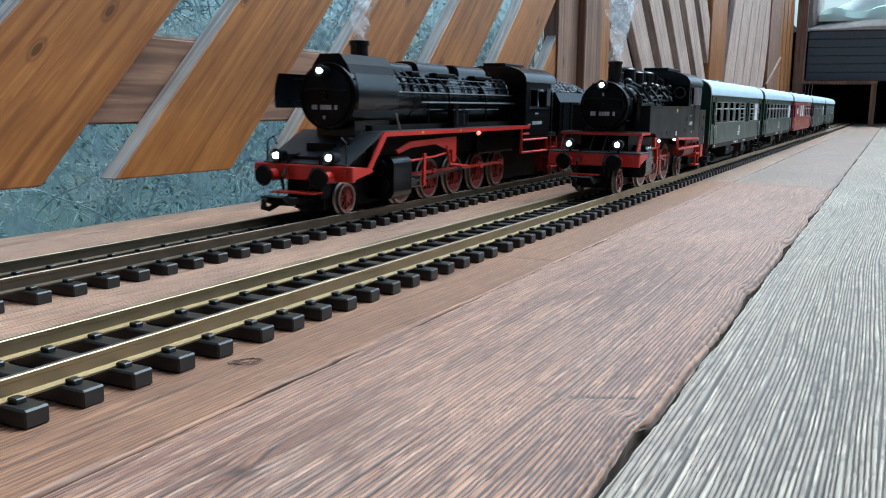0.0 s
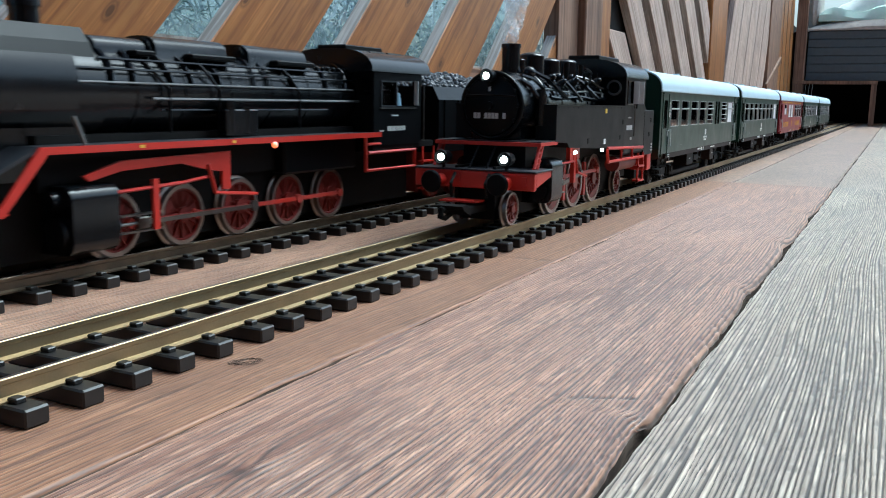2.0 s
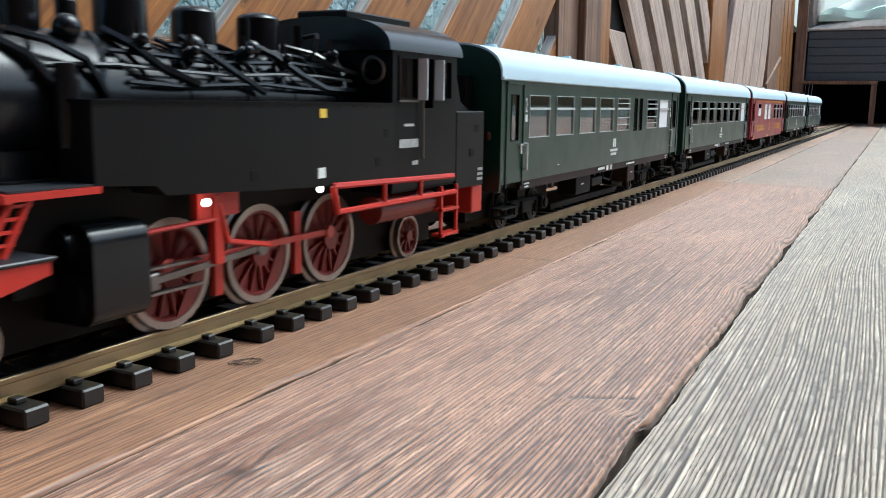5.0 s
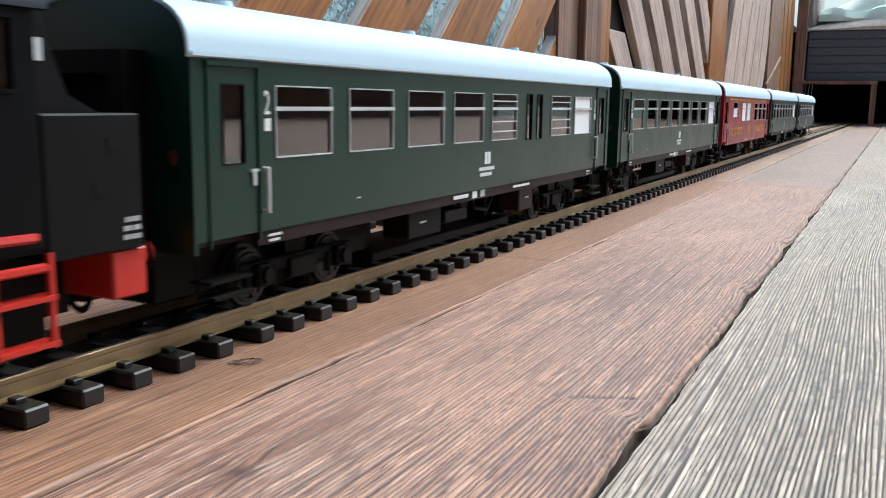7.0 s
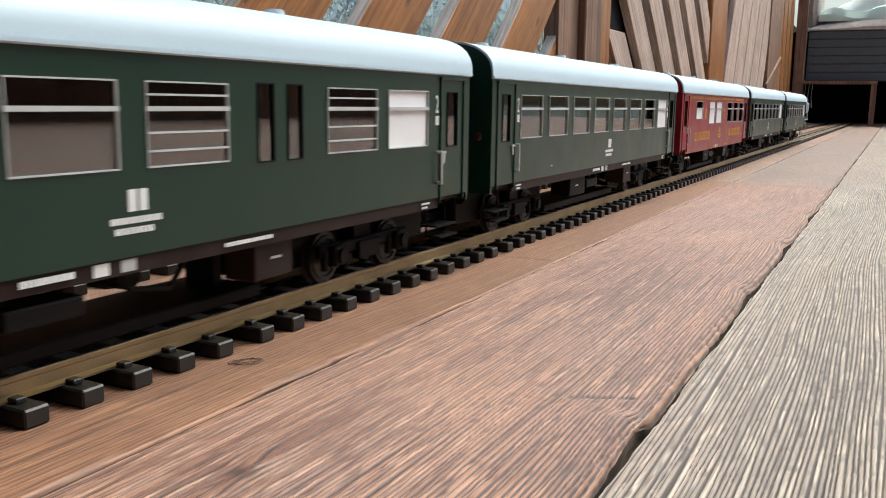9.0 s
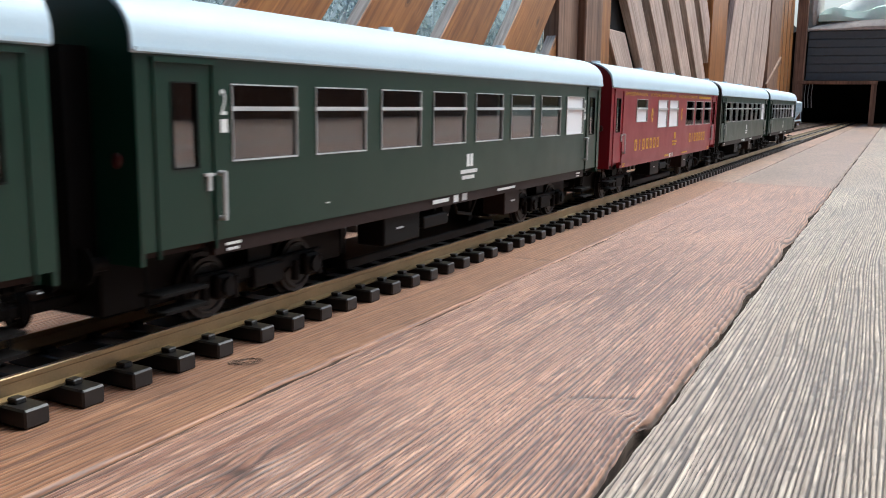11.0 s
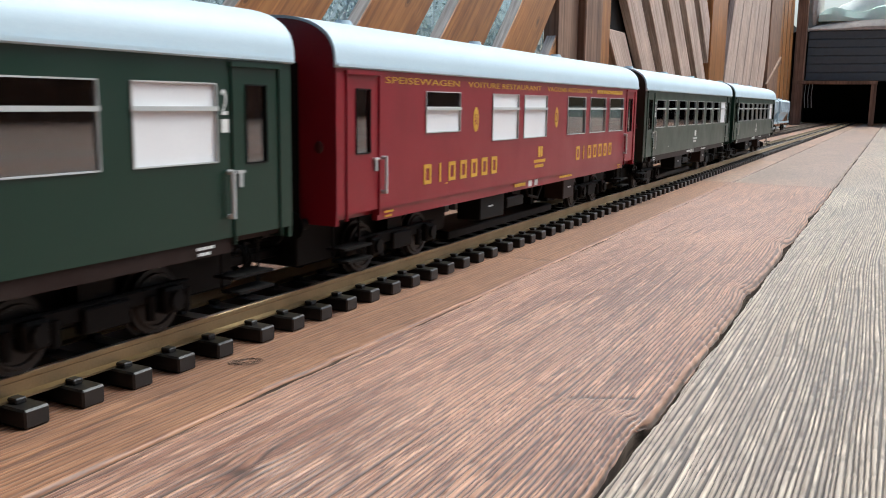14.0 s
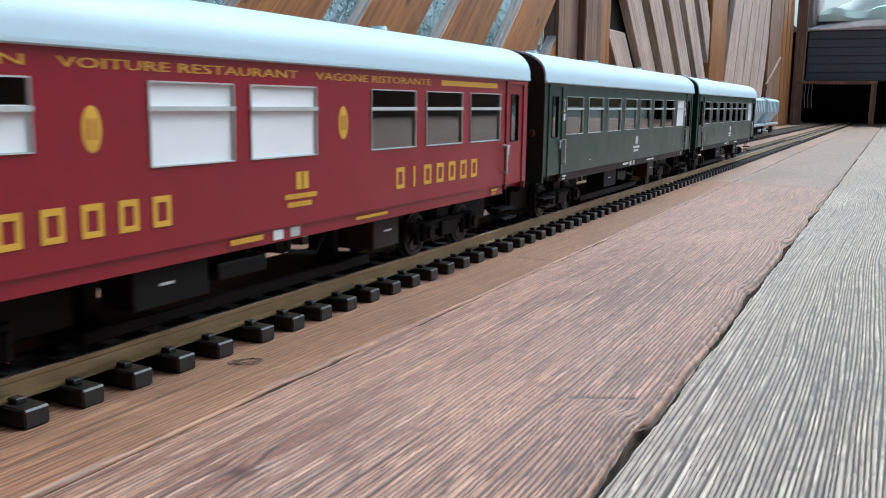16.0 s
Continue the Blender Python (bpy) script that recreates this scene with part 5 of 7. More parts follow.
def rounded_block(bm, s, x0, x1, z0, z1, r, y0, y1):
    """A casting with rounded outer edges, drawn out along the engine."""
    prof = [(x0, z0)] + [(x1 - r + r * math.sin(a), z0 + r - r * math.cos(a)) for a in (math.pi / 12 * k for k in range(7))]
    prof += [(x1 - r + r * math.cos(a), z1 - r + r * math.sin(a)) for a in (math.pi / 12 * k for k in range(7))] + [(x0, z1)]
    prism(bm, [(s * a, b) for a, b in prof], y0, y1)


def valve_gear(loco, which, cyl_y, xo, drivers, r, main, crank):
    """Cylinder-side rods: coupling rod, main rod, crosshead guide. The moving rods are keyed later."""
    for s in (1, -1):
        ph = 0 if s > 0 else 90
        bm = B()
        a, b = drivers[0], drivers[-1]
        yc = drivers[main]
        box(bm, s * xo, s * (xo + 0.0016), a - yc - 0.003, b - yc + 0.003, -0.0016, 0.0016)
        for d in drivers:
            cyl(bm, (s * (xo - 0.0008), d - yc, 0), (s * (xo + 0.0026), d - yc, 0), 0.0036, seg=14)
        rod = part("coupling_rod", bm, M_ROD, loco, "red and steel coupling rod")
        RODS.append((rod, "couple", s, xo, yc, r, crank, ph, which, 0, 0))
        L = yc - (cyl_y + 0.016)
        bm = B()
        box(bm, s * (xo + 0.003), s * (xo + 0.0046), -L + 0.002, 0, -0.0015, 0.0015)
        cyl(bm, (s * (xo + 0.0024), 0, 0), (s * (xo + 0.0052), 0, 0), 0.0042, seg=14)
        cyl(bm, (s * (xo + 0.0024), -L, 0), (s * (xo + 0.0052), -L, 0), 0.003, seg=12)
        rod = part("main_rod", bm, M_STEEL2, loco, "steel main rod")
        RODS.append((rod, "main", s, 0.0, yc, r, crank, ph, which, L, 0))
        bm = B()
        box(bm, s * (xo + 0.0005), s * (xo + 0.006), -0.004, 0.006, -0.004, 0.004, 0.0008)
        cyl(bm, (s * (xo + 0.003), -0.030, 0), (s * (xo + 0.003), 0, 0), 0.0012, seg=8)
        rod = part("crosshead", bm, M_STEEL2, loco, "steel crosshead")
        RODS.append((rod, "cross", s, 0.0, yc, r, crank, ph, which, L, 0))
        bm = B()
        for z in (r + 0.0052, r - 0.0062):
            box(bm, s * (xo + 0.001), s * (xo + 0.005), cyl_y, cyl_y + 0.042, z, z + 0.0013)
        part("slide_bar", bm, M_STEEL2, loco)


M_ROD = painted("red_and_oily_rod_paint", (0.42, 0.03, 0.02), 0.35, 0.4, dirt=(0.2, 0.15, 0.13))
M_STEEL2 = painted("oily_dark_steel", (0.20, 0.19, 0.18), 0.32, 0.5, metal=0.9, dirt=(0.05, 0.045, 0.04))


def tank_engine():
    lo = thing("steam_locomotive", "black tank locomotive with red chassis and lit lamps", "locomotive", "steam locomotives")
    zc, rb = 0.1035, 0.0285
    # boiler and smokebox
    bm = B()
    boiler_shell(bm, 0.125, 0.312, rb - 0.0015, zc)
    bo = part("boiler", bm, M_BOILER, lo, smooth=True)
    for y in (0.165, 0.205, 0.245, 0.285):
        one("boiler_band", M_BOILER, bo, band, y, rb - 0.0015, zc, smooth=True)
    bm = B()
    boiler_shell(bm, 0.057, 0.1255, rb + 0.0012, zc)
    box(bm, -0.024, 0.024, 0.066, 0.120, 0.062, 0.085)
    sb = part("smokebox", bm, M_BOILER, lo, smooth=True)
    bm = B()
    torus(bm, (0, 0.0565, zc), rb, 0.0018, 40, 8, "y")
    cyl(bm, (0, 0.0568, zc), (0, 0.0545, zc), rb * 0.95, rb * 0.9, 36)
    cyl(bm, (0, 0.0545, zc), (0, 0.0520, zc), rb * 0.86, rb * 0.55, 36)
    cyl(bm, (0, 0.0520, zc), (0, 0.0490, zc), 0.0035, seg=12)
    tube(bm, [(-rb * 0.8, 0.0525, zc + 0.008), (0.0, 0.0505, zc + 0.009), (rb * 0.8, 0.0525, zc + 0.008)], 0.0009)
    for a in range(0, 360, 30):
        c, d = math.cos(radians(a)), math.sin(radians(a))
        ball(bm, (rb * 0.9 * c, 0.0535, zc + rb * 0.9 * d), 0.0015, 1, 1, 1, 8, 5)
    part("smokebox_door", bm, M_BLACK, sb, smooth=True)
    number_bars(sb, -0.0155, 0.0155, zc - 0.0115, 0.0050, 0.0518, 9, (2, 7))
    one("works_plate", M_ALU, sb, box, -0.001, 0.001, 0.0505, 0.0515, zc + 0.012, zc + 0.016)
    # chimney and domes
    bm = B()
    cyl(bm, (0, 0.097, zc + rb - 0.002), (0, 0.097, 0.1555), 0.0080, 0.0084, 22)
    cyl(bm, (0, 0.097, 0.1555), (0, 0.097, 0.1585), 0.0092, 0.0090, 22)
    torus(bm, (0, 0.097, zc + rb), 0.0085, 0.0018, 20, 6, "y")
    part("chimney", bm, M_BOILER, lo, "plain black chimney", smooth=True)
    dome(lo, 0.120, 0.0046, 0.130, 0.1465, "feed_dome")
    dome(lo, 0.1495, 0.0120, 0.129, 0.1535, "sand_dome")
    dome(lo, 0.197, 0.0112, 0.129, 0.1505, "steam_dome")
    dome(lo, 0.2475, 0.0118, 0.129, 0.1518, "sand_dome")
    # boiler piping
    for y in (0.078, 0.112, 0.138, 0.162, 0.180, 0.214, 0.232, 0.268, 0.290):
        round_pipe(lo, y, rb, zc, 15, 80, 0.0012 + 0.0004 * (int(y * 1000) % 3), 0.001, 7, random.Random(int(y * 999)).uniform(-0.015, 0.02))
    for k, (a, y0, y1) in enumerate(((28, 0.085, 0.30), (42, 0.12, 0.305), (56, 0.16, 0.30), (16, 0.125, 0.305))):
        c, d = math.cos(radians(a)), math.sin(radians(a))
        for s in (1, -1):
            pipe(lo, [(s * (rb + 0.002) * c, y0 + (y1 - y0) * i / 6, zc + (rb + 0.002) * d + 0.0012 * math.sin(i * 1.7 + k)) for i in range(7)], 0.0012 if k else 0.0009, "handrail" if not k else "pipe", M_STEEL2 if not k else None)
    pipe(lo, [(0.021, 0.070, 0.126), (0.027, 0.078, 0.121), (0.0315, 0.084, 0.112), (0.033, 0.096, 0.104), (0.030, 0.104, 0.095)], 0.0021, "steam_pipe")
    bm = B()
    cyl(bm, (0.033, 0.090, 0.092), (0.033, 0.090, 0.112), 0.0055, seg=14)
    cyl(bm, (0.033, 0.090, 0.112), (0.033, 0.090, 0.118), 0.0042, seg=14)
    cyl(bm, (0.033, 0.090, 0.086), (0.033, 0.090, 0.092), 0.0048, seg=14)
    part("air_pump", bm, M_BOILER, lo, smooth=True)
    for x, y, z, r in ((0.014, 0.108, 0.133, 0.006), (0.018, 0.176, 0.130, 0.0055), (0.016, 0.222, 0.131, 0.005)):
        one("valve_cap", M_BOILER, lo, ball, (x, y, z), r, smooth=True)
    for y, r in ((0.225, 0.003), (0.272, 0.0026)):
        one("safety_valve", M_BLACK, lo, cyl, (0.009, y, 0.130), (0.009, y, 0.147), r, seg=10, smooth=True)
    one("whistle_pipe", M_BLACK, lo, tube, [(0.02, 0.27, 0.128), (0.02, 0.275, 0.139), (0.012, 0.286, 0.143), (0.0, 0.29, 0.142)], 0.0013, smooth=True)
    # larger pipes and valve bodies along the boiler
    for pts, r in (([(0.012, 0.128, 0.134), (0.024, 0.132, 0.128), (0.030, 0.145, 0.118), (0.031, 0.165, 0.112)], 0.0022), ([(0.014, 0.172, 0.134), (0.025, 0.180, 0.126), (0.029, 0.196, 0.117), (0.030, 0.214, 0.109)], 0.0020),
                   ([(0.012, 0.225, 0.134), (0.023, 0.232, 0.128), (0.029, 0.246, 0.119), (0.030, 0.268, 0.112), (0.030, 0.300, 0.111)], 0.0022), ([(0.006, 0.262, 0.135), (0.020, 0.272, 0.131), (0.027, 0.285, 0.124), (0.030, 0.305, 0.121)], 0.0016),
                   ([(0.020, 0.074, 0.130), (0.026, 0.088, 0.127), (0.029, 0.104, 0.120), (0.031, 0.112, 0.106)], 0.0018)):
        for s in (1, -1):
            pipe(lo, [(s * a, b, c) for a, b, c in pts], r, "steam_pipe")
    for y, z, r in ((0.136, 0.127, 0.0048), (0.168, 0.124, 0.0040), (0.206, 0.126, 0.0046), (0.238, 0.124, 0.0042), (0.282, 0.128, 0.0046)):
        bm = B()
        cyl(bm, (0.022, y, z), (0.0265, y, z + 0.003), r, r * 0.8, 14)
        ball(bm, (0.0270, y, z + 0.0033), r * 0.62, 1, 1, 1, 10, 6)
        cyl(bm, (0.024, y, z), (0.024, y, z + 0.011), 0.0012, seg=8)
        part("valve_body", bm, M_BOILER, lo, smooth=True)
    # side tanks
    for s in (1, -1):
        prof = [(0.087, 0.0722), (0.118, 0.0700), (0.124, 0.0655), (0.246, 0.0600), (0.312, 0.0600), (0.312, 0.1038), (0.087, 0.1038)]
        bm = B()
        prism(bm, prof, s * 0.0300, s * 0.0495, "x")
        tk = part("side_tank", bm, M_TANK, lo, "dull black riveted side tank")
        bm = B()
        box(bm, s * 0.0297, s * 0.0502, 0.0863, 0.312, 0.1036, 0.1046)
        part("tank_rim", bm, M_BLACK, tk)
        for y, z in ((0.178, 0.0675), (0.300, 0.0845), (0.291, 0.0680)):
            one("tank_hatch", M_FRAME, tk, box, s * 0.0494, s * 0.0498, y, y + 0.005, z, z + 0.005)
        one("plate", M_YELLOW, tk, box, s * 0.0495, s * 0.0499, 0.2345, 0.2405, 0.0965, 0.1012, label="small yellow plate")
        one("plate", M_WHITE, tk, box, s * 0.0495, s * 0.0499, 0.2325, 0.2390, 0.0650, 0.0705, label="small white plate")
        bm = B()
        for i in range(16):
            ball(bm, (s * 0.0496, 0.092 + 0.0135 * i, 0.1022), 0.0005, u=6, v=4)
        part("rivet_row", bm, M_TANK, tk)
    # cab
    for s in (1, -1):
        cab_side(lo, s * 0.0495, 0.310, 0.396, 0.052, 0.1365, [(0.318, 0.339, 0.1075, 0.1318), (0.348, 0.362, 0.1015, 0.1325), (0.3665, 0.387, 0.1075, 0.1318)])
        for a, b in ((0.318, 0.339), (0.3665, 0.387)):
            bm = B()
            frame_ring(bm, s * 0.0495, a, b, 0.1075, 0.1318, 0.0011)
            fr = part("cab_window", bm, M_BLACK, lo)
            one("pane", M_CABGLASS, fr, box, s * 0.0484, s * 0.0488, a, b, 0.1075, 0.1318)
        for y in (0.3415, 0.3640):
            one("wind_screen", M_SCREEN, lo, box, s * 0.0495, s * 0.0560, y, y + 0.0010, 0.1065, 0.1320, label="pale clear wind screen")
        pipe(lo, [(s * 0.0515, 0.345, 0.128), (s * 0.0515, 0.345, 0.070)], 0.0008, "grab_rail", M_STEEL2)
        one("arm_rest", M_STEEL2, lo, box, s * 0.0495, s * 0.0512, 0.316, 0.340, 0.1052, 0.1064)
        side_bars(lo, s * 0.0496, 0.318, 0.342, 0.0775, 0.0052, 7)
        side_bars(lo, s * 0.0496, 0.322, 0.338, 0.0905, 0.0016, 1)
        side_bars(lo, s * 0.0496, 0.334, 0.342, 0.0665, 0.0026, 2)
    bm = B()
    prof = [(0.0505, 0.135)] + roof_profile(0.0515, 0.1352, 0.1555, 20, 0.8) + [(-0.0505, 0.135)]
    prism(bm, prof, 0.304, 0.401)
    rf = part("cab_roof", bm, M_BOILER, lo, smooth=True)
    one("roof_vent", M_BLACK, rf, box, -0.018, 0.018, 0.308, 0.388, 0.154, 0.1595, 0.001)
    bm = B()
    prof = [(0.0485, 0.052), (0.0485, 0.135)] + roof_profile(0.049, 0.135, 0.153, 16, 0.8) + [(-0.0485, 0.135), (-0.0485, 0.052)]
    prism(bm, prof, 0.3105, 0.3125)
    fw = part("cab_front", bm, M_BLACK, lo)
    for s in (1, -1):
        bm = B()
        torus(bm, (s * 0.036, 0.3098, 0.124), 0.0075, 0.0012, 20, 6, "y")
        pt = part("porthole", bm, M_STEEL2, fw)
        one("pane", M_CABGLASS, pt, cyl, (s * 0.036, 0.3096, 0.124), (s * 0.036, 0.3099, 0.124), 0.007, seg=20)
    one("cab_floor", M_FRAME, lo, box, -0.048, 0.048, 0.312, 0.44, 0.050, 0.060)
    # bunker
    bm = B()
    box(bm, -0.0495, 0.0495, 0.397, 0.443, 0.0460, 0.0995, 0.0008)
    prism(bm, [(0.397, 0.0995), (0.428, 0.0995), (0.414, 0.106), (0.406, 0.125), (0.404, 0.136), (0.397, 0.136)], -0.0440, 0.0440, "x")
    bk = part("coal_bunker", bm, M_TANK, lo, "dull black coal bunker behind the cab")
    side_bars(bk, 0.0496, 0.432, 0.4415, 0.050, 0.0020, 3), side_bars(bk, 0.0496, 0.432, 0.4415, 0.0535, 0.0020, 2), side_bars(bk, 0.0496, 0.433, 0.441, 0.057, 0.0020, 3)
    for y, z in ((0.426, 0.0850), (0.419, 0.0680)):
        one("hatch", M_FRAME, bk, box, 0.0494, 0.0499, y, y + 0.007, z, z + 0.005)
    one("tool_box", M_ALU, bk, box, 0.040, 0.0445, 0.400, 0.4035, 0.118, 0.126)
    one("rear_beam", M_RED, lo, box, -0.0475, 0.0475, 0.428, 0.446, 0.026, 0.0460, 0.001)
    for s in (-1, 1):
        one("rear_buffer", M_RED, lo, cyl, (s * 0.0306, 0.446, 0.0395), (s * 0.0306, 0.462, 0.0395), 0.005, seg=12)
    # red frame, platforms and steps
    bm = B()
    for s in (1, -1):
        box(bm, s * 0.0165, s * 0.0190, 0.024, 0.430, 0.018, 0.052)
    box(bm, -0.0166, 0.0166, 0.03, 0.42, 0.006, 0.048)
    box(bm, -0.030, 0.030, 0.064, 0.118, 0.030, 0.074)
    box(bm, -0.026, 0.026, 0.118, 0.30, 0.050, 0.085)
    part("main_frame", bm, M_FRAME, lo)
    bm = B()
    box(bm, -0.056, 0.056, 0.020, 0.0255, 0.0335, 0.0482, 0.0008)
    for s in (1, -1):
        prism(bm, [(0.0255, 0.0482), (0.0255, 0.036), (0.060, 0.0435), (0.060, 0.0482)], s * 0.052, s * 0.056, "x")
        for x in (0.012, 0.045):
            box(bm, s * x, s * (x + 0.004), 0.0185, 0.020, 0.038, 0.045)
    part("buffer_beam", bm, M_RED, lo, "bright red buffer beam")
    one("front_platform", M_GREY_SHEET, lo, box, -0.057, 0.057, 0.020, 0.062, 0.0484, 0.0500, 0.0005)
    bm = B()
    for s in (1, -1):
        box(bm, s * 0.0285, s * 0.0505, 0.048, 0.0890, 0.0695, 0.0722)
    box(bm, -0.0505, 0.0505, 0.047, 0.050, 0.0690, 0.0722)
    part("running_board", bm, M_RED, lo, "red-edged running board")
    one("board_top", M_GREY_SHEET, lo, box, -0.0495, 0.0495, 0.050, 0.086, 0.0724, 0.0732)
    for s in (1, -1):
        bm = B()
        for y in (0.050, 0.0575):
            cyl(bm, (s * 0.0475, y - 0.010, 0.050), (s * 0.0475, y + 0.002, 0.0700), 0.0014, seg=6)
        for i in range(4):
            f = 0.2 + 0.22 * i
            box(bm, s * 0.0468, s * 0.0482, 0.040 + 0.012 * f, 0.0495 + 0.012 * f, 0.050 + 0.020 * f, 0.0512 + 0.020 * f)
        part("front_step", bm, M_RED, lo)
        bm = B()
        tube(bm, [(s * 0.050, 0.246, 0.0595), (s * 0.050, 0.250, 0.0455), (s * 0.050, 0.395, 0.0450)], 0.0018)
        tube(bm, [(s * 0.050, 0.246, 0.0600), (s * 0.050, 0.392, 0.0560)], 0.0018)
        for y in (0.300, 0.345):
            tube(bm, [(s * 0.050, y, 0.0585), (s * 0.050, y, 0.0452)], 0.0016)
        part("foot_rail", bm, M_RED, lo, "red tubular foot rail", smooth=True)
        bm = B()
        for y in (0.374, 0.397):
            box(bm, s * 0.0490, s * 0.0510, y - 0.001, y + 0.001, 0.0150, 0.0500)
        for z in (0.0160, 0.0330):
            box(bm, s * 0.0440, s * 0.0520, 0.373, 0.398, z, z + 0.0018)
        part("cab_steps", bm, M_RED, lo)
        bm = B()
        rounded_block(bm, s, 0.018, 0.0475, 0.0165, 0.0565, 0.0075, 0.086, 0.115)
        cyl(bm, (s * 0.0345, 0.083, 0.0285), (s * 0.0345, 0.118, 0.0285), 0.0095, seg=20)
        cyl(bm, (s * 0.0345, 0.081, 0.0490), (s * 0.0345, 0.120, 0.0490), 0.0060, seg=18)
        part("cylinder_block", bm, M_BOILER, lo, smooth=True)
        bm = B()
        box(bm, s * 0.038, s * 0.042, 0.150, 0.178, 0.052, 0.066), box(bm, s * 0.039, s * 0.043, 0.160, 0.166, 0.030, 0.062)
        tube(bm, [(s * 0.0425, 0.163, 0.058), (s * 0.0435, 0.168, 0.040), (s * 0.0425, 0.200, 0.034)], 0.0014)
        tube(bm, [(s * 0.042, 0.118, 0.050), (s * 0.042, 0.163, 0.051)], 0.0012)
        part("valve_link", bm, M_RED, lo, "red valve gear bracket")
        one("air_reservoir", M_WHEEL, lo, cyl, (s * 0.040, 0.300, 0.0405), (s * 0.040, 0.372, 0.0405), 0.0085, seg=16)
        buffer(lo, s * 0.0306, 0.0393)
        one("brake_hose", M_FRAME, lo, tube, [(s * 0.016, 0.018, 0.046), (s * 0.016, 0.010, 0.038), (s * 0.016, 0.012, 0.026)], 0.0015)
    coupling(lo, 0.022, 0.0165)
    one("guard_plate", M_RED, lo, box, -0.024, 0.010, 0.004, 0.022, 0.0225, 0.0240)
    bm = B()
    for s in (1, -1):
        tube(bm, [(s * 0.008, 0.030, 0.050), (s * 0.008, 0.052, 0.071)], 0.0010)
    part("handrail", bm, M_BLACK, lo)
    for s in (1, -1):
        headlamp(lo, s * 0.0295, 0.018, 0.0590)
    headlamp(lo, 0.0, 0.0435, 0.1285, 0.0052)
    for y, z in ((0.150, 0.0600), (0.238, 0.0590)):
        one("marker_light", M_LAMP, lo, ball, (0.047, y, z), 0.0018, 1, 1, 1, 10, 6, label="tiny lit white light under the tank")
    # wheels and rods
    wheelset(lo, 0.046, 0.0148, 9, "near", False)
    drivers = [0.148, 0.2125, 0.277]
    for y in drivers:
        wheelset(lo, y, 0.0262, 13, "near")
    wheelset(lo, 0.372, 0.0148, 9, "near", False)
    valve_gear(lo, "near", 0.118, 0.0300, drivers, 0.0262, 1, 0.0095)
    for y in (0.180, 0.245):
        for s in (1, -1):
            one("brake_hanger", M_RED, lo, box, s * 0.024, s * 0.027, y - 0.003, y + 0.003, 0.010, 0.045)
    NEAR_THINGS.append((lo, 1.000))
    return lo


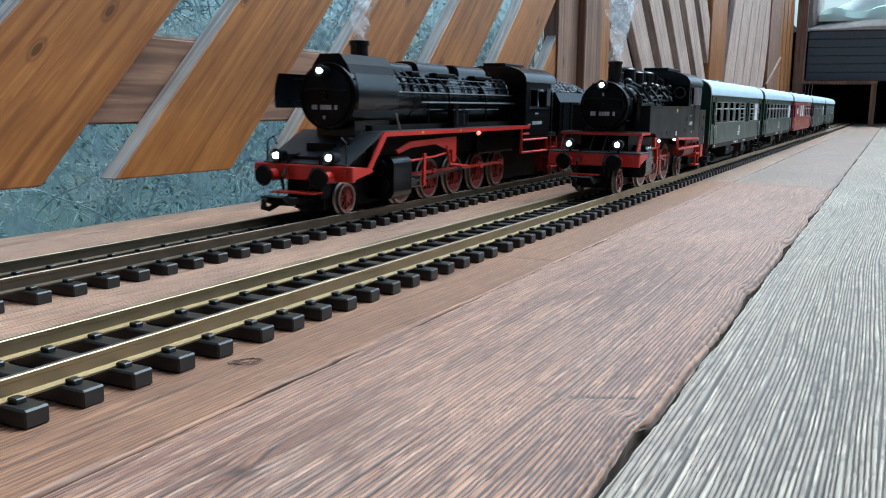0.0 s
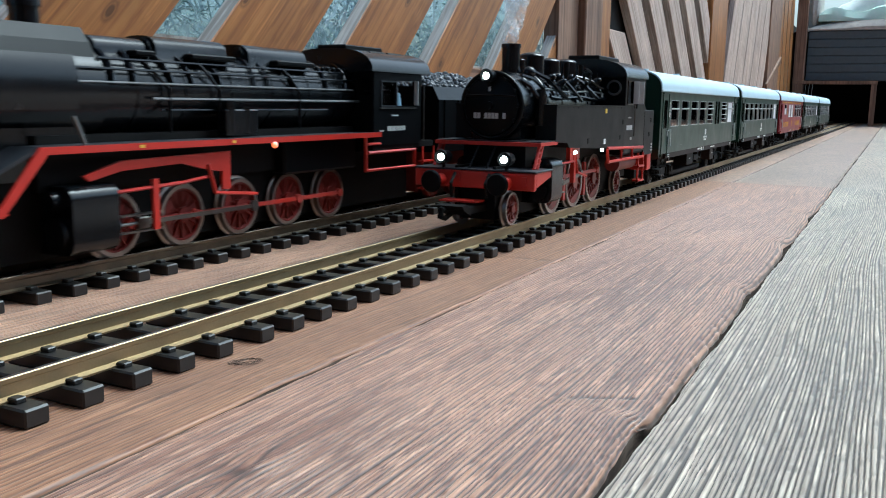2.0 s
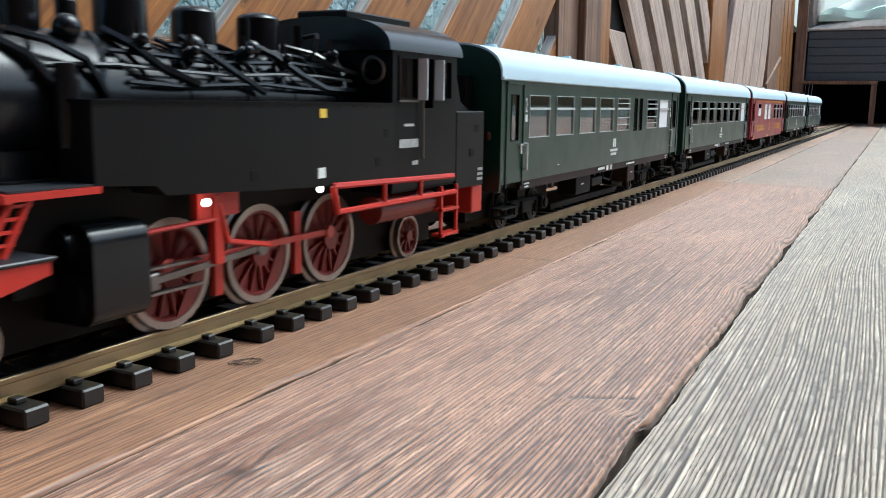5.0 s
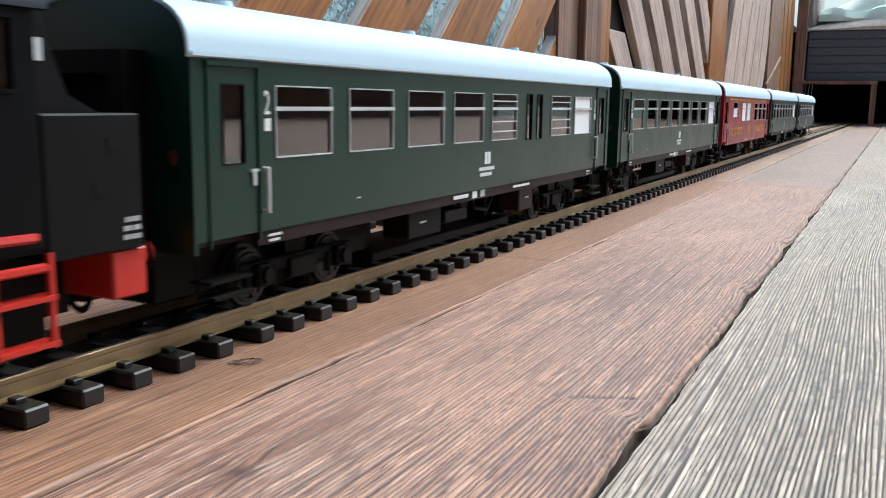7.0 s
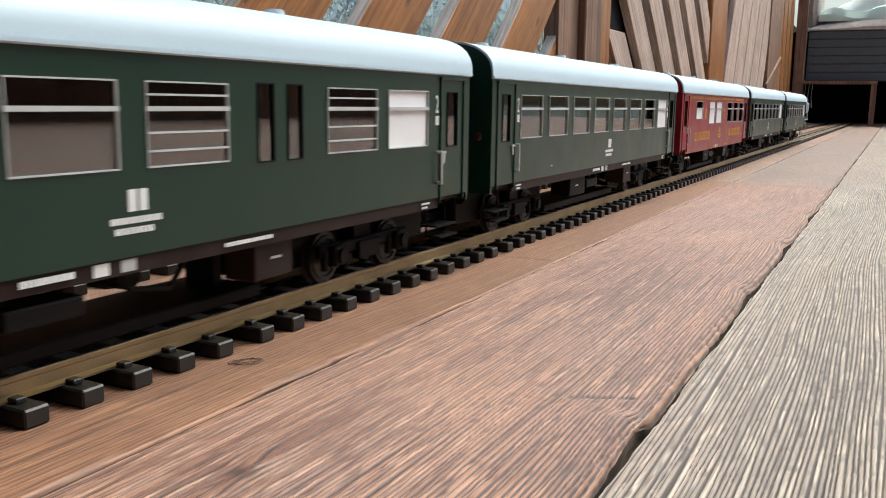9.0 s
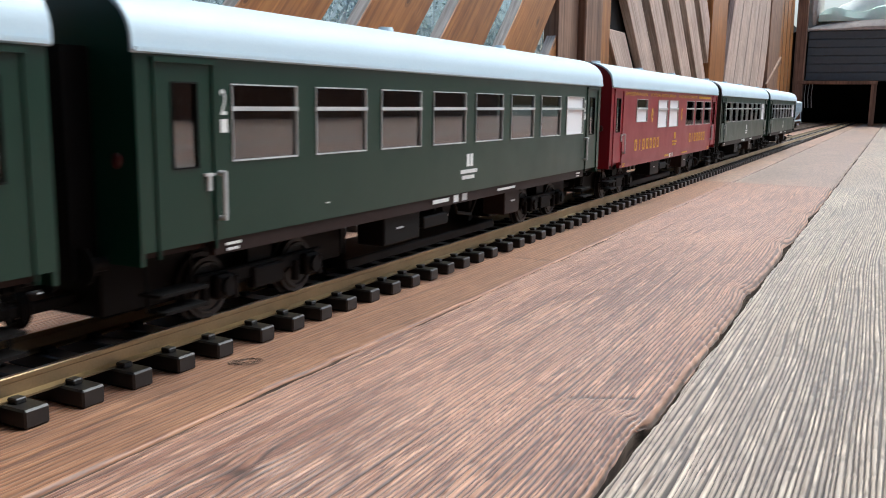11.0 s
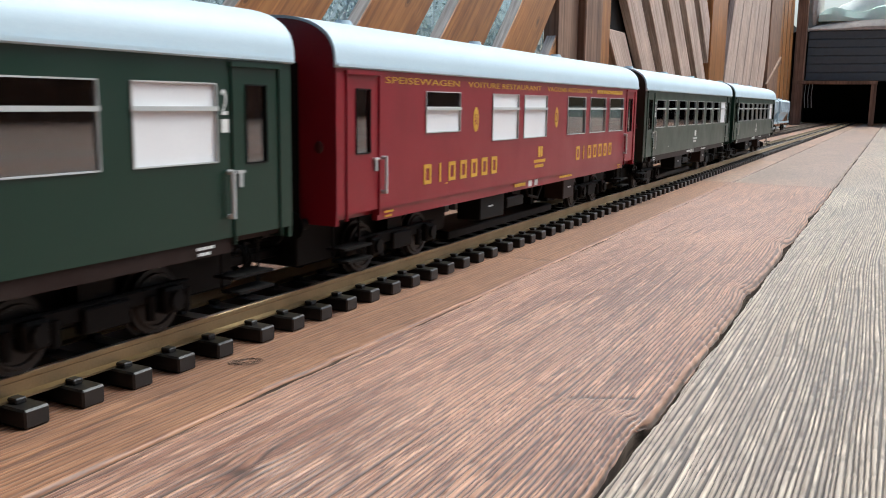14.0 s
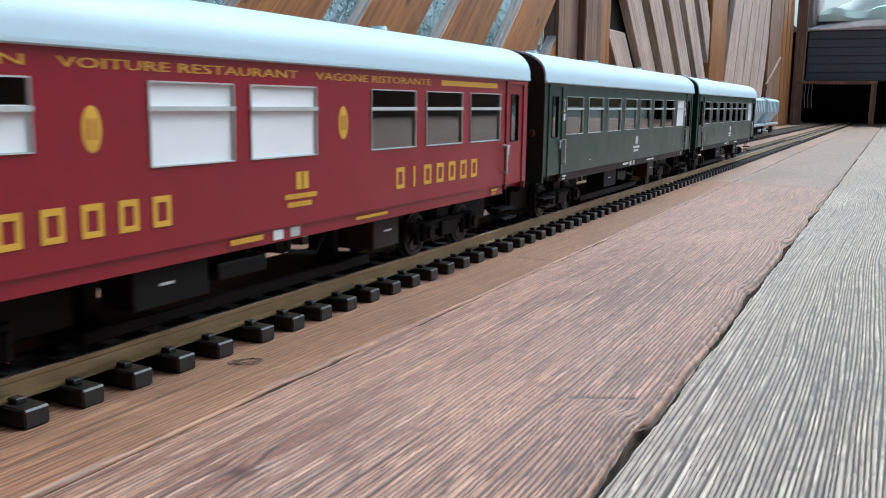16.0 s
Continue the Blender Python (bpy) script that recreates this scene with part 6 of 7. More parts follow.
def tender_engine():
    lo = thing("steam_locomotive", "large black tender locomotive with smoke deflectors and red wheels", "locomotive", "steam locomotives")
    zc, rb = 0.1095, 0.0295
    bm = B()
    boiler_shell(bm, 0.150, 0.452, rb - 0.0005, zc)
    bo = part("boiler", bm, M_BOILER, lo, smooth=True)
    for y in (0.180, 0.225, 0.275, 0.325, 0.375, 0.42):
        one("boiler_band", M_BOILER, bo, band, y, rb - 0.0005, zc, 0.0025, smooth=True)
    bm = B()
    boiler_shell(bm, 0.062, 0.152, rb + 0.0022, zc)
    box(bm, -0.022, 0.022, 0.075, 0.140, 0.055, 0.09)
    sb = part("smokebox", bm, M_BOILER, lo, smooth=True)
    bm = B()
    torus(bm, (0, 0.062, zc), rb + 0.001, 0.0016, 40, 8, "y")
    cyl(bm, (0, 0.0622, zc), (0, 0.0600, zc), rb * 0.96, rb * 0.92, 36)
    cyl(bm, (0, 0.0600, zc), (0, 0.0565, zc), rb * 0.88, rb * 0.5, 36)
    cyl(bm, (0, 0.0565, zc), (0, 0.0535, zc), 0.0035, seg=12)
    tube(bm, [(-rb * 0.8, 0.0570, zc + 0.006), (0, 0.0550, zc + 0.007), (rb * 0.8, 0.0570, zc + 0.006)], 0.0009)
    part("smokebox_door", bm, M_BLACK, sb, smooth=True)
    number_bars(sb, -0.0145, 0.0145, zc - 0.0125, 0.0044, 0.0562, 9, (2, 7))
    one("works_plate", M_ALU, sb, box, -0.0010, 0.0010, 0.0555, 0.0562, zc - 0.0215, zc - 0.0180)
    # raised hood over the smokebox, chimney
    bm = B()
    prism(bm, [(0.0268, 0.124), (0.019, 0.1400), (0.0115, 0.1495), (-0.0115, 0.1495), (-0.019, 0.1400), (-0.0268, 0.124)], 0.066, 0.150)
    part("smokebox_hood", bm, M_BLACK, sb)
    bm = B()
    cyl(bm, (0, 0.118, 0.145), (0, 0.118, 0.1605), 0.0090, 0.0090, 22)
    cyl(bm, (0, 0.118, 0.1600), (0, 0.118, 0.1645), 0.0104, 0.0102, 22)
    part("chimney", bm, M_BOILER, lo, "short black chimney", smooth=True)
    for s in (1, -1):
        bm = B()
        outer = [(0.0475 * math.cos(radians(a)), zc + 0.0475 * math.sin(radians(a))) for a in range(-14, 30, 4)]
        prof = outer + [(a - 0.0014, b) for a, b in outer[::-1]]
        prism(bm, [(s * a, b) for a, b in prof], 0.042, 0.116)
        df = part("smoke_deflector", bm, M_BOILER, lo, "curved black smoke deflector plate", smooth=True)
        for y in (0.066, 0.098):
            one("stay", M_BLACK, df, tube, [(s * 0.0440, y, 0.126), (s * 0.025, y, 0.126)], 0.0010)
            one("stay", M_BLACK, df, tube, [(s * 0.0465, y, 0.106), (s * 0.028, y, 0.106)], 0.0010)
    # boiler casings along the crown
    for y0, y1, w, z1, nm in ((0.155, 0.205, 0.013, 0.1462, "feedwater_dome"), (0.206, 0.286, 0.016, 0.1490, "sand_dome"), (0.306, 0.390, 0.016, 0.1490, "sand_dome")):
        bm = B()
        prof = [(w * 1.25, 0.1300)] + roof_profile(w * 1.12, 0.1335, z1, 14, 0.62) + [(-w * 1.25, 0.1300)]
        prism(bm, prof, y0 + 0.003, y1 - 0.003)
        prism(bm, [(a * 0.86, b - 0.0016) for a, b in prof], y0, y1)
        part(nm, bm, M_BOILER, lo, smooth=True)
        for s in (1, -1):
            bm = B()
            box(bm, s * w, s * (w + 0.010), y0 + 0.03, y1 - 0.002, 0.1335, 0.1375, 0.001)
            tube(bm, [(s * (w + 0.004), y0 + 0.035, 0.135), (s * (w + 0.014), y0 + 0.04, 0.124), (s * (rb + 0.003), y0 + 0.05, 0.112), (s * (rb + 0.003), y0 + 0.05, 0.082)], 0.0012)
            part("sand_pipe", bm, M_BLACK, lo)
    for y in (0.158, 0.176, 0.212, 0.232, 0.262, 0.30, 0.318, 0.352, 0.40, 0.43):
        round_pipe(lo, y, rb, zc, 8, 82, 0.0011 + 0.0003 * (int(y * 1000) % 3), 0.001, 7, random.Random(int(y * 777)).uniform(-0.012, 0.018))
    for a, y0, y1, r in ((40, 0.150, 0.45, 0.0010), (26, 0.128, 0.45, 0.0010), (10, 0.128, 0.44, 0.0008), (-8, 0.19, 0.45, 0.0012), (-22, 0.20, 0.40, 0.0010)):
        c, d = math.cos(radians(a)), math.sin(radians(a))
        for s in (1, -1):
            pipe(lo, [(s * (rb + 0.003) * c, y0, zc + (rb + 0.003) * d), (s * (rb + 0.003) * c, y1, zc + (rb + 0.003) * d)], r, "handrail" if a in (10, -8) else "pipe", M_STEEL2 if a in (10, -8) else None)
    bm = B()
    for i in range(6):
        ball(bm, (0.0185, 0.402 + 0.0085 * i, 0.1335), 0.0021, 1, 1, 1, 8, 6)
    part("washout_plug_row", bm, M_BLACK, lo, smooth=True)
    bm = B()
    box(bm, 0.030, 0.040, 0.255, 0.292, 0.078, 0.098, 0.001)
    cyl(bm, (0.036, 0.262, 0.080), (0.036, 0.262, 0.104), 0.005, seg=12), cyl(bm, (0.036, 0.280, 0.080), (0.036, 0.280, 0.100), 0.0045, seg=12)
    part("air_pump", bm, M_BOILER, lo)
    # running boards and sloping apron
    for s in (1, -1):
        bm = B()
        box(bm, s * 0.028, s * 0.0470, 0.086, 0.462, 0.0752, 0.0768)
        part("running_board", bm, M_GREY_SHEET, lo, "dark running board")
        bm = B()
        box(bm, s * 0.0470, s * 0.0490, 0.0855, 0.464, 0.0722, 0.0766)
        prism(bm, [(0.0855, 0.0766), (0.090, 0.0722), (0.0585, 0.0385), (0.0530, 0.0395)], s * 0.0470, s * 0.0490, "x")
        part("red_valance", bm, M_RED, lo, "red edge strip of the running board")
        # small orange lamp, glowing on the near side only
        one("lubricator", M_LAMP_RED if s > 0 else M_RED, lo, ball, (s * 0.0492, 0.300, 0.0705), 0.0026, 1, 1, 1, 10, 6, label="small glowing orange light")
        for y in (0.16, 0.25):
            one("rail_bracket", M_YELLOW, lo, box, s * 0.0490, s * 0.0494, y, y + 0.004, 0.0735, 0.0755)
        pipe(lo, [(s * 0.0475, 0.118, 0.077), (s * 0.0455, 0.112, 0.094)], 0.0012, "handrail", M_STEEL2)
    bm = B()
    prism(bm, [(0.0855, 0.0768), (0.0230, 0.0480), (0.0230, 0.0465), (0.0880, 0.0752)], -0.0468, 0.0468, "x")
    part("front_apron", bm, M_GREY_SHEET, lo, "dark grey sloping front apron")
    bm = B()
    box(bm, -0.014, 0.014, 0.045, 0.056, 0.058, 0.066, 0.001), box(bm, 0.016, 0.026, 0.058, 0.068, 0.064, 0.071, 0.001)
    part("apron_hatch", bm, M_BLACK, lo)
    bm = B()
    box(bm, -0.055, 0.055, 0.0190, 0.0250, 0.0330, 0.0470, 0.0008)
    for s in (1, -1):
        prism(bm, [(0.025, 0.047), (0.025, 0.034), (0.060, 0.0405), (0.056, 0.044)], s * 0.047, s * 0.052, "x")
        for x in (0.013, 0.044):
            box(bm, s * x, s * (x + 0.004), 0.0175, 0.019, 0.037, 0.044)
    part("buffer_beam", bm, M_RED, lo, "bright red buffer beam")
    for s in (1, -1):
        buffer(lo, s * 0.0306, 0.0370)
        headlamp(lo, s * 0.0295, 0.020, 0.0545)
        pipe(lo, [(s * 0.0440, 0.026, 0.047), (s * 0.0440, 0.026, 0.068), (s * 0.0380, 0.028, 0.072), (s * 0.0360, 0.030, 0.064)], 0.0009, "grab_rail")
        one("brake_hose", M_FRAME, lo, tube, [(s * 0.015, 0.017, 0.044), (s * 0.015, 0.009, 0.036), (s * 0.015, 0.011, 0.024)], 0.0015)
    headlamp(lo, 0.0, 0.0490, 0.1330, 0.0052)
    coupling(lo, 0.020, 0.0150)
    one("guard_plate", M_RED, lo, box, -0.022, 0.022, 0.002, 0.020, 0.0215, 0.0230)
    bm = B()
    for s in (1, -1):
        box(bm, s * 0.0165, s * 0.0190, 0.022, 0.560, 0.016, 0.056)
    box(bm, -0.0166, 0.0166, 0.03, 0.57, 0.005, 0.054)
    box(bm, -0.026, 0.026, 0.10, 0.45, 0.048, 0.082)
    part("main_frame", bm, M_FRAME, lo)
    for s in (1, -1):
        bm = B()
        rounded_block(bm, s, 0.018, 0.0475, 0.0095, 0.0520, 0.0085, 0.106, 0.142)
        cyl(bm, (s * 0.0345, 0.102, 0.0230), (s * 0.0345, 0.146, 0.0230), 0.0100, seg=20)
        cyl(bm, (s * 0.0345, 0.099, 0.0435), (s * 0.0345, 0.149, 0.0435), 0.0060, seg=18)
        part("cylinder_block", bm, M_BOILER, lo, smooth=True)
        bm = B()
        prism(bm, [(0.120, 0.0575), (0.150, 0.0655), (0.255, 0.0675), (0.255, 0.0395), (0.246, 0.0395), (0.246, 0.0530), (0.225, 0.0560), (0.205, 0.0610), (0.150, 0.0590), (0.124, 0.0540)], s * 0.0400, s * 0.0425, "x")
        part("motion_bracket", bm, M_RED, lo, "bright red valve gear bracket")
        bm = B()
        tube(bm, [(s * 0.0415, 0.146, 0.0455), (s * 0.0415, 0.205, 0.0475), (s * 0.0415, 0.232, 0.0500)], 0.0013)
        tube(bm, [(s * 0.0430, 0.230, 0.0590), (s * 0.0440, 0.236, 0.0380), (s * 0.0425, 0.285, 0.0330)], 0.0014)
        box(bm, s * 0.0410, s * 0.0435, 0.176, 0.181, 0.0180, 0.0520)
        part("valve_link", bm, M_RED, lo, "red valve gear rods")
        bm = B()
        tube(bm, [(s * 0.0485, 0.436, 0.0722), (s * 0.0485, 0.436, 0.0415), (s * 0.0485, 0.530, 0.0415), (s * 0.0485, 0.530, 0.0580), (s * 0.0485, 0.440, 0.0580)], 0.0017)
        tube(bm, [(s * 0.0485, 0.440, 0.0660), (s * 0.0485, 0.462, 0.0660)], 0.0013)
        part("foot_rail", bm, M_RED, lo, "red tubular foot rail", smooth=True)
        bm = B()
        for y in (0.548, 0.572):
            box(bm, s * 0.0475, s * 0.0490, y - 0.001, y + 0.001, 0.0150, 0.0600)
        for z in (0.0160, 0.0300, 0.0440):
            box(bm, s * 0.0430, s * 0.0500, 0.547, 0.573, z, z + 0.0016)
        part("cab_steps", bm, M_RED, lo)
        one("ash_pan", M_BLACK, lo, box, s * 0.020, s * 0.036, 0.330, 0.440, 0.044, 0.074, 0.002)
    # cab
    for s in (1, -1):
        cab_side(lo, s * 0.0475, 0.452, 0.545, 0.0640, 0.1335, [(0.4655, 0.4930, 0.1015, 0.1240), (0.4960, 0.5290, 0.1015, 0.1255)])
        bm = B()
        frame_ring(bm, s * 0.0475, 0.4655, 0.4930, 0.1015, 0.1240, 0.0011)
        fr = part("cab_window", bm, M_GREY_SHEET, lo)
        one("pane", M_CABGLASS, fr, box, s * 0.0464, s * 0.0468, 0.4655, 0.4930, 0.1015, 0.1240)
        one("wind_screen", M_ALU, lo, box, s * 0.0470, s * 0.0520, 0.5300, 0.5312, 0.102, 0.126, label="pale upright wind screen")
        one("arm_rest", M_STEEL2, lo, box, s * 0.0475, s * 0.0492, 0.4630, 0.532, 0.0985, 0.0998)
        side_bars(lo, s * 0.0476, 0.477, 0.512, 0.0775, 0.0045, 9)
        side_bars(lo, s * 0.0476, 0.483, 0.500, 0.0915, 0.0014, 1)
        side_bars(lo, s * 0.0476, 0.462, 0.470, 0.0770, 0.0014, 2)
        pipe(lo, [(s * 0.0495, 0.547, 0.122), (s * 0.0495, 0.547, 0.066)], 0.0009, "grab_rail", M_STEEL2)
    bm = B()
    prism(bm, [(0.0490, 0.1325)] + roof_profile(0.0498, 0.1328, 0.1545, 20, 0.8) + [(-0.0490, 0.1325)], 0.446, 0.560)
    rf = part("cab_roof", bm, M_BOILER, lo, smooth=True)
    one("roof_vent", M_BLACK, rf, box, -0.016, 0.016, 0.452, 0.520, 0.153, 0.1580, 0.001)
    bm = B()
    for s in (1, -1):
        for y in (0.472, 0.505):
            m0 = Matrix.Translation((s * 0.0335, y + 0.013, 0.1492)) @ Matrix.Rotation(s * radians(34), 4, "Y")
            bmesh.ops.create_cube(bm, size=1, matrix=m0 @ Matrix.Diagonal((0.010, 0.027, 0.002, 1)))
    part("roof_hatch", bm, M_FRAME, rf)
    bm = B()
    prism(bm, [(0.0465, 0.064), (0.0465, 0.133)] + roof_profile(0.047, 0.133, 0.152, 16, 0.8) + [(-0.0465, 0.133), (-0.0465, 0.064)], 0.4515, 0.4535)
    fwl = part("cab_front", bm, M_BLACK, lo)
    one("pane", M_CABGLASS, fwl, box, 0.034, 0.043, 0.4508, 0.4512, 0.1110, 0.1270)
    one("cab_floor", M_FRAME, lo, box, -0.046, 0.046, 0.452, 0.575, 0.060, 0.066)
    # driver doll at the window: one plain shape
    bm = B()
    cyl(bm, (0.037, 0.510, 0.0960), (0.037, 0.510, 0.1120), 0.0068, 0.0050, 14)
    ball(bm, (0.037, 0.510, 0.1120), 0.0052, 1, 0.9, 0.6, 12, 8)
    dm = part("torso", bm, painted("light_blue_doll_paint", (0.22, 0.36, 0.48), 0.6, 0.1), None, smooth=True)
    bm = bmesh.new()
    bm.from_mesh(dm.data)
    ball(bm, (0.037, 0.5085, 0.1172), 0.0036, 1, 1, 1.15, 12, 8)
    bm.to_mesh(dm.data)
    bm.free()
    dm.name = "driver_doll"
    dm.parent = lo
    dm["label"] = "light blue driver doll at the cab window"
    # wheels and rods
    wheelset(lo, 0.0545, 0.0145, 9, "far", False)
    drivers = [0.158 + 0.063 * k for k in range(5)]
    for y in drivers:
        wheelset(lo, y, 0.0222, 12, "far")
    valve_gear(lo, "far", 0.150, 0.0300, drivers, 0.0222, 2, 0.0080)
    FAR_THINGS.append((lo, 0.646))
    # tender
    te = thing("coal_tender", "black locomotive tender heaped with coal", "tender")
    bm = B()
    prism(bm, [(0.046, 0.052), (0.0475, 0.066), (0.0475, 0.108), (0.0400, 0.1220), (-0.0400, 0.1220), (-0.0475, 0.108), (-0.0475, 0.066), (-0.046, 0.052)], 0.0, 0.235)
    tb = part("tender_body", bm, M_BLACK, te)
    for i in range(7):
        for s in (1, -1):
            one("rib", M_BLACK, tb, box, s * 0.0472, s * 0.0490, 0.012 + 0.033 * i, 0.0155 + 0.033 * i, 0.060, 0.108)
    rnd = random.Random(4)
    lump = B()
    bmesh.ops.create_icosphere(lump, subdivisions=1, radius=1.0)
    base = [v.co.copy() for v in lump.verts]
    tris = [[v.index for v in f.verts] for f in lump.faces]
    lump.free()
    verts, faces = [], []
    for i in range(420):
        x, y = rnd.uniform(-0.036, 0.036), rnd.uniform(0.012, 0.19)
        r = rnd.uniform(0.0022, 0.005)
        h = 0.1225 + 0.016 * (1 - (x / 0.037) ** 2) * math.sin(math.pi * min(1, max(0, (y - 0.005) / 0.20))) - rnd.uniform(0, 0.003)
        m = Matrix.LocRotScale((x, y, h), Euler((rnd.random() * 6, rnd.random() * 6, 0)), (r, r * rnd.uniform(0.6, 1), r * rnd.uniform(0.6, 1)))
        n0 = len(verts)
        verts += [m @ v for v in base]
        faces += [[n0 + k for k in f] for f in tris]
    me = bpy.data.meshes.new("coal")
    me.from_pydata(verts, [], faces)
    me.materials.append(M_COAL)
    heap = tagged(new("coal", me), "heap of grey-black coal", kind="stuff")
    heap.parent = te
    bm = B()
    for s in (1, -1):
        box(bm, s * 0.034, s * 0.039, 0.010, 0.225, 0.026, 0.036), box(bm, s * 0.034, s * 0.037, 0.004, 0.232, 0.044, 0.052)
    box(bm, -0.034, 0.034, 0.004, 0.232, 0.040, 0.052)
    box(bm, -0.018, 0.018, 0.004, 0.232, 0.008, 0.040)
    part("tender_frame", bm, M_WHEEL, te)
    for y in (0.030, 0.082, 0.150, 0.202):
        w = part("wheelset", wheelset_mesh(0.0155), M_WHEEL, te)
        w.location = (0, y, 0.0155)
        SPINS.append((w, (0, y, 0.0155), 0.0155, "far"))
    FAR_THINGS.append((te, 0.646 + 0.585))
    return lo


ENGINE_A, ENGINE_B = tank_engine(), tender_engine()


def hopper(label):
    wg = thing("hopper_wagon", label, "wagon", "hopper wagons of the goods train")
    L, w = 0.40, 0.047
    bm = B()
    prism(bm, [(w, 0.085), (w, 0.126), (-w, 0.126), (-w, 0.085)], 0.015, L - 0.015)
    prism(bm, [(0.022, 0.045), (w, 0.085), (-w, 0.085), (-0.022, 0.045)], 0.05, L - 0.05)
    bd = part("hopper_body", bm, M_WAGON, wg, "light blue-grey ribbed hopper body")
    for i in range(9):
        for s in (1, -1):
            one("rib", M_WAGON, bd, box, s * (w - 0.0005), s * (w + 0.002), 0.02 + 0.044 * i, 0.024 + 0.044 * i, 0.085, 0.126)
    bm = B()
    prism(bm, [(w + 0.001, 0.126)] + roof_profile(w + 0.001, 0.1262, 0.139, 14, 0.9) + [(-w - 0.001, 0.126)], 0.012, L - 0.012)
    rf = part("roof", bm, M_WAGON, wg)
    for i in range(3):
        one("roof_hatch", M_ROOF, rf, box, -0.018, 0.018, 0.07 + 0.1 * i, 0.125 + 0.1 * i, 0.137, 0.1425, 0.001)
    bm = B()
    for s in (1, -1):
        box(bm, s * 0.040, s * 0.046, 0.0, L, 0.036, 0.044, 0.0006)
        for y in (0.055, L - 0.055):
            box(bm, s * 0.034, s * 0.038, y - 0.04, y + 0.04, 0.014, 0.024, 0.001)
        for y in (0.0, L - 0.003):
            box(bm, s * 0.04, s * 0.043, y, y + 0.003, 0.036, 0.120)
    box(bm, -0.04, 0.04, 0.0, L, 0.038, 0.042)
    part("wagon_frame", bm, M_WAGON, wg)
    for y in (0.03, 0.08, L - 0.08, L - 0.03):
        o = part("wheelset", wheelset_mesh(0.0145), M_DULL, wg)
        o.location = (0, y, 0.0145)
        SPINS.append((o, (0, y, 0.0145), 0.0145, "far"))
    return wg


FAR_THINGS.append((hopper("light blue-grey hopper wagon at the goods train's tail"), 6.74))
FAR_THINGS.append((hopper("light blue-grey hopper wagon of the goods train"), 6.31))


# ---------------------------------------------------------------- steam from the chimneys
def steam_shader():
    m = bpy.data.materials.new("thin_white_steam")
    m.use_nodes = True
    n, l = m.node_tree.nodes, m.node_tree.links
    n.remove(n["Principled BSDF"])
    tr, df, mx = n.new("ShaderNodeBsdfTransparent"), n.new("ShaderNodeBsdfDiffuse"), n.new("ShaderNodeMixShader")
    df.inputs[0].default_value = (0.9, 0.92, 0.94, 1)
    nz = noise_tex(n, l, coords(n, l, (1, 1, 1)), 55, 4, 0.6)
    r = ramp(n, [(0.36, (0, 0, 0)), (0.68, (0.42, 0.42, 0.42))])
    l.new(nz.outputs[0], r.inputs[0])
    l.new(r.outputs[0], mx.inputs[0])
    l.new(tr.outputs[0], mx.inputs[1])
    l.new(df.outputs[0], mx.inputs[2])
    l.new(mx.outputs[0], n["Material Output"].inputs[0])
    return m


M_STEAM = steam_shader()
PLUMES = []


def plume(loco, seed, lean, amount, y, z):
    """Lumpy thin puffs widening upwards, one joined cloud that moves over its chimney."""
    rnd = random.Random(seed)
    lump = B()
    bmesh.ops.create_icosphere(lump, subdivisions=3, radius=1.0)
    base = [v.co.copy() for v in lump.verts]
    tris = [[v.index for v in f.verts] for f in lump.faces]
    lump.free()
    verts, faces = [], []
    for i in range(amount):
        f = i / amount
        r, k = 0.007 + 0.020 * f * rnd.uniform(0.7, 1.2), rnd.uniform(0, 50)
        c = Vector((rnd.uniform(-1, 1) * 0.012 * f, lean * f + rnd.uniform(-1, 1) * 0.016 * f, 0.002 + 0.20 * f))
        n0 = len(verts)
        for v in base:
            q = v * r * (1 + 0.5 * noise.noise(v * 0.9 + Vector((k, 0, 0))))
            verts.append(c + Vector((q.x, q.y, q.z * 1.5)))
        faces += [[n0 + j for j in t] for t in tris]
    me = bpy.data.meshes.new("steam_plume")
    me.from_pydata(verts, [], faces)
    me.materials.append(M_STEAM)
    for p in me.polygons:
        p.use_smooth = True
    o = tagged(new("steam_plume", me), "thin white steam from the chimney", kind="stuff")
    o.parent, o.visible_shadow = loco, False
    return o


PLUMES.append((plume(ENGINE_A, 3, 0.05, 26, 0, 0), 0.097, 0.1600, 2.0))
PLUMES.append((plume(ENGINE_B, 8, 0.04, 18, 0, 0), 0.118, 0.1650, 0.8))
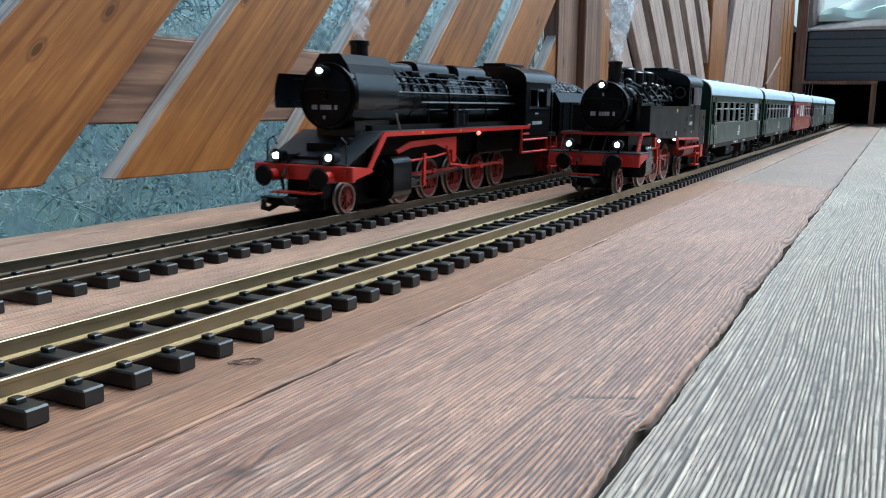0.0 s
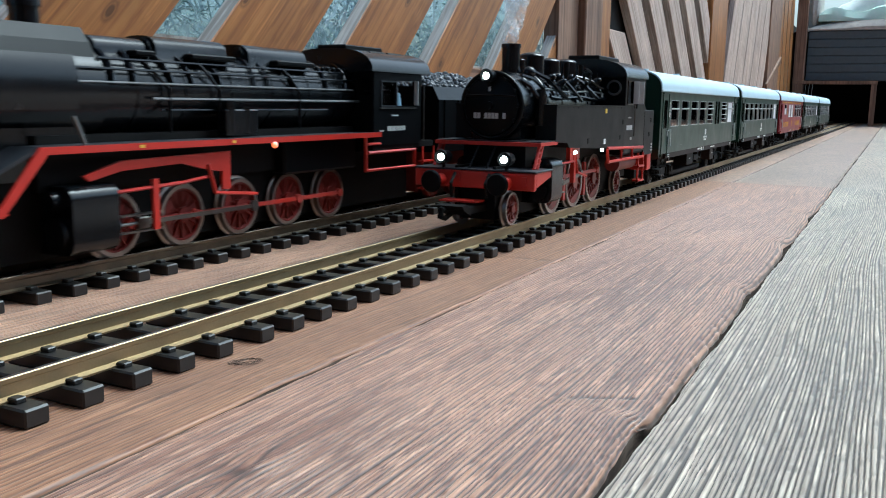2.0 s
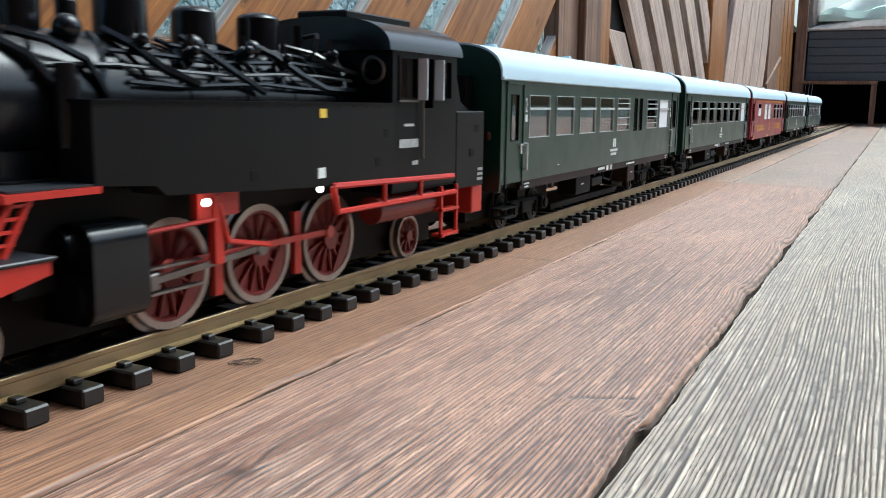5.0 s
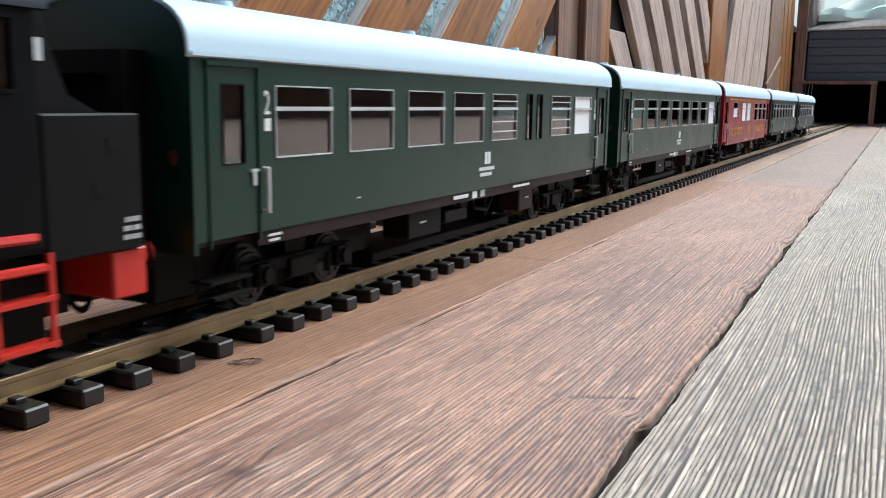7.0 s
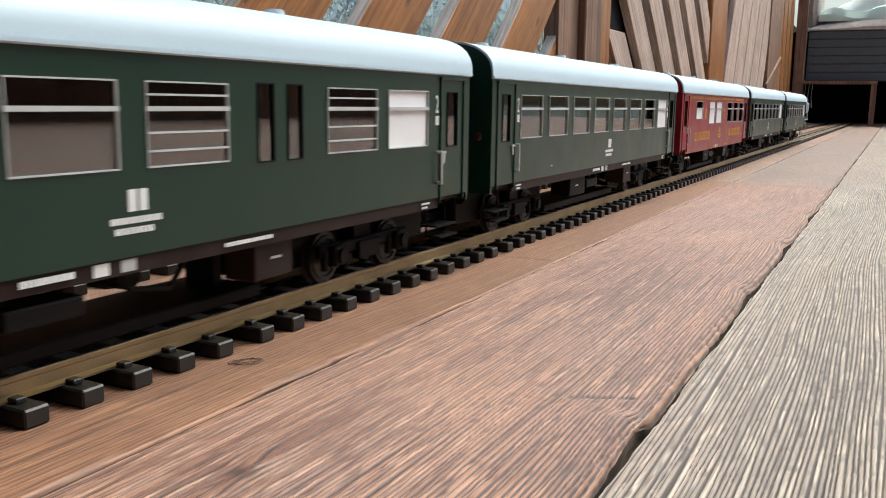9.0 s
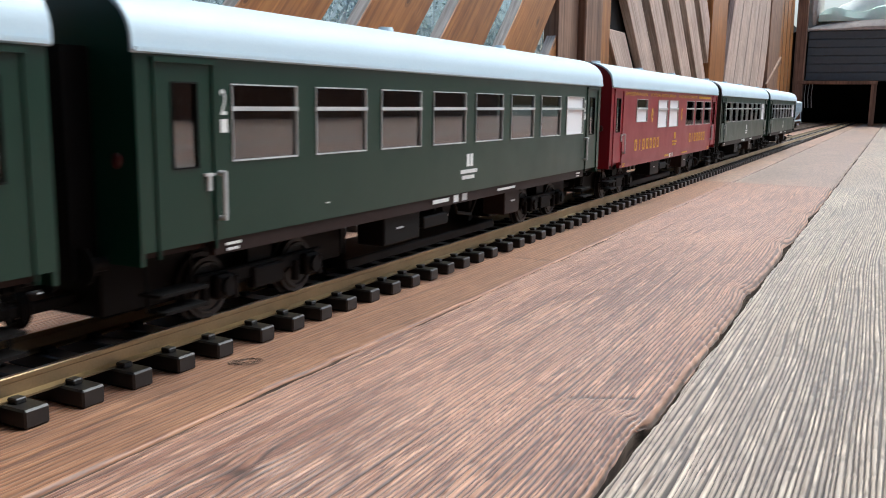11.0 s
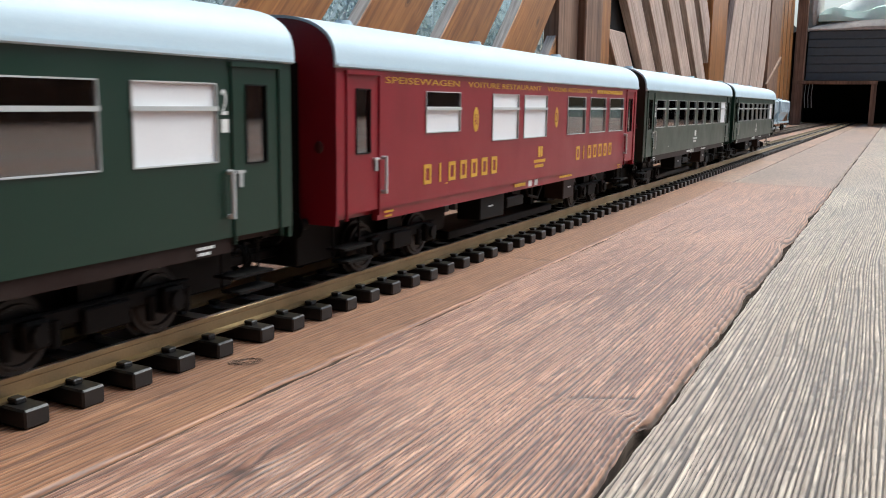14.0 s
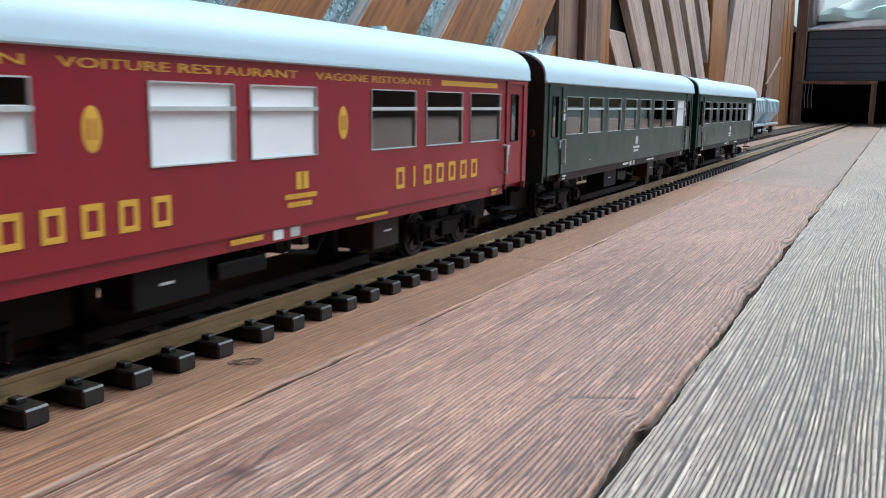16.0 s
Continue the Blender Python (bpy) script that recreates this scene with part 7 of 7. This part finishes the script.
# ---------------------------------------------------------------- what moves
NEAR_RUN = [(0, 0.0), (1, 0.1690), (2, 0.3380), (3, 0.5105), (4, 0.6835), (5, 0.850), (6.5, 1.0975), (7.5, 1.2680), (8.5, 1.4375), (9, 1.5225), (10, 1.694), (11.5, 1.9550), (12.5, 2.1265), (13.5, 2.2980), (14.5, 2.4675), (15.5, 2.6370), (16, 2.7225)]
FAR_RUN = [(0, 0.0), (1, 0.1920), (2, 0.3840), (3, 0.5790), (4, 0.7740), (6, 1.160), (8, 1.548), (10, 1.945), (11.5, 2.25), (13, 2.548), (14.5, 2.857), (16, 3.17)]


def gone(run, t):
    """How far a train has come by t seconds."""
    k = max(i for i, (a, _) in enumerate(run) if a <= t or i == 0)
    k = min(k, len(run) - 2)
    (a, p), (b, q) = run[k], run[k + 1]
    return p + (q - p) * (t - a) / (b - a)


def motions():
    for c, y in COACHES:
        walk(c, [(t, pose(NEAR_X, y - s, RAIL_TOP)) for t, s in NEAR_RUN])
    for c, y in NEAR_THINGS:
        walk(c, [(t, pose(NEAR_X, y - s, RAIL_TOP)) for t, s in NEAR_RUN])
    for c, y in FAR_THINGS:
        walk(c, [(t, pose(FAR_X, y - s, RAIL_TOP)) for t, s in FAR_RUN])
    for ob, (x, y, z), r, which in SPINS:
        run = NEAR_RUN if which == "near" else FAR_RUN
        step = 1.15 * r / 0.21
        n = math.ceil(16.0 / step)
        walk(ob, [(16.0 * i / n, pose(x, y, z, math.degrees(gone(run, 16.0 * i / n) / r) % 360)) for i in range(n + 1)])

    for pl, y, z, off in PLUMES:
        walk(pl, [(t, pose(0, y, z + (0.0 if t <= off else 0.15 * (t - off)))) for t in (0, 0.5, 1, 1.5, 2, 2.5, 3, 3.5, 4, 6, 8, 10, 12, 14, 16)])
    # rods: the coupling rod circles, the main rod swings from the crosshead
    for rod, kind, side, xo, yc, r, crank, ph, which, length, _ in RODS:
        run = NEAR_RUN if which == "near" else FAR_RUN
        rows, n = [], 160
        for i in range(n + 1):
            t = 16.0 * i / n
            a = gone(run, t) / r + radians(ph)
            py, pz = -crank * math.sin(a), crank * math.cos(a)
            tilt = math.asin(-pz / length) if length else 0.0
            if kind == "couple":
                rows.append((t, pose(0, yc + py, r + pz)))
            elif kind == "main":
                rows.append((t, pose(0, yc + py, r + pz, -math.degrees(tilt))))
            else:
                rows.append((t, pose(0, yc + py - length * math.cos(tilt), r)))
        walk(rod, rows)


motions()
